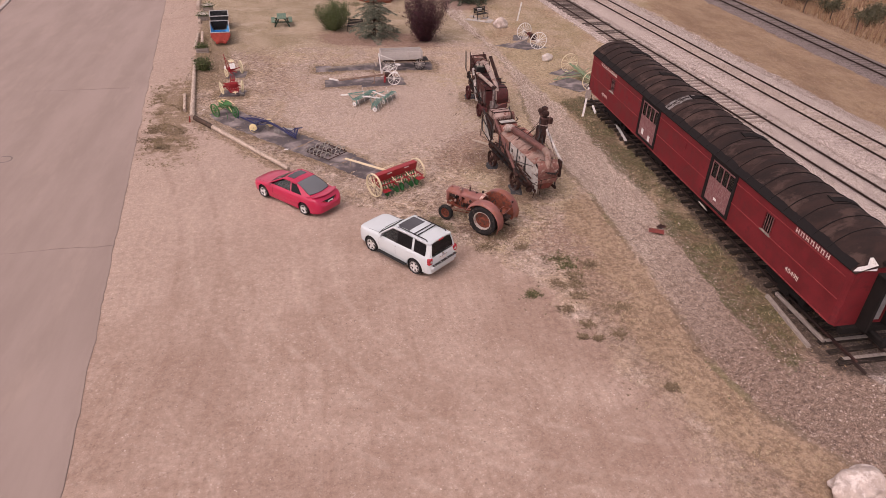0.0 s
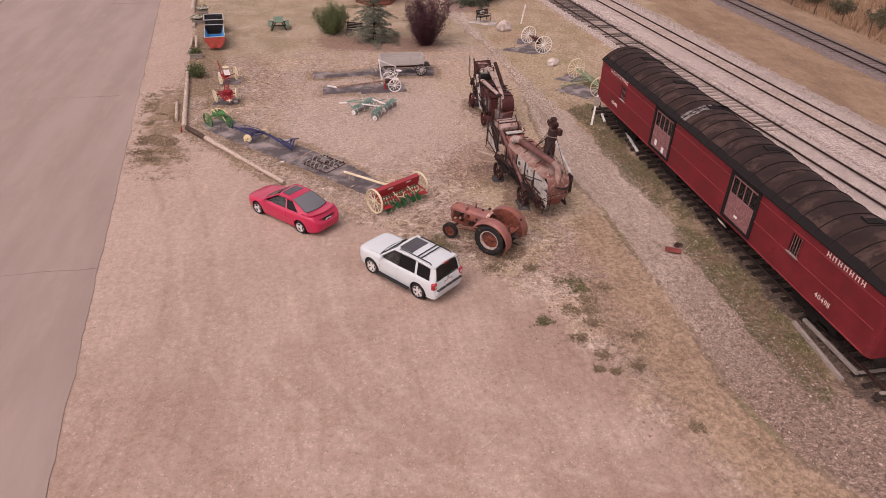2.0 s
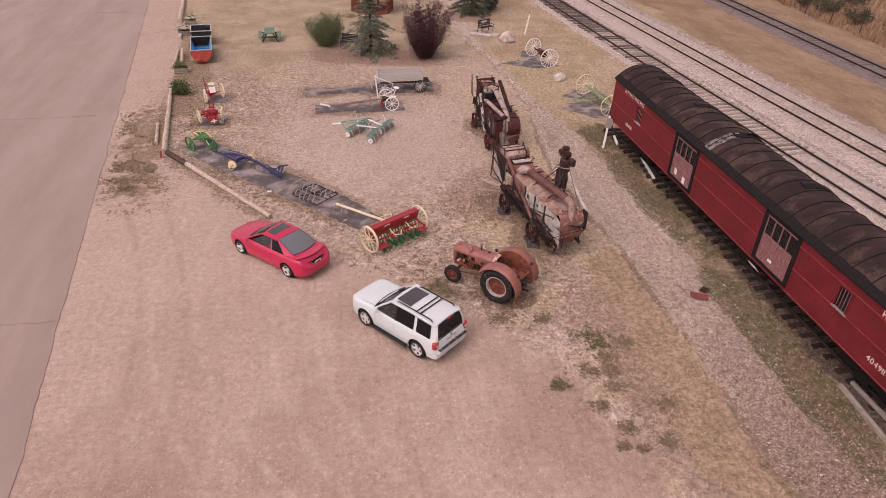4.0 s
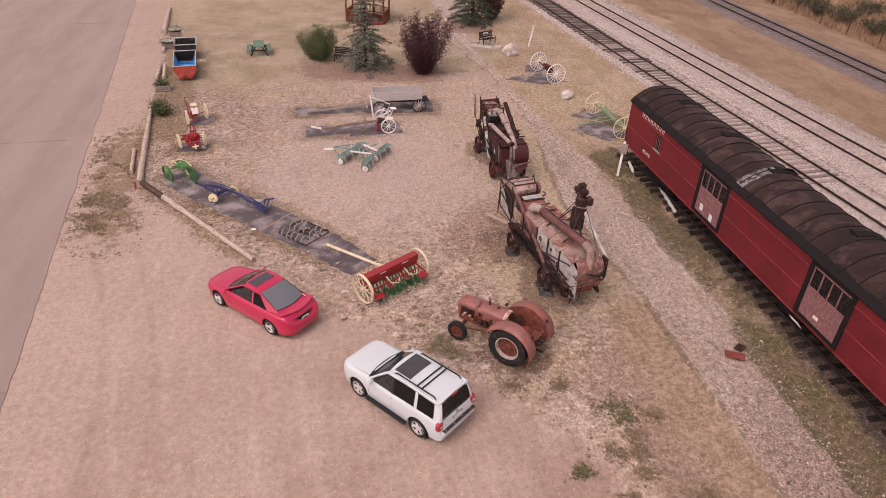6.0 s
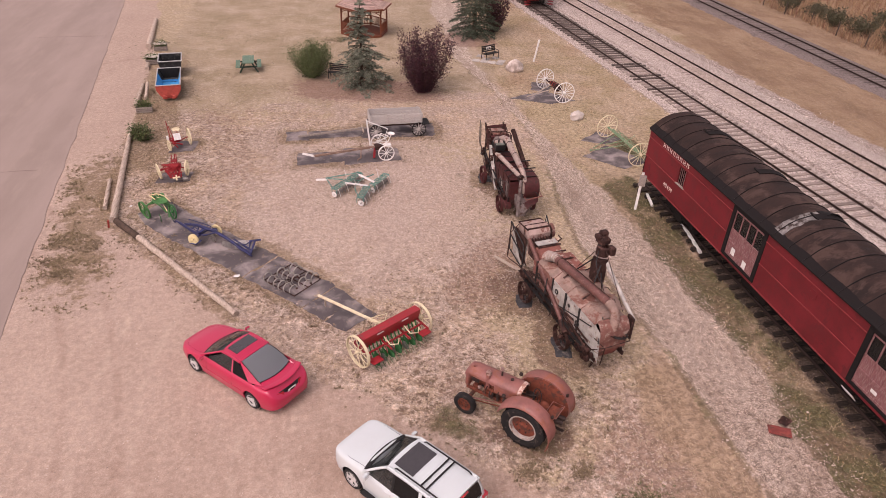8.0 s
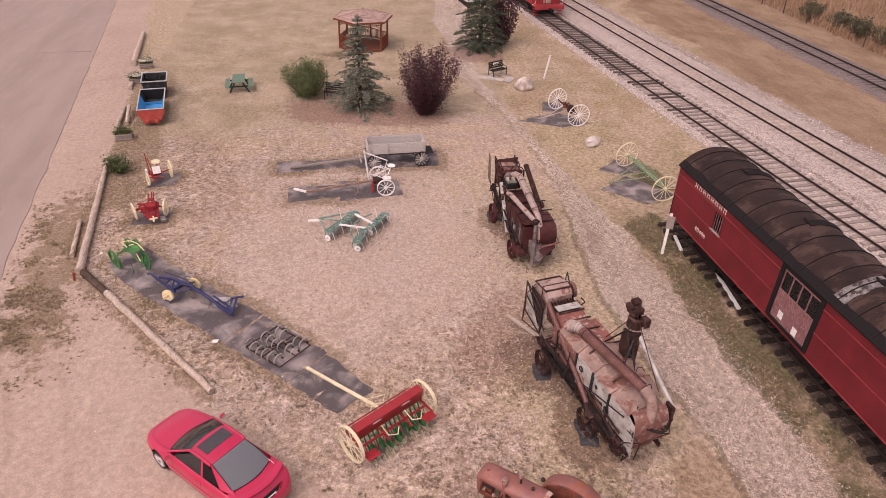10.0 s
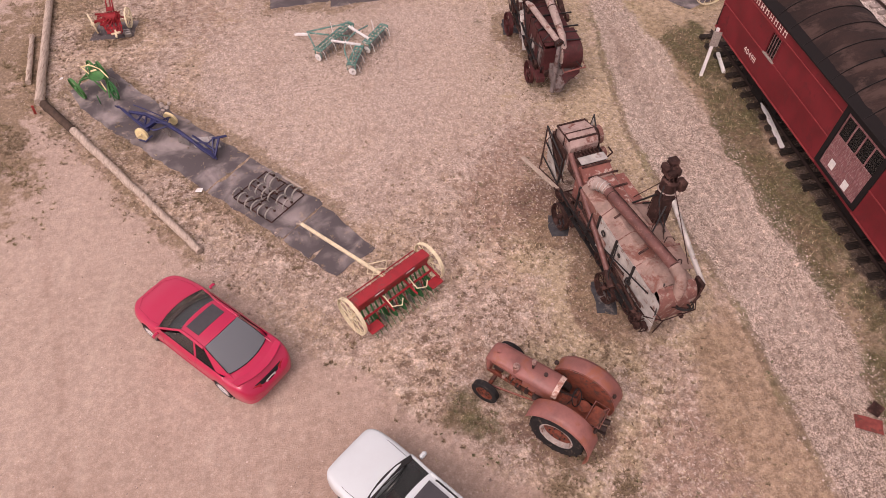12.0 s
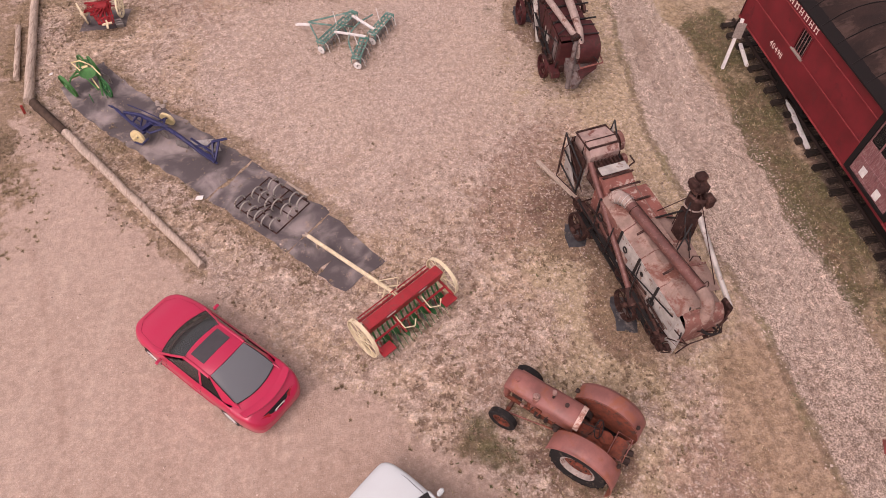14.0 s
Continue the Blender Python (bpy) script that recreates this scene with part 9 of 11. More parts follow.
rods(rl, "lever", [[(0.1, 0.2, 0.6), (0.16, 0.6, 1.0)], [(-0.05, 0.2, 0.6), (0.0, 0.62, 0.95)], [(0.22, 0.1, 0.65), (0.24, 0.5, 1.02)]], 0.025, M_bred)
part("cross_tree", Geo().beam((0.16, -0.55, 0.35), (0.18, -0.95, 0.3), 0.07, 0.05).beam((0.0, -0.76, 0.33), (0.34, -0.70, 0.33), 0.07, 0.05), M_cream, rl, "cream wooden cross piece")
for k in range(3):
    part("shovel", Geo().box((0.5 + 0.03 * k, -0.35 - 0.14 * k, 0.12), (0.26, 0.08, 0.16), 0.02), M_steel, rl)

for k in range(10):
    a = k * 0.63
    part("frame_rod", Geo().tube([(0.02 + 0.30 * math.cos(a), -0.15 + 0.35 * math.sin(a), 0.42), (0.08 + 0.22 * math.cos(a + 1.2), -0.12 + 0.25 * math.sin(a + 1.2), 0.74), (0.08 + 0.12 * math.cos(a + 2), -0.1 + 0.2 * math.sin(a + 2), 0.5)], 0.03, 6), M_bred, rl)
rods(rl, "tine_bar", [[(-0.35, -0.3, 0.5), (0.4, -0.25, 0.55)], [(-0.3, 0.05, 0.66), (0.35, 0.1, 0.72)], [(-0.15, -0.62, 0.3), (0.3, -0.6, 0.34)], [(-0.42, 0.1, 0.55), (-0.1, -0.6, 0.3)], [(0.4, 0.1, 0.6), (0.2, -0.65, 0.3)]], 0.04, M_bred)
part("seat_plate", Geo().box((0.12, 0.12, 0.86), (0.22, 0.26, 0.05), 0.02), M_bred, rl, "dark red seat plate")
part("side_frame", Geo().beam((-0.5, 0.3, 0.6), (0.1, 0.1, 0.66), 0.07, 0.05).beam((-0.55, 0.0, 0.5), (-0.1, -0.1, 0.6), 0.08, 0.06), M_bred, rl)

# red mower with cream seat and white board
rm = thing("hay_mower", "red horse-drawn mower with cream wheels and seat", "mower", pose(-6.72, 49.15, 0.02, 0, 0, 22))
spoked_wheel("wheel", rm, (-0.55, -0.25, 0.30), (1, 0.1, 0), 0.30, 9, M_cream, M_cream, 0.03, 0.06, 0.05, 0.015, 0.14, 30, "small cream wheel", 0.02)
spoked_wheel("wheel", rm, (0.62, 0.15, 0.46), (1, 0, 0), 0.46, 12, M_cream, M_cream, 0.035, 0.07, 0.06, 0.016, 0.16, 38, "cream spoked wheel", 0.02)
part("axle", Geo().cyl((-0.55, -0.2, 0.32), (0.62, 0.15, 0.46), 0.028, None, 8), M_bred, rm)
rods(rm, "frame_bar", [[(-0.4, 0.3, 0.45), (-0.3, -0.4, 0.45), (0.1, -0.5, 0.35)], [(-0.15, 0.4, 0.5), (0.1, -0.3, 0.5)], [(-0.4, 0.3, 0.45), (0.15, 0.3, 0.48)], [(-0.45, -0.1, 0.5), (0.2, 0.0, 0.5)], [(-0.35, -0.35, 0.42), (-0.2, -0.7, 0.3)]], 0.035, M_bred)
part("lever", Geo().tube([(-0.35, 0.2, 0.5), (-0.36, 0.45, 1.0), (-0.36, 0.6, 1.35)], 0.025, 6).tube([(-0.2, 0.2, 0.5), (-0.3, 0.5, 1.1)], 0.02, 6), M_bred, rm, "tall red lever")
part("seat", Geo().lathe([(0.001, 0.0), (0.13, 0.01), (0.2, 0.04), (0.22, 0.08)], (0.02, 0.3, 0.86), (0, -0.1, 1), 18), M_cream, rm, "cream pan seat", 60)
part("seat_post", Geo().tube([(0.02, 0.3, 0.86), (0.08, 0.0, 0.5)], 0.022, 6), M_bred, rm)
part("gear_case", Geo().box((-0.1, -0.05, 0.5), (0.4, 0.3, 0.26), 0.05), M_bred, rm, "", 40)
part("sign_board", Geo().box((-0.08, -0.62, 0.5), (0.36, 0.03, 0.36), 0.004, pose(0, 0, 0, -30, 0, 0)), M_white, rm, "white blank notice board")
part("guard", Geo().box((-0.5, 0.12, 0.55), (0.10, 0.26, 0.26), 0.02), M_white, rm)

# gang of small teal disc harrows
M_paleteal = surface("pale_teal_paint", (0.12, 0.26, 0.22), 0.75, 0, 0.3, 6, worn=(0.42, 0.42, 0.38), worn_amt=0.4, worn_scale=7)
gh = thing("disc_harrow", "faded teal three-section packer with white discs", "harrow", pose(2.2, 43.4, 0.02))


def gang(cx, cy, ang, L, n):
    m = pose(cx, cy, 0, 0, 0, ang)
    at = lambda x, y, z: m @ Vector((x, y, z))
    axd = m.to_3x3() @ Vector((1, 0, 0))
    g = Geo()
    for y in (-0.14, 0.0, 0.14):
        g.beam(at(-L / 2, y, 0.42), at(L / 2, y, 0.42), 0.05, 0.04)
    gg = part("section", g, M_paleteal, gh, "faded teal section frame")
    for k in range(n):
        x = -L / 2 + (k + 0.5) * L / n
        part("cross_tie", Geo().beam(at(x, -0.15, 0.45), at(x, 0.15, 0.45), 0.04, 0.03), M_teal if k % 2 else M_paleteal, gg)
        part("tine", Geo().tube([at(x, -0.14, 0.43), at(x, -0.24, 0.34), at(x + 0.02, -0.30, 0.05)], 0.016, 5), M_steel if k % 3 else M_white, gg, "pale curved tine", 50)
        part("tooth", Geo().tube([at(x, 0.14, 0.42), at(x, 0.20, 0.30), at(x + 0.02, 0.20, 0.06)], 0.016, 5), M_teal, gg)
        part("disc", Geo().lathe([(0.001, 0.008), (0.10, 0.015), (0.125, 0.0), (0.10, -0.015), (0.001, -0.008)], at(x, -0.04, 0.125), axd, 16), M_steel, gg, "", 40)
    part("shaft", Geo().cyl(at(-L / 2 - 0.04, -0.04, 0.125), at(L / 2 + 0.04, -0.04, 0.125), 0.02, None, 8), M_steel, gg)
    part("end_disc", Geo().lathe([(0.04, 0.03), (0.10, 0.03), (0.15, 0.0), (0.10, -0.02), (0.04, -0.02)], at(-L / 2 - 0.06, -0.06, 0.17), axd, 22), M_white, gg, "pale end disc", 40)
    for x in (-L / 2, L / 2):
        part("end_bar", Geo().beam(at(x, -0.17, 0.43), at(x, 0.17, 0.43), 0.05, 0.04).beam(at(x, -0.16, 0.42), at(x, -0.16, 0.18), 0.04, 0.04), M_paleteal, gg)
    part("lever", Geo().tube([at(0.1, 0.1, 0.45), at(0.2, 0.25, 0.75), at(0.22, 0.3, 0.85)], 0.014, 5), M_white, gg)


gang(-0.06, 0.05, 50.8, 2.15, 10)
gang(0.67, -1.23, 70, 1.2, 6)
gang(1.54, 0.03, 54, 1.38, 7)
rods(gh, "draw_bar", [[(-1.08, 0.55, 0.36), (-0.80, -0.62, 0.42)], [(-1.08, 0.55, 0.36), (0.50, 0.82, 0.45)], [(-1.05, 0.5, 0.36), (-0.25, 0.1, 0.47)]], 0.032, M_paleteal)
part("curved_bar", Geo().tube(smooth_line([(0.42, -1.72, 0.4), (0.30, -1.05, 0.44), (0.34, -0.55, 0.46), (0.72, 0.10, 0.46), (1.30, 0.58, 0.44)], 4).tolist(), 0.03, 7), M_paleteal, gh, "curved pale green bar", 60)
rods(gh, "tie_rod", [[(0.05, 0.1, 0.46), (0.62, -0.10, 0.46)], [(0.35, -0.6, 0.46), (0.15, 0.0, 0.47)]], 0.022, M_teal)
part("draw_tongue", Geo().beam((-1.02, 0.38, 0.36), (-1.56, 0.58, 0.27), 0.10, 0.07), M_white, gh, "bleached wooden tongue")
part("spacer_board", Geo().beam((-0.18, -0.32, 0.5), (0.92, -0.66, 0.46), 0.09, 0.05), M_white, gh)
part("spacer_board", Geo().beam((0.55, 0.52, 0.5), (1.26, -0.30, 0.46), 0.10, 0.05), M_white, gh)

# grey grain wagon
gw = thing("farm_wagon", "grey weathered wooden farm wagon with dark spoked wheels", "wagon", pose(5.25, 50.2, 0.02, 0, 0, 3))
for s in (-1, 1):
    for k in range(3):
        part("side_board", Geo().box((0, s * 0.52, 0.86 + k * 0.19), (3.05, 0.03, 0.18), 0.006), M_wagonwood, gw)
    for x in (-1.4, -0.5, 0.5, 1.4):
        part("stake", Geo().box((x, s * 0.55, 1.05), (0.06, 0.05, 0.62), 0.006), M_wagonwood, gw)
for x in (-1.52, 1.52):
    for k in range(3):
        part("end_board", Geo().box((x, 0, 0.86 + k * 0.19), (0.03, 1.04, 0.18), 0.006), M_wagonwood, gw)
for k in range(5):
    part("floor_plank", Geo().box((0, -0.42 + k * 0.21, 0.76), (3.02, 0.2, 0.03), 0.004), M_wagonwood, gw)
for x, R in ((-1.2, 0.40), (1.3, 0.42)):
    part("axle", Geo().beam((x, -0.66, R), (x, 0.66, R), 0.09, 0.10), M_black, gw)
    part("bolster", Geo().beam((x, -0.5, R + 0.2), (x, 0.5, R + 0.2), 0.1, 0.2), M_rust, gw)
    for s in (-1, 1):
        spoked_wheel("wheel", gw, (x, s * 0.68, R), (0, 1, 0), R, 12, M_black, M_wagonwood, 0.035, 0.06, 0.085, 0.02, 0.2, 36, "dark-rimmed wooden wheel", 0.0)
part("reach", Geo().beam((-1.2, 0, 0.5), (1.8, 0, 0.5), 0.08, 0.08), M_rust, gw)
part("pole", Geo().beam((-1.4, 0.0, 0.42), (-5.6, -0.1, 0.12), 0.11, 0.10, 0.01), M_oldwood, gw, "brown timber draw pole")
part("swingle_tree", Geo().beam((-1.9, -0.5, 0.36), (-1.9, 0.5, 0.36), 0.07, 0.07), M_log, gw)
part("footboard", Geo().box((1.75, 0, 0.62), (0.5, 0.9, 0.05), 0.01), M_black, gw)

# white sulky hay mower with post
M_polewood = surface("brown_pole_wood", (0.26, 0.165, 0.125), 0.9, 0, 0.3, 4, worn=(0.40, 0.29, 0.23), worn_amt=0.4, worn_scale=4, stretch=(1, 6, 6))
sm = thing("sulky_mower", "white-wheeled sulky mower with seat and upright guard", "mower", pose(4.15, 47.2, 0.02, 0, 0, 3))
for s in (-1, 1):
    spoked_wheel("wheel", sm, (0.1 - 0.1 * s, s * 0.75, 0.44), (0, 1, 0), 0.44, 10, M_white, M_white, 0.04, 0.09, 0.08, 0.018, 0.2, 40, "white spoked wheel", 0.02)
part("axle", Geo().cyl((0.2, -0.75, 0.44), (0.0, 0.75, 0.44), 0.035, None, 10), M_rust, sm)
part("pole", Geo().beam((0.0, 0.0, 0.55), (-3.65, -0.48, 0.38), 0.11, 0.10, 0.01), M_polewood, sm, "long brown draw pole")
part("pole_tip", Geo().beam((-3.58, -0.50, 0.38), (-4.2, -0.02, 0.35), 0.10, 0.08), M_white, sm)
part("upright_bar", Geo().beam((-0.46, 0.70, 0.1), (-0.66, 0.72, 1.78), 0.15, 0.08, 0.01), M_white, sm, "upright pale timber guard")
part("seat", Geo().lathe([(0.001, 0.0), (0.12, 0.01), (0.19, 0.05), (0.21, 0.09)], (0.62, 0.36, 1.0), (0.1, 0, 1), 18), M_white, sm, "pale pan seat", 60)
rods(sm, "rod", [[(0.62, 0.36, 1.0), (0.45, 0.2, 0.7), (0.1, 0.0, 0.6)], [(-0.66, 0.72, 1.72), (0.45, 0.46, 1.32), (0.25, 0.35, 0.75)], [(-0.3, 0.3, 0.6), (0.5, 0.4, 0.9)], [(0.45, 0.2, 1.0), (0.1, 0.5, 1.05), (-0.2, 0.2, 0.7), (0.2, -0.1, 0.6)]], 0.028, M_white)
rods(sm, "stand", [[(-1.13, -0.05, 0.78), (-1.10, -0.2, 0.45), (-1.16, -0.45, 0.05)], [(-1.35, -0.2, 0.5), (-1.0, -0.1, 0.55)], [(-1.35, -0.62, 0.06), (-1.1, -0.35, 0.12)]], 0.03, M_polewood)
part("foot_rest", Geo().box((0.35, -0.25, 0.72), (0.35, 0.3, 0.04), 0.01), M_white, sm)
part("gear_case", Geo().box((-0.1, 0.0, 0.5), (0.5, 0.42, 0.26), 0.06), M_rust, sm, "rusty red gear case", 40)
part("cutter_bar", Geo().beam((-0.45, -0.6, 0.16), (-0.2, 0.8, 0.3), 0.12, 0.05), M_bred, sm)

# two-wheeled axle with tall white wheels
ta = thing("cart_axle", "tall white spoked cart wheels on a rusty axle", "cart", pose(16.68, 55.65, 0.02, 0, 0, 99))
for s in (-1, 1):
    spoked_wheel("wheel", ta, (s * 1.45, 0.0, 0.70), (1, 0.12 * s, 0), 0.70, 16, M_white, M_white, 0.045, 0.06, 0.09, 0.02, 0.24, 48, "tall white spoked wheel", 0.02)
part("axle", Geo().tube([(-1.45, 0, 0.70), (-0.6, 0, 0.66), (0.6, 0, 0.66), (1.45, 0, 0.70)], 0.04, 8), M_rust, ta)
part("gear", Geo().lathe([(0.1, -0.12), (0.26, -0.08), (0.26, 0.08), (0.1, 0.12)], (-0.45, 0, 0.72), (1, 0, 0), 22, True), M_rust, ta, "rusty toothed gear", 40)
part("winch_drum", Geo().cyl((-0.35, 0, 0.74), (0.45, 0, 0.74), 0.10, None, 16), M_rust, ta, "", 40)
for k in range(5):
    part("winch_ring", Geo().ring((-0.25 + 0.15 * k, 0.02, 0.76), (1, 0.1, 0), 0.16 + 0.03 * (k % 2), 0.018, 18, 5), M_rust if k % 2 else M_bred, ta, "", 50)
rods(ta, "stay", [[(-0.5, -0.1, 0.9), (0.4, 0.15, 0.5)], [(-0.2, 0.2, 0.95), (0.1, -0.3, 0.55)], [(0.5, -0.1, 0.85), (0.9, 0.1, 0.66)]], 0.022, M_rust)
rods(ta, "draw_bar", [[(-0.3, 0.1, 0.62), (-0.1, 1.2, 0.3), (0.0, 2.0, 0.1)], [(0.4, 0.1, 0.62), (0.05, 1.2, 0.3)], [(-0.3, -0.2, 0.8), (0.5, -0.25, 0.8)]], 0.03, M_palewood)

# dump rake
hr = thing("hay_rake", "pale green dump rake with tall cream spoked wheels", "rake", pose(17.88, 46.5, 0.02, 0, 0, 95))
for s in (-1, 1):
    spoked_wheel("wheel", hr, (s * 2.02, 0.0, 0.70), (1, 0.1 * s, 0), 0.70, 14, M_cream, M_cream, 0.04, 0.06, 0.08, 0.016, 0.22, 48, "tall cream spoked wheel", 0.03)
M_rgreen = surface("faded_pale_green", (0.20, 0.30, 0.17), 0.7, 0, 0.25, 6, worn=(0.35, 0.33, 0.24), worn_amt=0.4, worn_scale=6)
part("axle_beam", Geo().beam((-2.0, 0, 0.68), (2.0, 0, 0.68), 0.09, 0.09, 0.01), M_rgreen, hr)
part("rake_beam", Geo().beam((-1.7, -0.22, 0.62), (1.7, -0.22, 0.62), 0.07, 0.07, 0.01), M_rgreen, hr)
for k in range(20):
    x = -1.6 + k * 0.168
    pts = [(x, -0.22 - 0.42 * math.sin(a), 0.36 + 0.32 * math.cos(a)) for a in np.linspace(0.2, 2.9, 9)]
    part("rake_tooth", Geo().tube(pts, 0.010, 5), M_rgreen, hr, "", 60)
rods(hr, "shaft", [[(-0.5, 0.05, 0.62), (0.15, 1.9, 0.12)], [(0.9, 0.05, 0.62), (0.2, 1.9, 0.12)], [(0.0, 0.0, 0.62), (0.2, 1.0, 0.4)]], 0.025, M_rgreen)
part("seat_frame", Geo().tube([(-0.2, -0.1, 0.7), (-0.25, -0.5, 1.0), (-0.1, -0.6, 1.0)], 0.02, 6), M_rgreen, hr)
part("lever", Geo().tube([(0.3, 0, 0.7), (0.35, 0.1, 1.05)], 0.016, 6), M_rgreen, hr)

# ore cart: a boat-shaped box, red and blue, its inner shade painted near-black
oc = thing("ore_cart", "red and blue painted ore box with dark second box behind", "ore cart", pose(-8.62, 58.35, 0.02, 0, 0, 8))
oc.scale = (0.88, 0.94, 0.84)
M_ocred = surface("coral_red_paint", (0.42, 0.075, 0.055), 0.65, 0, 0.2, 4)
M_ocblue = surface("bright_blue_paint", (0.04, 0.29, 0.56), 0.6, 0, 0.18, 4)
M_ocgrey = surface("pale_rim_metal", (0.50, 0.48, 0.47), 0.6, 0.2, 0.2, 4)
M_ocdark = surface("dark_shaded_lining", (0.040, 0.042, 0.044), 0.6, 0.2, 0.5, 5, worn=(0.11, 0.105, 0.10), worn_amt=0.4, worn_scale=3)
# The rear stretch takes the dark lining: shade inside the box, put into colour
for y0, y1, low in ((-2.0, 0.75, M_ocblue), (0.75, 1.7, M_ocdark)):
    for s in (-1, 1):
        part("side_plate", Geo().sheet([(s * 0.52, y0, 0.35), (s * 0.52, y1, 0.35), (s * 0.80, y1, 1.15), (s * 0.80, y0, 1.15)], 0.03), low, oc)
        part("outer_plate", Geo().sheet([(s * 0.56, y0, 0.33), (s * 0.56, y1, 0.33), (s * 0.84, y1, 1.13), (s * 0.84, y0, 1.13)], 0.02), M_ocgrey, oc)
    part("bottom", Geo().box((0, (y0 + y1) / 2, 0.36), (1.06, y1 - y0 - 0.02, 0.03)), low, oc)
part("front_plate", Geo().sheet([(-0.56, -2.1, 0.35), (0.56, -2.1, 0.35), (0.84, -2.04, 0.8), (0.84, -2.02, 1.15), (-0.84, -2.02, 1.15), (-0.84, -2.04, 0.8)], 0.05), M_ocred, oc, "coral red front plate")
part("front_lug", Geo().box((-0.3, -2.2, 0.32), (0.24, 0.2, 0.26), 0.03), M_ocred, oc)
part("front_lug", Geo().box((0.3, -2.2, 0.32), (0.24, 0.2, 0.26), 0.03), M_ocred, oc)
part("front_panel", Geo().box((0, -2.08, 0.32), (1.0, 0.08, 0.3), 0.02), M_ocred, oc)
part("inner_blue", Geo().sheet([(-0.54, -1.95, 0.4), (0.54, -1.95, 0.4), (0.78, -1.95, 1.1), (-0.78, -1.95, 1.1)], 0.02), M_ocblue, oc)
part("divider", Geo().sheet([(-0.54, 0.75, 0.4), (0.54, 0.75, 0.4), (0.60, 0.75, 0.56), (-0.60, 0.75, 0.56)], 0.03), M_ocblue, oc, "low blue divider plate")
part("rear_plate", Geo().sheet([(-0.54, 1.7, 0.35), (0.54, 1.7, 0.35), (0.82, 1.7, 1.15), (-0.82, 1.7, 1.15)], 0.04), M_black, oc)
for s in (-1, 1):
    part("rim_bar", Geo().beam((s * 0.82, -2.05, 1.16), (s * 0.82, 1.72, 1.16), 0.07, 0.06, 0.01), M_ocgrey, oc)
for y in (-2.03, 1.7):
    part("rim_bar", Geo().beam((-0.82, y, 1.16), (0.82, y, 1.16), 0.07, 0.06, 0.01), M_ocgrey, oc)
for y in (-1.3, 0.9):
    for s in (-1, 1):
        part("wheel", Geo().cyl((s * 0.36, y, 0.17), (s * 0.48, y, 0.17), 0.17, None, 18), M_black, oc, "small iron wheel", 40)
o2 = thing("ore_box", "black open ore box with pale rim standing behind the cart", "ore box", pose(-9.05, 61.7, 0.02, 0, 0, 8))
o2.scale = (0.88, 0.98, 1.02)
for s in (-1, 1):
    part("side_plate", Geo().sheet([(s * 0.6, -0.9, 0.0), (s * 0.6, 0.9, 0.0), (s * 0.84, 0.9, 1.1), (s * 0.84, -0.9, 1.1)], 0.04), M_ocdark, o2)
    part("end_plate", Geo().sheet([(-0.6, s * 0.9, 0.0), (0.6, s * 0.9, 0.0), (0.84, s * 0.9, 1.1), (-0.84, s * 0.9, 1.1)], 0.04), M_ocdark, o2)
    part("rim_bar", Geo().beam((s * 0.85, -0.94, 1.12), (s * 0.85, 0.94, 1.12), 0.08, 0.06, 0.01), M_ocgrey, o2)
    part("rim_bar", Geo().beam((-0.85, s * 0.94, 1.12), (0.85, s * 0.94, 1.12), 0.08, 0.06, 0.01), M_ocgrey, o2)
part("bottom", Geo().box((0, 0, 0.1), (1.2, 1.8, 0.04)), M_ocdark, o2)

# ---- logs, planters, benches and other park things ----
def log(p0, p1, r0, r1, seed, label, mat=None):
    p0, p1 = Vector(p0), Vector(p1)
    n = 24
    pts = [p0.lerp(p1, i / n) + Vector((noise.noise((i * 0.4, seed, 0)), noise.noise((i * 0.4, seed, 5)), 0)) * 0.03 for i in range(n + 1)]
    rs = [(r0 + (r1 - r0) * i / n) * (1 + 0.08 * noise.noise((i * 0.9, seed, 2))) for i in range(n + 1)]
    return solo("log", Geo().tube(pts, rs, 14), mat or M_log, label, "log", group="border logs", smooth=60)


M_bark = surface("dark_bark", (0.09, 0.06, 0.045), 0.95, 0, 0.4, 5, bump=0.8)
log((-8.35, 41.15, 0.15), (-9.75, 51.9, 0.14), 0.16, 0.11, 1, "long weathered pole lying along the lot edge")
log((-8.98, 42.4, 0.10), (-9.42, 45.3, 0.10), 0.10, 0.09, 2, "short split log beside the long pole")
log((-8.2, 41.1, 0.14), (-6.98, 39.6, 0.13), 0.15, 0.14, 3, "dark stained log end on the gravel edge", M_bark)
log((-6.95, 39.57, 0.13), (-2.4, 33.72, 0.12), 0.135, 0.11, 4, "bleached cracked pole bordering the display")
log((-11.7, 67.6, 0.2), (-12.6, 75.7, 0.16), 0.20, 0.15, 5, "thick weathered log by the road")
log((-10.2, 55.2, 0.15), (-10.5, 59.2, 0.14), 0.15, 0.11, 6, "weathered log beside the flower box")
log((-9.85, 56.6, 0.12), (-10.05, 58.6, 0.45), 0.11, 0.10, 7, "grey log propped on another")
log((-10.9, 62.6, 0.12), (-11.1, 64.2, 0.12), 0.13, 0.12, 8, "short grey log by the planters")
solo("marker_stake", Geo().box((0, 0, 0.2), (0.08, 0.05, 0.4), 0.01), surface("faded_marker_red", (0.40, 0.06, 0.05), 0.7), "short red marker stake at the log corner", "stake", pose(-8.45, 40.75, 0, 8, 6, 20))
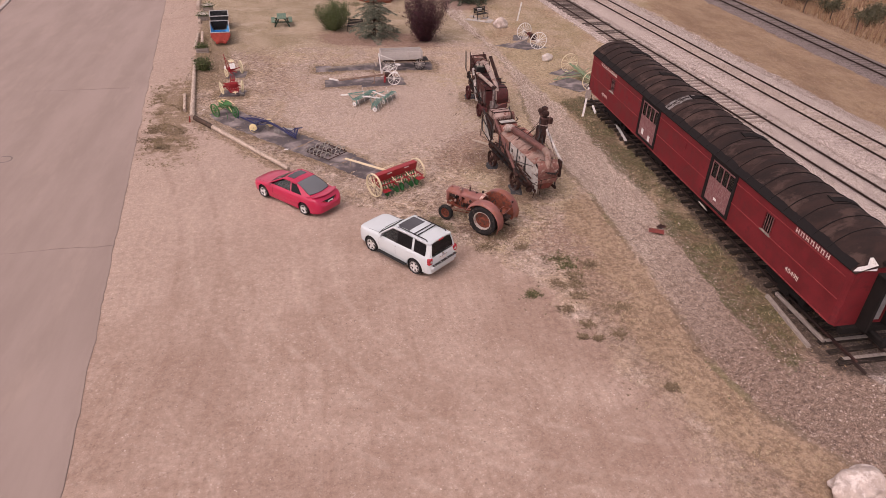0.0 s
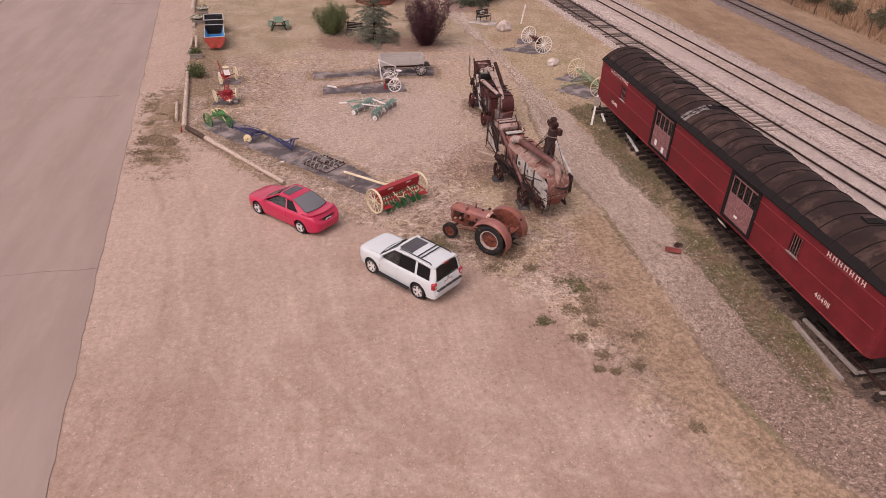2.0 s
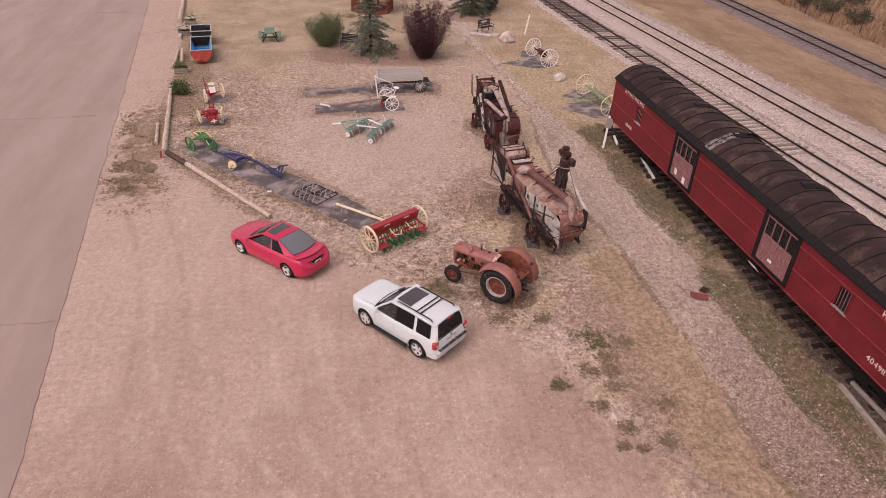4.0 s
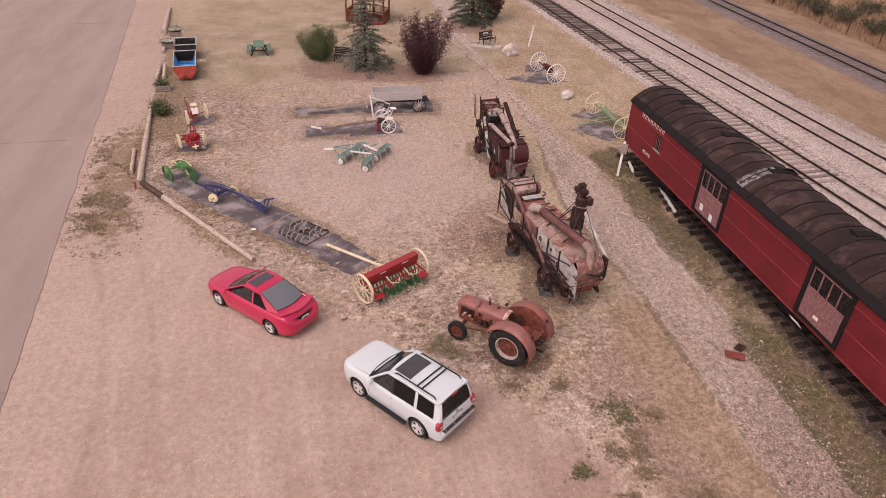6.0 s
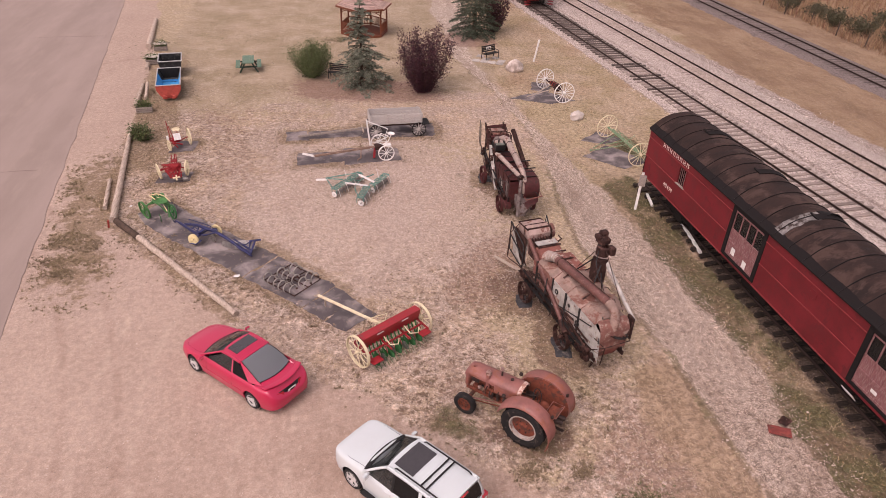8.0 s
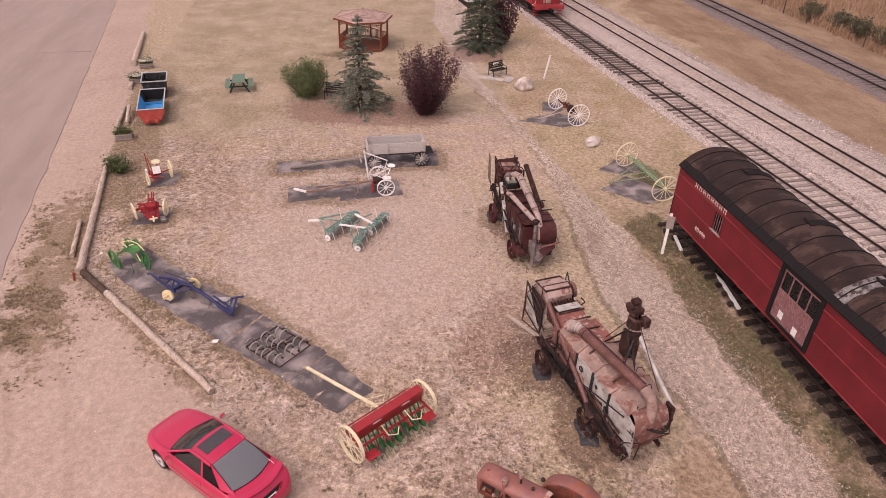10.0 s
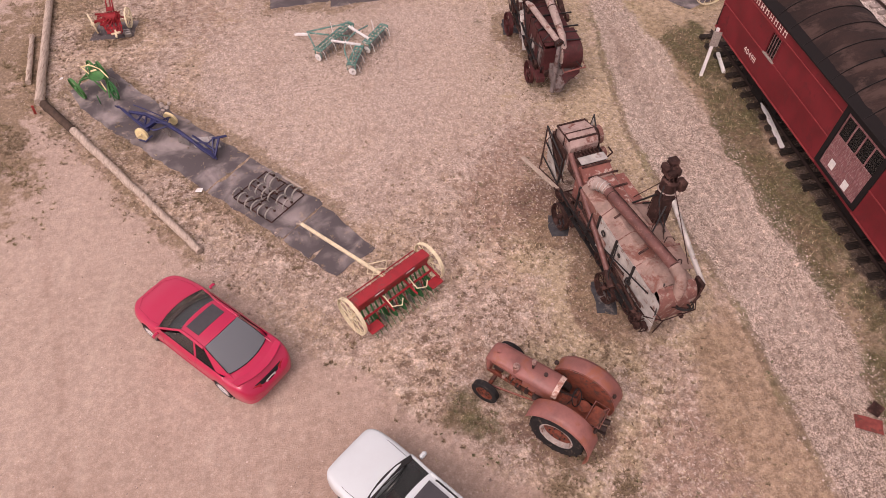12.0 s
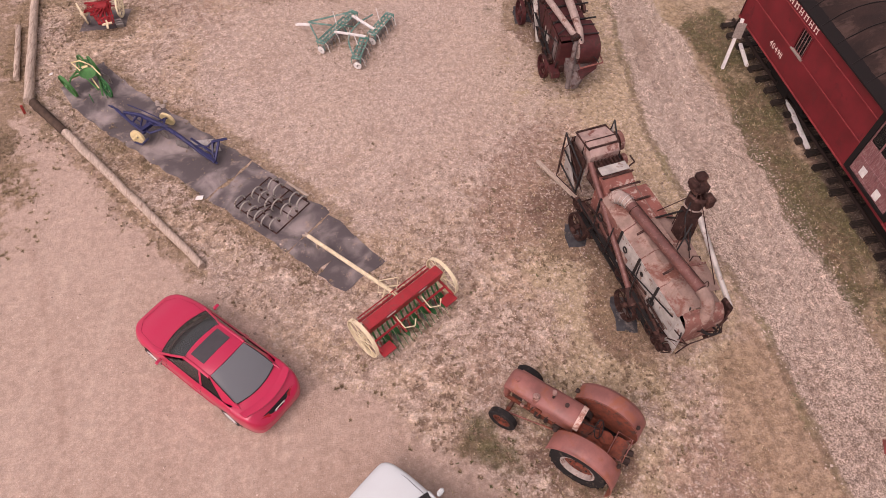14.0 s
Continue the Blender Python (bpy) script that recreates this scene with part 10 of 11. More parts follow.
solo("scrap_paper", Geo().sheet([(-0.12, -0.05, 0.02), (0.1, -0.09, 0.03), (0.14, 0.06, 0.05), (-0.06, 0.08, 0.03)], 0.01), M_white, "crumpled white paper scrap on the gravel", "litter", pose(-2.62, 36.3, 0.01))
solo("scrap_paper", Geo().sheet([(-0.06, -0.05, 0.02), (0.05, -0.05, 0.03), (0.06, 0.05, 0.04), (-0.05, 0.05, 0.03)], 0.01), M_white, "crumpled white paper scrap on the gravel", "litter", pose(-7.9, 42.6, 0.01))


def leaf_cloud(pts, size, seed, aspect=2.0, droop=0.3):
    """Small four-cornered leaves at the given points, each facing its own way."""
    r = np.random.RandomState(seed)
    n = len(pts)
    pts = np.asarray(pts)
    d = r.normal(size=(n, 3))
    d[:, 2] = d[:, 2] * 0.6 - droop
    d /= np.linalg.norm(d, axis=1, keepdims=True)
    q = r.normal(size=(n, 3))
    q -= d * (q * d).sum(1, keepdims=True)
    q /= np.linalg.norm(q, axis=1, keepdims=True) + 1e-9
    s = size * r.uniform(0.6, 1.4, (n, 1))
    v = np.stack([pts - d * s * 0.5, pts + q * s / aspect * 0.5, pts + d * s * 0.5, pts - q * s / aspect * 0.5], 1).reshape(-1, 3)
    f = np.arange(4 * n).reshape(n, 4)
    return v, f


def raw_mesh(name, v, f, mat):
    me = bpy.data.meshes.new(name)
    me.from_pydata(np.asarray(v).tolist(), [], np.asarray(f).tolist())
    me.materials.append(mat)
    return me


def leaf_mat(name, a, b, c=None, rough=0.6):
    m, nd, ln, bs = nodes_of(name)
    g = nd.new("ShaderNodeNewGeometry")
    col = mix(nd, ln, g.outputs["Random Per Island"], a, b)
    if c:
        w = nd.new("ShaderNodeTexWhiteNoise")
        w.noise_dimensions = "1D"
        ln.new(g.outputs["Random Per Island"], w.inputs["W"])
        r = nd.new("ShaderNodeMapRange")
        r.inputs["From Min"].default_value, r.inputs["From Max"].default_value = 0.75, 0.85
        ln.new(w.outputs["Value"], r.inputs["Value"])
        col = mix(nd, ln, r.outputs[0], col, c)
    ln.new(col, bs.inputs["Base Color"])
    bs.inputs["Roughness"].default_value = rough
    bs.inputs["Specular IOR Level"].default_value = 0.3
    return m


M_needle = leaf_mat("blue_spruce_needles", (0.075, 0.088, 0.06), (0.25, 0.265, 0.20))
M_needle_dark = leaf_mat("dark_spruce_needles", (0.03, 0.042, 0.026), (0.12, 0.14, 0.095))
M_plum = leaf_mat("purple_leaves", (0.022, 0.008, 0.014), (0.075, 0.022, 0.032), (0.11, 0.035, 0.04))
M_shrub = leaf_mat("green_shrub_leaves", (0.035, 0.055, 0.018), (0.12, 0.15, 0.055), (0.17, 0.18, 0.08))


def spruce(m, h, r, seed, mat, label, low=0.25):
    rs = np.random.RandomState(seed)
    t = thing("spruce_tree", label, "tree", m)
    part("trunk", Geo().tube([(0, 0, 0), (0.02, 0.01, h * 0.4), (0, 0, h * 0.97)], [0.035 * h * 0.5 + 0.03, 0.02 * h * 0.5 + 0.02, 0.01], 9), M_bark, t, "brown trunk", 50)
    limbs, pts = Geo(), []
    levels = int(h * 3.4)
    for i in range(levels):
        u = (i + rs.uniform(-0.3, 0.3)) / levels
        z = low + (h - low) * u
        reach = r * (1 - u) ** 0.85 * rs.uniform(0.78, 1.12) + 0.05
        n = 5 + int(6 * (1 - u))
        a0 = rs.uniform(0, 6.28)
        for k in range(n):
            a = a0 + 6.283 * k / n + rs.uniform(-0.25, 0.25)
            L = reach * rs.uniform(0.5, 1.2)
            if rs.rand() < 0.14:
                continue
            dx, dy = math.cos(a), math.sin(a)
            end = (dx * L, dy * L, z - 0.16 * L + 0.08)
            limbs.tube([(0, 0, z), (dx * L * 0.5, dy * L * 0.5, z - 0.02 * L), end], [0.02, 0.014, 0.006], 4)
            cnt = int(20 + 72 * L)
            s = rs.uniform(0.12, 1.0, cnt) ** 0.8
            wid = 0.25 * L * (1.15 - s) + 0.05
            side = rs.uniform(-1, 1, cnt) * wid
            zz = z + 0.08 * s - 0.24 * L * s * s - rs.uniform(0, 0.10, cnt) - 0.25 * np.abs(side)
            pts.append(np.stack([dx * L * s - dy * side, dy * L * s + dx * side, zz], 1))
    part("limb", limbs, M_bark, t)["kind"] = "stuff"
    P = np.concatenate(pts)
    v, f = leaf_cloud(P, 0.17, seed, 3.2, 0.25)
    ob = part("crown", raw_mesh("crown", v, f, mat), mat, t, "tiered needle boughs")
    ob["kind"] = "stuff"
    return t


def shrub(m, h, r, seed, mat, n, name, label, category, vase=1.0, size=0.12, base=0.15):
    rs = np.random.RandomState(seed)
    t = thing(name, label, category, m)
    stems, pts = Geo(), []
    for k in range(34):
        a = rs.uniform(0, 6.283)
        out = r * rs.uniform(0.05, 1.0) ** 0.7
        top = h * rs.uniform(0.6, 1.0) * (1 - 0.22 * (out / r) ** 2)
        p0 = np.array((0.22 * r * math.cos(a) * rs.rand(), 0.22 * r * math.sin(a) * rs.rand(), 0))
        p1 = np.array((out * 0.78 * math.cos(a), out * 0.78 * math.sin(a), top * 0.42))
        p2 = np.array((out * vase * math.cos(a + 0.2), out * vase * math.sin(a + 0.2), top))
        stems.tube([p0, p1, p2], [0.03, 0.02, 0.006], 5)
        cnt = int(n / 34)
        s = rs.uniform(base, 1.04, cnt)
        q = (1 - s)[:, None] ** 2 * p0 + 2 * (s * (1 - s))[:, None] * p1 * 1.05 + (s ** 2)[:, None] * p2
        pts.append(q + rs.normal(size=(cnt, 3)) * (0.10 + 0.11 * r * np.sin(np.clip(s, 0, 1) * 2.6))[:, None] * 0.8)
    part("stem", stems, M_bark, t)["kind"] = "stuff"
    P = np.concatenate(pts)
    P[:, 2] = np.maximum(P[:, 2], 0.05)
    v, f = leaf_cloud(P, size, seed, 1.7, 0.1)
    ob = part("foliage", raw_mesh("foliage", v, f, mat), mat, t, "dense leaves")
    ob["kind"] = "stuff"
    return t


spruce(pose(3.85, 58.45, 0), 6.0, 2.25, 11, M_needle, "blue-green spruce tree in a mulched bed")
spruce(pose(14.2, 70.5, 0), 8.8, 2.35, 12, M_needle_dark, "tall dark green spruce tree beyond the path", 0.2)
shrub(pose(7.95, 57.1, 0), 4.6, 1.8, 21, M_plum, 24000, "plum_shrub", "tall purple-leaved plum shrub in mulch", "shrub", 1.08, 0.095, 0.03)
shrub(pose(16.3, 71.6, 0), 5.5, 1.3, 23, M_plum, 5000, "plum_shrub", "purple-leaved shrub behind the dark spruce", "shrub", 1.0, 0.16, 0.05)
shrub(pose(0.45, 60.7, 0), 2.55, 1.5, 22, M_shrub, 19000, "green_shrub", "rounded leafy green shrub", "shrub", 0.95, 0.085, 0.06)
shrub(pose(-8.85, 50.4, 0), 1.0, 0.62, 25, M_shrub, 2600, "flower_bush", "low green bush dotted with small white flowers", "bush", 1.1, 0.09, 0.1)
M_petal = leaf_mat("white_petals", (0.65, 0.60, 0.52), (0.78, 0.74, 0.66))


def planter(x, y, ang, seed, white, label):
    t = thing("planter", label, "planter", pose(x, y, 0, 0, 0, ang), group="flower planters")
    for k in range(3):
        for s in (-1, 1):
            part("slat", Geo().box((0, s * 0.22, 0.08 + k * 0.12), (0.9, 0.03, 0.10), 0.006), M_oldwood, t)
            part("slat", Geo().box((s * 0.44, 0, 0.08 + k * 0.12), (0.03, 0.42, 0.10), 0.006), M_oldwood, t)
    part("soil", Geo().box((0, 0, 0.16), (0.86, 0.40, 0.28)), M_bark, t)
    rs = np.random.RandomState(seed)
    P = np.stack([rs.normal(0, 0.24, 700), rs.normal(0, 0.13, 700), 0.35 + np.abs(rs.normal(0, 0.2, 700))], 1)
    v, f = leaf_cloud(P, 0.10, seed, 2.2, 0.0)
    ob = part("greenery", raw_mesh("greenery", v, f, M_shrub), M_shrub, t, "green plants")
    ob["kind"] = "stuff"
    if white:
        P = np.stack([rs.normal(0.02, 0.2, 240), rs.normal(-0.08, 0.12, 240), 0.52 + np.abs(rs.normal(0, 0.08, 240))], 1)
        v, f = leaf_cloud(P, 0.09, seed + 1, 1.2, 0.0)
        ob = part("blossom", raw_mesh("blossom", v, f, M_petal), M_petal, t, "white flowers")
        ob["kind"] = "stuff"


planter(-9.55, 54.6, 8, 31, False, "slatted wooden flower box with green plants")
planter(-10.75, 67.2, 8, 32, True, "slatted wooden flower box with white flowers")
planter(-10.75, 64.0, 8, 33, True, "slatted wooden flower box with white flowers")

# picnic table
M_pgreen = surface("faded_green_boards", (0.12, 0.205, 0.145), 0.75, 0, 0.25, 5, worn=(0.24, 0.30, 0.24), worn_amt=0.35, worn_scale=6, stretch=(6, 1, 6))
M_pdark = surface("dark_green_paint", (0.03, 0.055, 0.04), 0.7, 0, 0.25, 5)
pt = thing("picnic_table", "faded green wooden picnic table with attached benches", "picnic table", pose(-3.92, 62.3, 0, 0, 0, 4))
for k in range(5):
    part("table_board", Geo().box((-0.32 + k * 0.16, 0, 0.75), (0.15, 1.8, 0.04), 0.006), M_pgreen, pt)
for s in (-1, 1):
    for k in range(2):
        part("bench_board", Geo().box((s * (0.66 + k * 0.15), 0, 0.45), (0.14, 1.8, 0.04), 0.006), M_pgreen, pt)
    part("bearer", Geo().beam((-0.82, s * 0.62, 0.41), (0.82, s * 0.62, 0.41), 0.05, 0.09), M_pdark, pt)
    part("top_cleat", Geo().beam((-0.36, s * 0.62, 0.70), (0.36, s * 0.62, 0.70), 0.05, 0.08), M_pgreen, pt)
    for q in (-1, 1):
        part("leg", Geo().beam((q * 0.22, s * 0.62, 0.72), (q * 0.62, s * 0.62, 0.0), 0.10, 0.06, 0.0, (0, 1, 0)), M_pdark, pt, "dark green leg")


def park_bench(m, label, plate):
    b = thing("park_bench", label, "bench", m, group="park benches")
    for k in range(4):
        part("seat_slat", Geo().box((0, -0.18 + k * 0.12, 0.44), (1.35, 0.10, 0.035), 0.006), M_black, b)
    for k in range(4):
        part("back_slat", Geo().box((0, 0.29 + k * 0.02, 0.55 + k * 0.12), (1.35, 0.03, 0.10), 0.006), M_black, b)
    for s in (-1, 1):
        part("end_frame", Geo().tube([(s * 0.62, -0.22, 0), (s * 0.62, -0.22, 0.62), (s * 0.62, 0.28, 0.64), (s * 0.62, 0.36, 0.98)], 0.03, 6), M_black, b, "cast iron end frame")
        part("rear_leg", Geo().tube([(s * 0.62, 0.30, 0.5), (s * 0.62, 0.36, 0)], 0.03, 6), M_black, b)
    if plate:
        part("plaque", Geo().box((0, 0.305, 0.74), (0.5, 0.02, 0.26), 0.004), M_white, b, "white plaque with plain bars")
        part("plaque_bar", Geo().box((0, 0.292, 0.76), (0.36, 0.006, 0.05)), M_black, b)


park_bench(pose(2.3, 60.05, 0, 0, 0, -17), "black slatted park bench beside the spruce", False)
park_bench(pose(14.15, 63.9, 0.04, 0, 0, 28), "black park bench with white plaque on pavers", True)
M_paver = surface("concrete_paver", (0.47, 0.42, 0.38), 0.9, 0, 0.2, 6, each=0.35)
pv = thing("paver_pad", "pad of square concrete pavers under the bench", "pavers", pose(14.1, 63.8, 0.015, 0, 0, -28), kind="structure")
for i in range(4):
    for k in range(3):
        if (i + k) % 2 == 0 or k == 0:
            ob = part("paver", Geo().box((-0.9 + i * 0.62, -0.75 + k * 0.62, 0.02), (0.56, 0.56, 0.05), 0.01), M_paver, pv)

# gazebo
M_gaz = surface("redwood_stain", (0.20, 0.065, 0.035), 0.7, 0, 0.25, 5, stretch=(6, 6, 1))
M_shingle = surface("pinkish_shingles", (0.40, 0.275, 0.235), 0.9, 0, 0.25, 4, each=0.4)
gz = thing("gazebo", "hexagonal redwood gazebo with shingled roof", "gazebo", pose(4.95, 71.7, 0, 0, 0, 10))
cor = [(1.95 * math.cos(a), 1.95 * math.sin(a)) for a in [math.pi / 3 * k for k in range(6)]]
part("deck", Geo().prism([(x * 1.04, y * 1.04) for x, y in cor], 0.16), M_gaz, gz)
for k in range(6):
    (x0, y0), (x1, y1) = cor[k], cor[(k + 1) % 6]
    part("post", Geo().box((x0, y0, 1.25), (0.12, 0.12, 2.2), 0.01, None), M_gaz, gz)
    part("header", Geo().beam((x0, y0, 2.30), (x1, y1, 2.30), 0.08, 0.14), M_gaz, gz)
    part("frieze_rail", Geo().beam((x0, y0, 2.02), (x1, y1, 2.02), 0.05, 0.05), M_gaz, gz)
    for j in range(1, 12):
        u = j / 12
        part("frieze_slat", Geo().box((x0 + (x1 - x0) * u, y0 + (y1 - y0) * u, 2.14), (0.035, 0.035, 0.22)), M_gaz, gz)
    if k != 4:
        for z in (0.32, 0.98):
            part("rail", Geo().beam((x0, y0, z), (x1, y1, z), 0.06, 0.06), M_gaz, gz)
        for j in range(1, 14):
            u = j / 14
            part("baluster", Geo().box((x0 + (x1 - x0) * u, y0 + (y1 - y0) * u, 0.65), (0.035, 0.035, 0.62)), M_gaz, gz)
    for s0, s1 in (((x0, y0), (x1, y1)), ((x1, y1), (x0, y0))):
        part("knee_brace", Geo().beam((s0[0], s0[1], 1.75), (s0[0] + (s1[0] - s0[0]) * 0.22, s0[1] + (s1[1] - s0[1]) * 0.22, 2.0), 0.05, 0.05), M_gaz, gz)
    # roof slope in shingle courses
    e0, e1 = Vector((x0 * 1.22, y0 * 1.22, 2.30)), Vector((x1 * 1.22, y1 * 1.22, 2.30))
    apex = Vector((0, 0, 2.85))
    for j in range(9):
        u0, u1 = j / 9, (j + 1.15) / 9
        q = [e0.lerp(apex, u0), e1.lerp(apex, u0), e1.lerp(apex, min(1, u1)), e0.lerp(apex, min(1, u1))]
        q[0].z += 0.03
        q[1].z += 0.03
        if j == 8:
            q = q[:2] + [apex]
        part("shingle_course", Geo().sheet(q, 0.03), M_shingle, gz)
    part("fascia", Geo().beam(e0, e1, 0.03, 0.14), M_gaz, gz)
    part("hip_cap", Geo().beam(e0 + Vector((0, 0, 0.05)), apex + Vector((0, 0, 0.05)), 0.16, 0.03), M_shingle, gz)
part("finial", Geo().cyl((0, 0, 2.82), (0, 0, 3.0), 0.2, 0.1, 6), M_shingle, gz)

# rocks, posts, sign
M_rock = surface("pale_fieldstone", (0.50, 0.41, 0.36), 0.95, 0, 0.3, 2.5, worn=(0.66, 0.58, 0.53), worn_amt=0.5, worn_scale=2, bump=0.8)
M_palerock = surface("whitish_fieldstone", (0.60, 0.53, 0.48), 0.95, 0, 0.25, 2.5, worn=(0.42, 0.34, 0.29), worn_amt=0.3, worn_scale=2, bump=0.8)
solo("boulder", Geo().stone((0, 0, 0.3), (0.62, 0.5, 0.56), 5.3, 0.22, 4), M_rock, "rounded pale fieldstone boulder on dry grass", "boulder", pose(15.35, 61.0, 0), group="boulders", smooth=70)
solo("boulder", Geo().stone((0, 0, 0.2), (0.44, 0.36, 0.34), 8.1, 0.3, 4), M_palerock, "small pale boulder on dry grass", "boulder", pose(16.9, 51.45, 0, 0, 0, 20), group="boulders", smooth=70)
solo("boulder", Geo().stone((0, 0, 0.38), (0.86, 0.62, 0.62), 2.2, 0.35, 4), M_rock, "large pale speckled boulder at the lot edge", "boulder", pose(14.5, 11.15, 0, 0, 0, -8), group="boulders", smooth=70)
solo("white_post", Geo().box((0, 0, 0.85), (0.12, 0.10, 1.75), 0.012), M_white, "leaning white wooden marker post", "post", pose(17.42, 63.1, 0, 3, 8, 10))
sp = thing("sign_post", "leaning weathered white post with small sign board", "sign", pose(15.95, 39.95, 0, -20, 8, -10))
part("post", Geo().box((0, 0, 0.9), (0.11, 0.09, 1.85), 0.01), M_white, sp)
part("board", Geo().box((0.02, -0.06, 1.42), (0.34, 0.03, 0.55), 0.006), M_oldwood, sp, "blank grey sign board")
solo("timber", Geo().box((0, 0, 0.09), (0.14, 3.15, 0.16), 0.015), M_oldwood, "grey weathered timber lying beside the sleepers", "timber", pose(17.06, 18.85, 0.02, 0, 0, -3.4), group="loose timbers")
solo("timber", Geo().box((0, 0, 0.09), (0.12, 3.0, 0.14), 0.015), M_oldwood, "grey weathered timber lying across the sleepers", "timber", pose(17.52, 18.85, 0.18, 0, 0, 1.6), group="loose timbers")
solo("timber", Geo().box((0, 0, 0.06), (0.14, 2.6, 0.10), 0.012), M_white, "pale painted board lying beside the track", "timber", pose(17.3, 36.9, 0.12, 0, 0, -8), group="loose timbers")
solo("timber", Geo().box((0, 0, 0.06), (0.12, 1.2, 0.10), 0.012), M_white, "pale painted board leaning at the car's end", "timber", pose(16.75, 40.2, 0.28, 0, 0, -12), group="loose timbers")
wf = thing("buffer_stop", "dark iron and timber buffer frame at the track end", "buffer stop", pose(18.9, 16.9, 0.02, 0, 0, 1.5))
for y in (-0.45, 0.55):
    part("beam", Geo().beam((-1.3, y, 0.12), (1.6, y, 0.12), 0.2, 0.18, 0.015), M_tie_dark, wf)
    part("cap_board", Geo().beam((-1.2, y, 0.225), (1.0, y, 0.225), 0.14, 0.03), M_oldwood, wf)
for x in (-0.9, 1.0):
    part("side_iron", Geo().beam((x - 0.1, 1.2, 0.3), (x, -0.75, 0.28), 0.10, 0.08, 0.01), M_rust, wf)
M_flake = surface("flaking_red_sheet", (0.25, 0.06, 0.05), 0.8, 0, 0.3, 6, worn=(0.14, 0.05, 0.04), worn_amt=0.5)
solo("metal_scrap", Geo().surf([[(x, y, 0.03 + 0.05 * noise.noise((x * 4, y * 4, 1))) for x in np.linspace(-0.35, 0.35, 7)] for y in np.linspace(-0.2, 0.2, 5)], 0.012), M_flake, "crumpled red sheet metal scrap on gravel", "scrap", pose(14.75, 25.8, 0.03, 0, 0, -25), smooth=40)
solo("metal_scrap", Geo().surf([[(x, y, 0.04 + 0.08 * noise.noise((x * 5, y * 5, 4))) for x in np.linspace(-0.2, 0.2, 6)] for y in np.linspace(-0.15, 0.15, 5)], 0.012), M_rust, "twisted brown metal scrap on gravel", "scrap", pose(15.15, 26.15, 0.03, 0, 0, 30), smooth=40)
solo("notice_card", Geo().box((0, 0, 0), (0.5, 0.02, 0.32)), M_white, "white card fixed below the car's side", "notice", pose(16.95, 26.1, 1.12, 40, 0, -88))

# red caboose on the first track
cb = thing("caboose", "red railway caboose with end platform and ladder", "railway car", Matrix.Translation((track_x(0, 79.6), 79.6, -0.05)) @ Matrix.Rotation(radians(5.6), 4, "Z"))
M_cab = surface("caboose_red", (0.36, 0.045, 0.05), 0.6, 0, 0.2, 2)
part("body", Geo().box((0, 5.5, 2.45), (2.9, 9.0, 2.5), 0.04), M_cab, cb, "red body")
part("roof", Geo().prism([(-1.55, 3.7), (1.55, 3.7), (1.3, 3.95), (0, 4.1), (-1.3, 3.95)], 10.6, Matrix(((1, 0, 0, 0), (0, 0, 1, -0.1), (0, 1, 0, 0), (0, 0, 0, 1)))), M_roof, cb)
part("cupola", Geo().box((0, 6, 4.4), (2.3, 2.6, 1.0), 0.05), M_cab, cb)
part("platform", Geo().box((0, 0.45, 1.15), (2.9, 0.95, 0.16), 0.02), M_cab, cb)
part("end_beam", Geo().box((0, -0.05, 1.1), (2.9, 0.12, 0.36), 0.02), M_cab, cb)
for s in (-1, 1):
    for k in range(3):
        part("step", Geo().box((s * 1.2, 0.35, 0.45 + k * 0.25), (0.5, 0.5, 0.05), 0.01), M_cab, cb)
    part("railing", Geo().tube([(s * 1.35, -0.02, 1.2), (s * 1.35, -0.02, 2.2), (s * 0.5, -0.02, 2.2), (s * 0.5, -0.02, 1.2)], 0.025, 6), M_cab, cb)
    part("grab_rail", Geo().tube([(s * 1.42, 0.85, 1.2), (s * 1.42, 0.1, 1.5), (s * 1.42, 0.05, 2.3)], 0.02, 6), M_white, cb, "white grab rail")
    part("corner_post", Geo().tube([(s * 1.4, 0.0, 1.2), (s * 1.4, 0.0, 3.7)], 0.03, 6), M_cab, cb)
for x in (-0.2, 0.2):
    part("ladder_side", Geo().tube([(x - 0.7, -0.08, 1.0), (x - 0.7, -0.08, 3.9)], 0.02, 6), M_cab, cb)
for k in range(8):
    part("rung", Geo().tube([(-0.9, -0.08, 1.3 + k * 0.32), (-0.5, -0.08, 1.3 + k * 0.32)], 0.015, 5), M_cab, cb)
part("end_door", Geo().box((0.1, 0.98, 2.2), (0.75, 0.05, 1.9), 0.01), surface("cream_door", (0.5, 0.42, 0.33), 0.7), cb)
part("coupler", Geo().box((0, -0.4, 0.95), (0.25, 0.8, 0.25), 0.04), M_under, cb)
for y in (2.2, 8.8):
    bo = part("bogie", Geo().box((0, y, 0.75), (2.0, 2.2, 0.3), 0.04), M_under, cb)
    for dy in (-0.8, 0.8):
        for s in (-1, 1):
            part("wheel", Geo().cyl((s * 0.68, y + dy, 0.75), (s * 0.82, y + dy, 0.75), 0.42, None, 24), M_under, bo, "", 40)
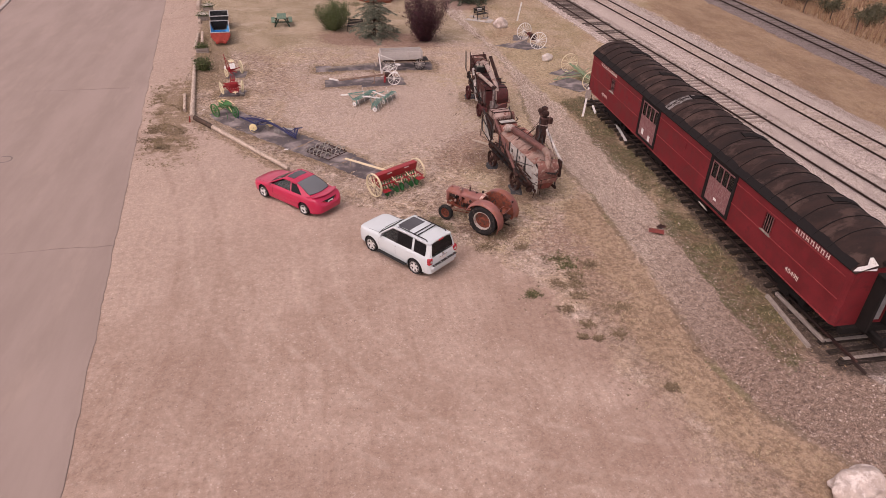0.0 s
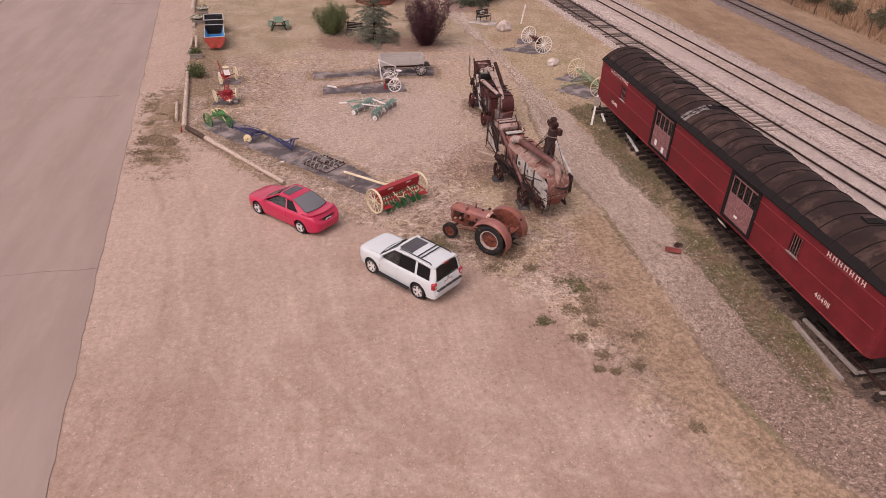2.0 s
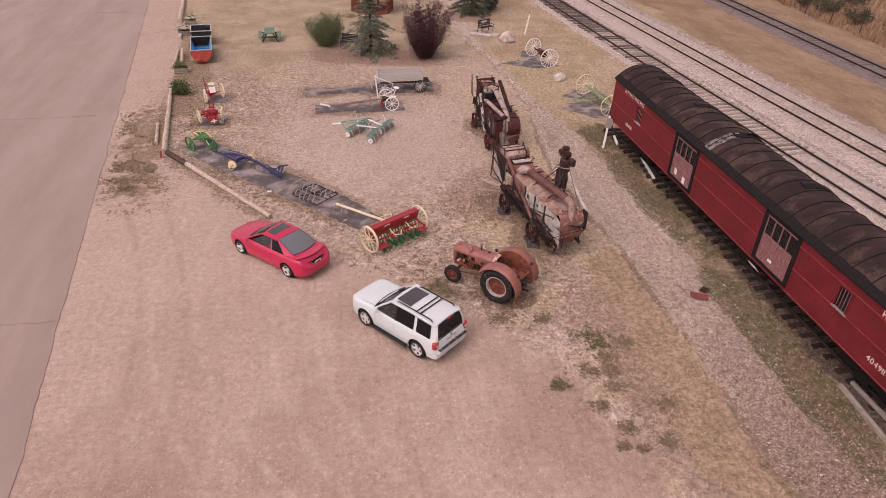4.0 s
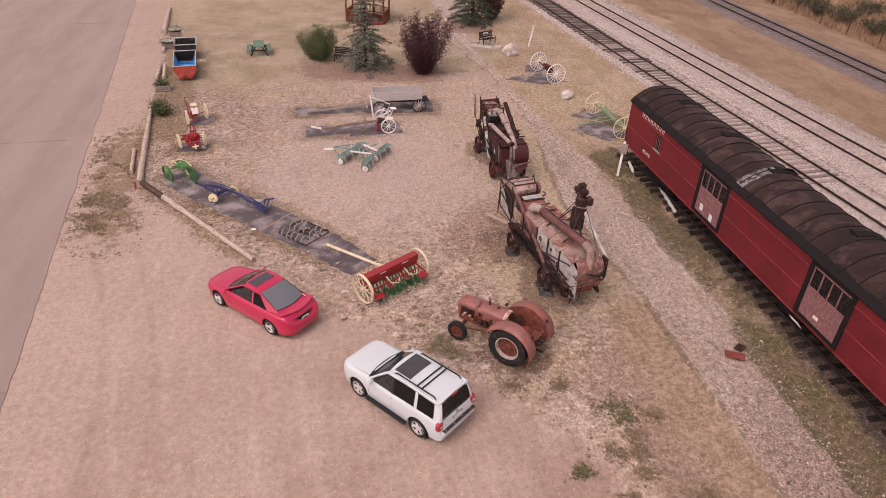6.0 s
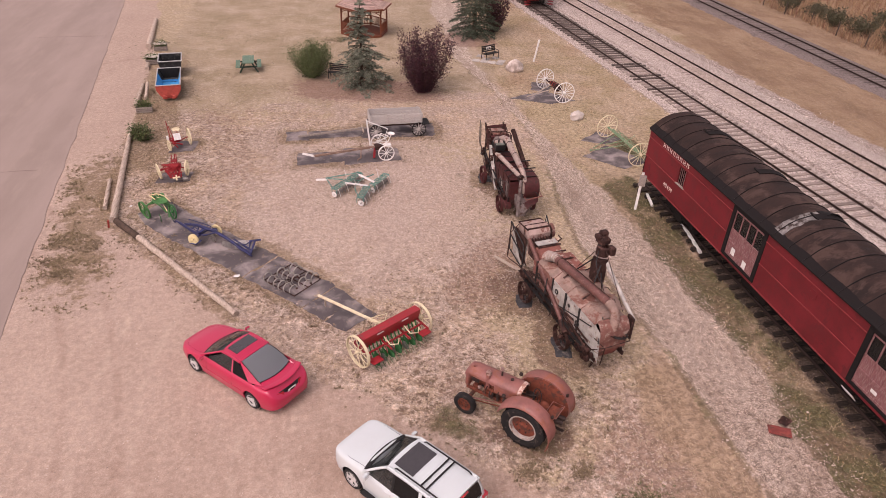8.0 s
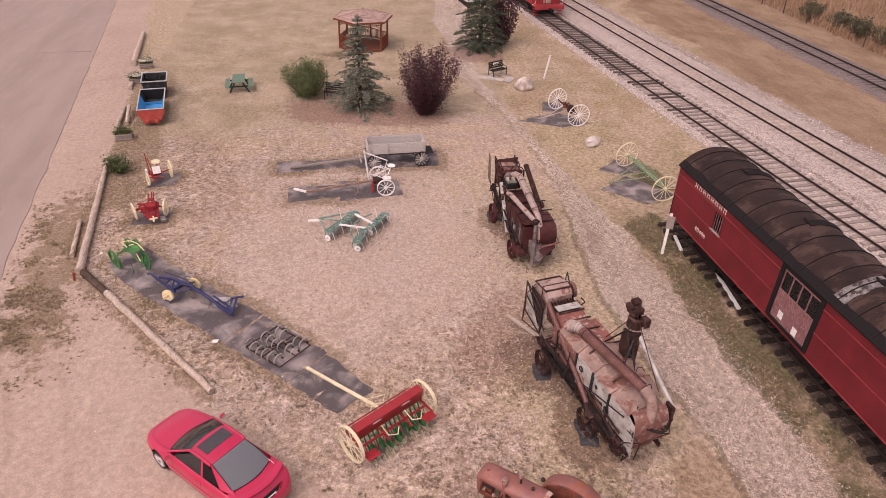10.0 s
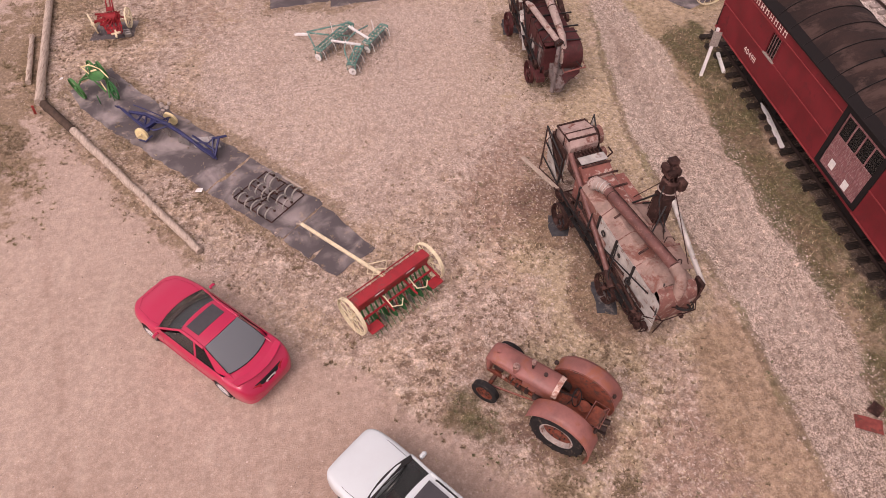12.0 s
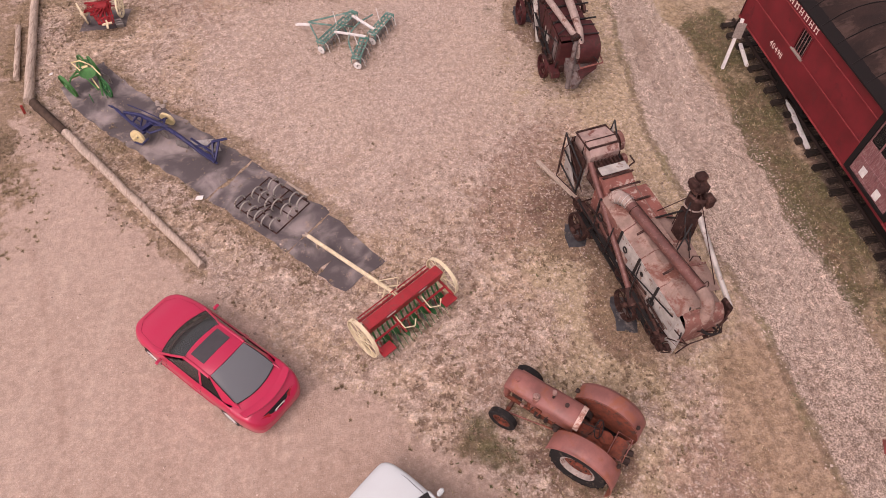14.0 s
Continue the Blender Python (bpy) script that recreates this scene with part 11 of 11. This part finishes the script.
# white box car on a plinth past the path
ws = thing("storage_shed", "white storage shed on dark timber sills", "shed", pose(16.6, 88.5, 0, 0, 0, 7))
part("wall", Geo().box((0, 0, 1.7), (2.6, 8.0, 2.5), 0.03), M_white, ws)
for s in (-1, 1):
    part("sill", Geo().beam((s * 1.2, -4.6, 0.22), (s * 1.2, 4.2, 0.22), 0.25, 0.4, 0.02), M_tie_dark, ws)
part("roof", Geo().prism([(-1.5, 2.95), (1.5, 2.95), (0, 3.5)], 8.4, Matrix(((1, 0, 0, 0), (0, 0, 1, -4.2), (0, 1, 0, 0), (0, 0, 0, 1)))), M_roof, ws)

# fence line and scrub on the far side
M_fence = surface("fence_post_wood", (0.09, 0.07, 0.06), 0.9, 0, 0.4, 5)
fp = Geo().cyl((0, 0, 0), (0, 0, 1.25), 0.055, 0.045, 8).mesh("fence_post")
fp.materials.append(M_fence)
for k in range(16):
    y = 46 + k * 3.9
    ob = new("fence_post", fp)
    ob.matrix_world = pose(48.4 - 0.02 * (y - 60) + 0.1 * math.sin(k * 2.1), y, 0, 3 * math.sin(k * 1.7), 3 * math.cos(k), 0)
    tagged(ob, "thin dark wooden fence post in tall dry grass", "fence post", group="far fence posts")
M_scrub = leaf_mat("dusky_scrub_leaves", (0.04, 0.042, 0.022), (0.13, 0.115, 0.065))
for k, (x, y, h, r) in enumerate(((49.3, 78.5, 2.2, 1.1), (50.3, 75.4, 1.7, 1.2), (50.2, 72.3, 2.0, 1.3), (50.4, 69.0, 2.1, 1.4), (51.0, 65.3, 1.8, 1.2), (51.4, 60.2, 2.0, 1.3), (51.5, 55.0, 2.1, 1.4), (52.0, 50.5, 1.9, 1.2), (54.5, 62.5, 1.8, 1.3), (55.5, 72.0, 1.7, 1.3))):
    shrub(pose(x, y, 0), h * 0.85, r, 60 + k, M_scrub, 1900, "scrub_tree", "small dark scrub tree in tall dry grass", "tree", 1.2, 0.16, 0.5)

# ---- ground cover: tufts, weeds and loose stones ----
ZN = {"lot": lot, "path": path, "centre": centre, "green": np.clip(green, 0, 1), "weedy": weedy, "bed": np.maximum(bed, carbed * 0.75), "dark": dark, "east": east, "mulch": np.clip(mulch, 0, 1), "rim": rim, "fringe": np.clip(fringe, 0, 1), "mottle": np.clip(mottle, 0, 1)}
ZN = {k: v.reshape(len(gy), W) for k, v in ZN.items()}


def zone_at(name, x, y):
    i = np.clip(np.searchsorted(gy, y), 0, len(gy) - 1)
    j = np.clip(np.searchsorted(gx, x), 0, len(gx) - 1)
    return ZN[name][i, j]


def on_cloth(x, y):
    hit = np.zeros(len(x), bool)
    for c in CLOTHS:
        ins = np.ones(len(x), bool)
        for (ax, ay), (bx, by) in zip(c, c[1:] + c[:1]):
            ins &= (bx - ax) * (y - ay) - (by - ay) * (x - ax) > -0.04
        hit |= ins
    return hit & (np.sin(x * 37.7 + y * 51.3) < 0.93)


def spots(n, x0, x1, y0, y1, weight, seed):
    r = np.random.RandomState(seed)
    x, y = r.uniform(x0, x1, n), r.uniform(y0, y1, n)
    keep = (r.rand(n) < weight(x, y)) & (x > road_edge(y) + 0.15) & ~on_cloth(x, y)
    return x[keep], y[keep], r


def patchy(x, y, s, k, lo, hi):
    v = np.array([noise.fractal((a * s, b * s, k), 1.0, 2.0, 3) for a, b in zip(x, y)])
    return np.clip((v - lo) / (hi - lo), 0, 1)


def height_at(x, y):
    i = np.clip(np.searchsorted(gy, y), 0, len(gy) - 1)
    j = np.clip(np.searchsorted(gx, x), 0, len(gx) - 1)
    return PZ.reshape(len(gy), W)[i, j]


def tufts(name, x, y, r, blades, h, w, lean, mat, label, category):
    """Clumps of thin blades: three corners each."""
    n = len(x)
    X, Y = np.repeat(x, blades), np.repeat(y, blades)
    N = n * blades
    size = np.repeat(r.uniform(0.6, 1.4, n), blades) * r.uniform(0.7, 1.2, N)
    a = r.uniform(0, 6.283, N)
    ln_ = lean * r.uniform(0.3, 1.3, N) * size
    bx, by = X + 0.3 * lean * np.cos(a) * r.rand(N), Y + 0.3 * lean * np.sin(a) * r.rand(N)
    tip = np.stack([bx + np.cos(a) * ln_, by + np.sin(a) * ln_, h * size * r.uniform(0.5, 1.1, N) + 0.01 + np.repeat(height_at(x, y), blades)], 1)
    px_, py_ = -np.sin(a) * w * size, np.cos(a) * w * size
    z0 = np.repeat(height_at(x, y), blades)
    v = np.stack([np.stack([bx + px_, by + py_, z0], 1), np.stack([bx - px_, by - py_, z0], 1), tip], 1).reshape(-1, 3)
    f = np.arange(3 * N).reshape(N, 3)
    ob = new(name, raw_mesh(name, v, f, mat))
    return tagged(ob, label, category, kind="stuff")


M_straw = leaf_mat("dry_straw", (0.24, 0.17, 0.09), (0.62, 0.49, 0.32))
M_gold = leaf_mat("golden_dry_grass", (0.20, 0.125, 0.06), (0.42, 0.285, 0.155))
M_deadweed = leaf_mat("dead_brown_weed", (0.17, 0.115, 0.080), (0.36, 0.255, 0.18))
M_greenweed = leaf_mat("dull_green_weed", (0.065, 0.064, 0.026), (0.20, 0.175, 0.085))
M_roadweed = leaf_mat("yellow_brown_weed", (0.14, 0.098, 0.052), (0.33, 0.245, 0.14))
M_tallgrass = leaf_mat("tall_wheat_grass", (0.24, 0.145, 0.085), (0.46, 0.31, 0.185), (0.20, 0.085, 0.06))


def bare(x, y):
    return (1 - zone_at("lot", x, y)) * (1 - zone_at("path", x, y)) * (1 - zone_at("bed", x, y)) * (1 - zone_at("dark", x, y))


x, y, r = spots(150000, -12, 17, 9, 78, lambda a, b: bare(a, b) * (1 - 0.8 * zone_at("centre", a, b)) * (0.15 + 0.6 * patchy(a, b, 0.9, 3.0, -0.1, 0.45)) * np.where(b > 55, 0.4, 0.8), 5)
tufts("grass", x, y, r, 4, 0.07, 0.006, 0.07, M_straw, "short dry straw-coloured grass", "grass")
x, y, r = spots(60000, 12, 48, 9, 100, lambda a, b: bare(a, b) * zone_at("east", a, b) * (0.2 + 0.5 * patchy(a, b, 0.5, 8.0, -0.2, 0.4)), 6)
tufts("grass", x, y, r, 4, 0.06, 0.008, 0.08, M_gold, "golden dry grass between the tracks", "grass")
x, y, r = spots(80000, -11, 16, 9, 72, lambda a, b: bare(a, b) * (1 - 0.75 * zone_at("centre", a, b)) * patchy(a, b, 0.55, 1.5, 0.0, 0.5) * patchy(a, b, 2.1, 6.5, -0.15, 0.35) * np.where(b < 46, 1, 0.15) * (1 - zone_at("east", a, b)) * (0.06 + 0.6 * zone_at("mottle", a, b)), 7)
tufts("weeds", x, y, r, 20, 0.035, 0.012, 0.05, M_deadweed, "flat dead brown weeds", "weeds")
x, y, r = spots(64000, -14, 20, 15, 72, lambda a, b: np.clip(zone_at("green", a, b) * 1.0 * patchy(a, b, 1.3, 2.5, -0.3, 0.3) + 0.05 * (a < 13) * (b < 44) * bare(a, b) * zone_at("mottle", a, b) * patchy(a, b, 0.8, 5.5, 0.1, 0.5) + 0.5 * zone_at("rim", a, b) * patchy(a, b, 0.5, 3.3, 0.0, 0.4), 0, 1), 8)
tufts("weeds", x, y, r, 14, 0.035, 0.010, 0.045, M_greenweed, "dull green weeds", "weeds")
x, y, r = spots(16000, -14, -7, 34, 52, lambda a, b: zone_at("weedy", a, b) * patchy(a, b, 0.9, 9.5, -0.05, 0.3), 9)
tufts("weeds", x, y, r, 20, 0.035, 0.009, 0.07, M_roadweed, "brown weed patch at the roadside", "weeds")
x, y, r = spots(26000, 10, 17, 36, 66, lambda a, b: zone_at("path", a, b) * patchy(a, b, 0.9, 14.0, 0.0, 0.45) * np.interp(b, [36, 41, 60, 66], [0, 0.5, 0.5, 0.2]), 31)
tufts("weeds", x, y, r, 10, 0.04, 0.010, 0.06, M_deadweed, "flat dead weeds in the gravel path", "weeds")
M_oliveweed = leaf_mat("olive_brown_weed", (0.13, 0.092, 0.056), (0.29, 0.21, 0.13))
x, y, r = spots(60000, -11, 15, 9, 62, lambda a, b: bare(a, b) * zone_at("mottle", a, b) * patchy(a, b, 1.6, 4.4, -0.1, 0.35) * patchy(a, b, 0.45, 7.7, -0.35, 0.2) * np.where(b < 50, 0.5, 0.12), 21)
tufts("weeds", x, y, r, 20, 0.035, 0.012, 0.052, M_oliveweed, "low olive-brown weeds in the dry grass", "weeds")
x, y, r = spots(70000, -10, 13, 24, 63, lambda a, b: bare(a, b) * zone_at("fringe", a, b) * (0.25 + 0.6 * patchy(a, b, 1.4, 17.0, -0.2, 0.3)), 41)
tufts("weeds", x, y, r, 10, 0.04, 0.010, 0.06, M_oliveweed, "dead brown grass fringe along cloths and logs", "weeds")
for k, (cx, cy, cr) in enumerate(((-10.3, 39.6, 0.5), (-9.5, 37.2, 0.4), (-8.9, 39.2, 0.8), (-10.3, 38.2, 0.5), (7.64, 21.67, 0.32), (9.55, 24.05, 0.55), (9.7, 23.5, 0.4), (8.06, 25.18, 0.32), (9.75, 22.8, 0.3), (9.6, 22.1, 0.35), (9.5, 21.4, 0.3), (8.9, 22.2, 0.35), (8.7, 20.6, 0.3), (10.3, 18.9, 0.35), (9.4, 18.75, 0.18), (8.85, 18.9, 0.16), (9.2, 19.6, 0.25), (10.9, 20.5, 0.4), (11.0, 16.0, 0.25), (6.5, 25.4, 0.4), (7.2, 26.1, 0.5), (10.75, 23.5, 0.3))):
    rr = np.random.RandomState(90 + k)
    q = rr.normal(size=(int(60 + 150 * cr), 2)) * cr * np.array((0.62, 0.5))
    tufts("weeds", q[:, 0] + cx, q[:, 1] + cy, rr, 9, 0.04, 0.010, 0.07, M_greenweed if k in (4, 5, 6) else M_oliveweed, "low dark weed clump on gravel", "weeds")
x, y, r = spots(30000, 48, 80, 30, 115, lambda a, b: 0.85 * np.exp(-(a - 48) / 22), 10)
tufts("tall_grass", x, y, r, 5, 0.85, 0.022, 0.30, M_tallgrass, "tall wheat-coloured grass along the fence", "grass")
x, y, r = spots(9000, -11, 9, 54, 61, lambda a, b: zone_at("mulch", a, b) * 0.8, 12)
tufts("mulch_chips", x, y, r, 4, 0.02, 0.012, 0.035, leaf_mat("bark_chips", (0.12, 0.055, 0.042), (0.27, 0.14, 0.11)), "reddish bark chips", "mulch")


def pebbles(name, x, y, z, r, s0, s1, mat, label):
    n = len(x)
    d = np.array([(1, 0, 0), (0, 1, 0), (-1, 0, 0), (0, -1, 0), (0, 0, 0.75), (0, 0, -0.4)])
    s = r.uniform(s0, s1, (n, 1, 1)) * np.where(r.rand(n, 1, 1) < 0.06, 1.7, 1)
    a = r.uniform(0, 6.283, n)
    c, si = np.cos(a)[:, None], np.sin(a)[:, None]
    b = d[None] * r.uniform(0.6, 1.3, (n, 6, 1)) * s
    v = np.stack([b[..., 0] * c - b[..., 1] * si + x[:, None], b[..., 0] * si + b[..., 1] * c + y[:, None], b[..., 2] + z], 2).reshape(-1, 3)
    t = np.array([(0, 1, 4), (1, 2, 4), (2, 3, 4), (3, 0, 4), (1, 0, 5), (2, 1, 5), (3, 2, 5), (0, 3, 5)])
    f = (np.arange(n)[:, None, None] * 6 + t[None]).reshape(-1, 3)
    ob = new(name, raw_mesh(name, v, f, mat))
    return tagged(ob, label, "gravel", kind="stuff")


M_peb = leaf_mat("mixed_pebbles", (0.20, 0.145, 0.115), (0.66, 0.53, 0.45), None, 0.9)
M_pebw = leaf_mat("pale_ballast_stones", (0.22, 0.165, 0.14), (0.76, 0.645, 0.58), None, 0.9)
x, y, r = spots(90000, 11, 18.5, 10, 62, lambda a, b: zone_at("path", a, b) * np.interp(b, [14, 26, 32, 44, 50], [0.3, 0.5, 0.9, 0.9, 0.5]), 14)
pebbles("gravel", x, y, 0.010, r, 0.014, 0.034, M_peb, "loose pinkish grey gravel of the path")
x, y, r = spots(60000, 17, 34, 14, 80, lambda a, b: zone_at("bed", a, b) * 0.6, 15)
pebbles("gravel", x, y, 0.02, r, 0.025, 0.06, M_pebw, "pale crushed ballast stones")
x, y, r = spots(32000, -12, 11, 9, 48, lambda a, b: zone_at("lot", a, b) * (0.08 + 0.6 * patchy(a, b, 0.5, 12.0, 0.0, 0.5)), 16)
pebbles("gravel", x, y, 0.006, r, 0.010, 0.026, M_peb, "scattered small stones on the packed lot")
x, y, r = spots(52000, -8, 13, 30, 56, lambda a, b: bare(a, b) * (0.35 + 0.65 * zone_at("centre", a, b)), 17)
pebbles("gravel", x, y, 0.008, r, 0.012, 0.032, M_peb, "fine pale gravel in the display yard")
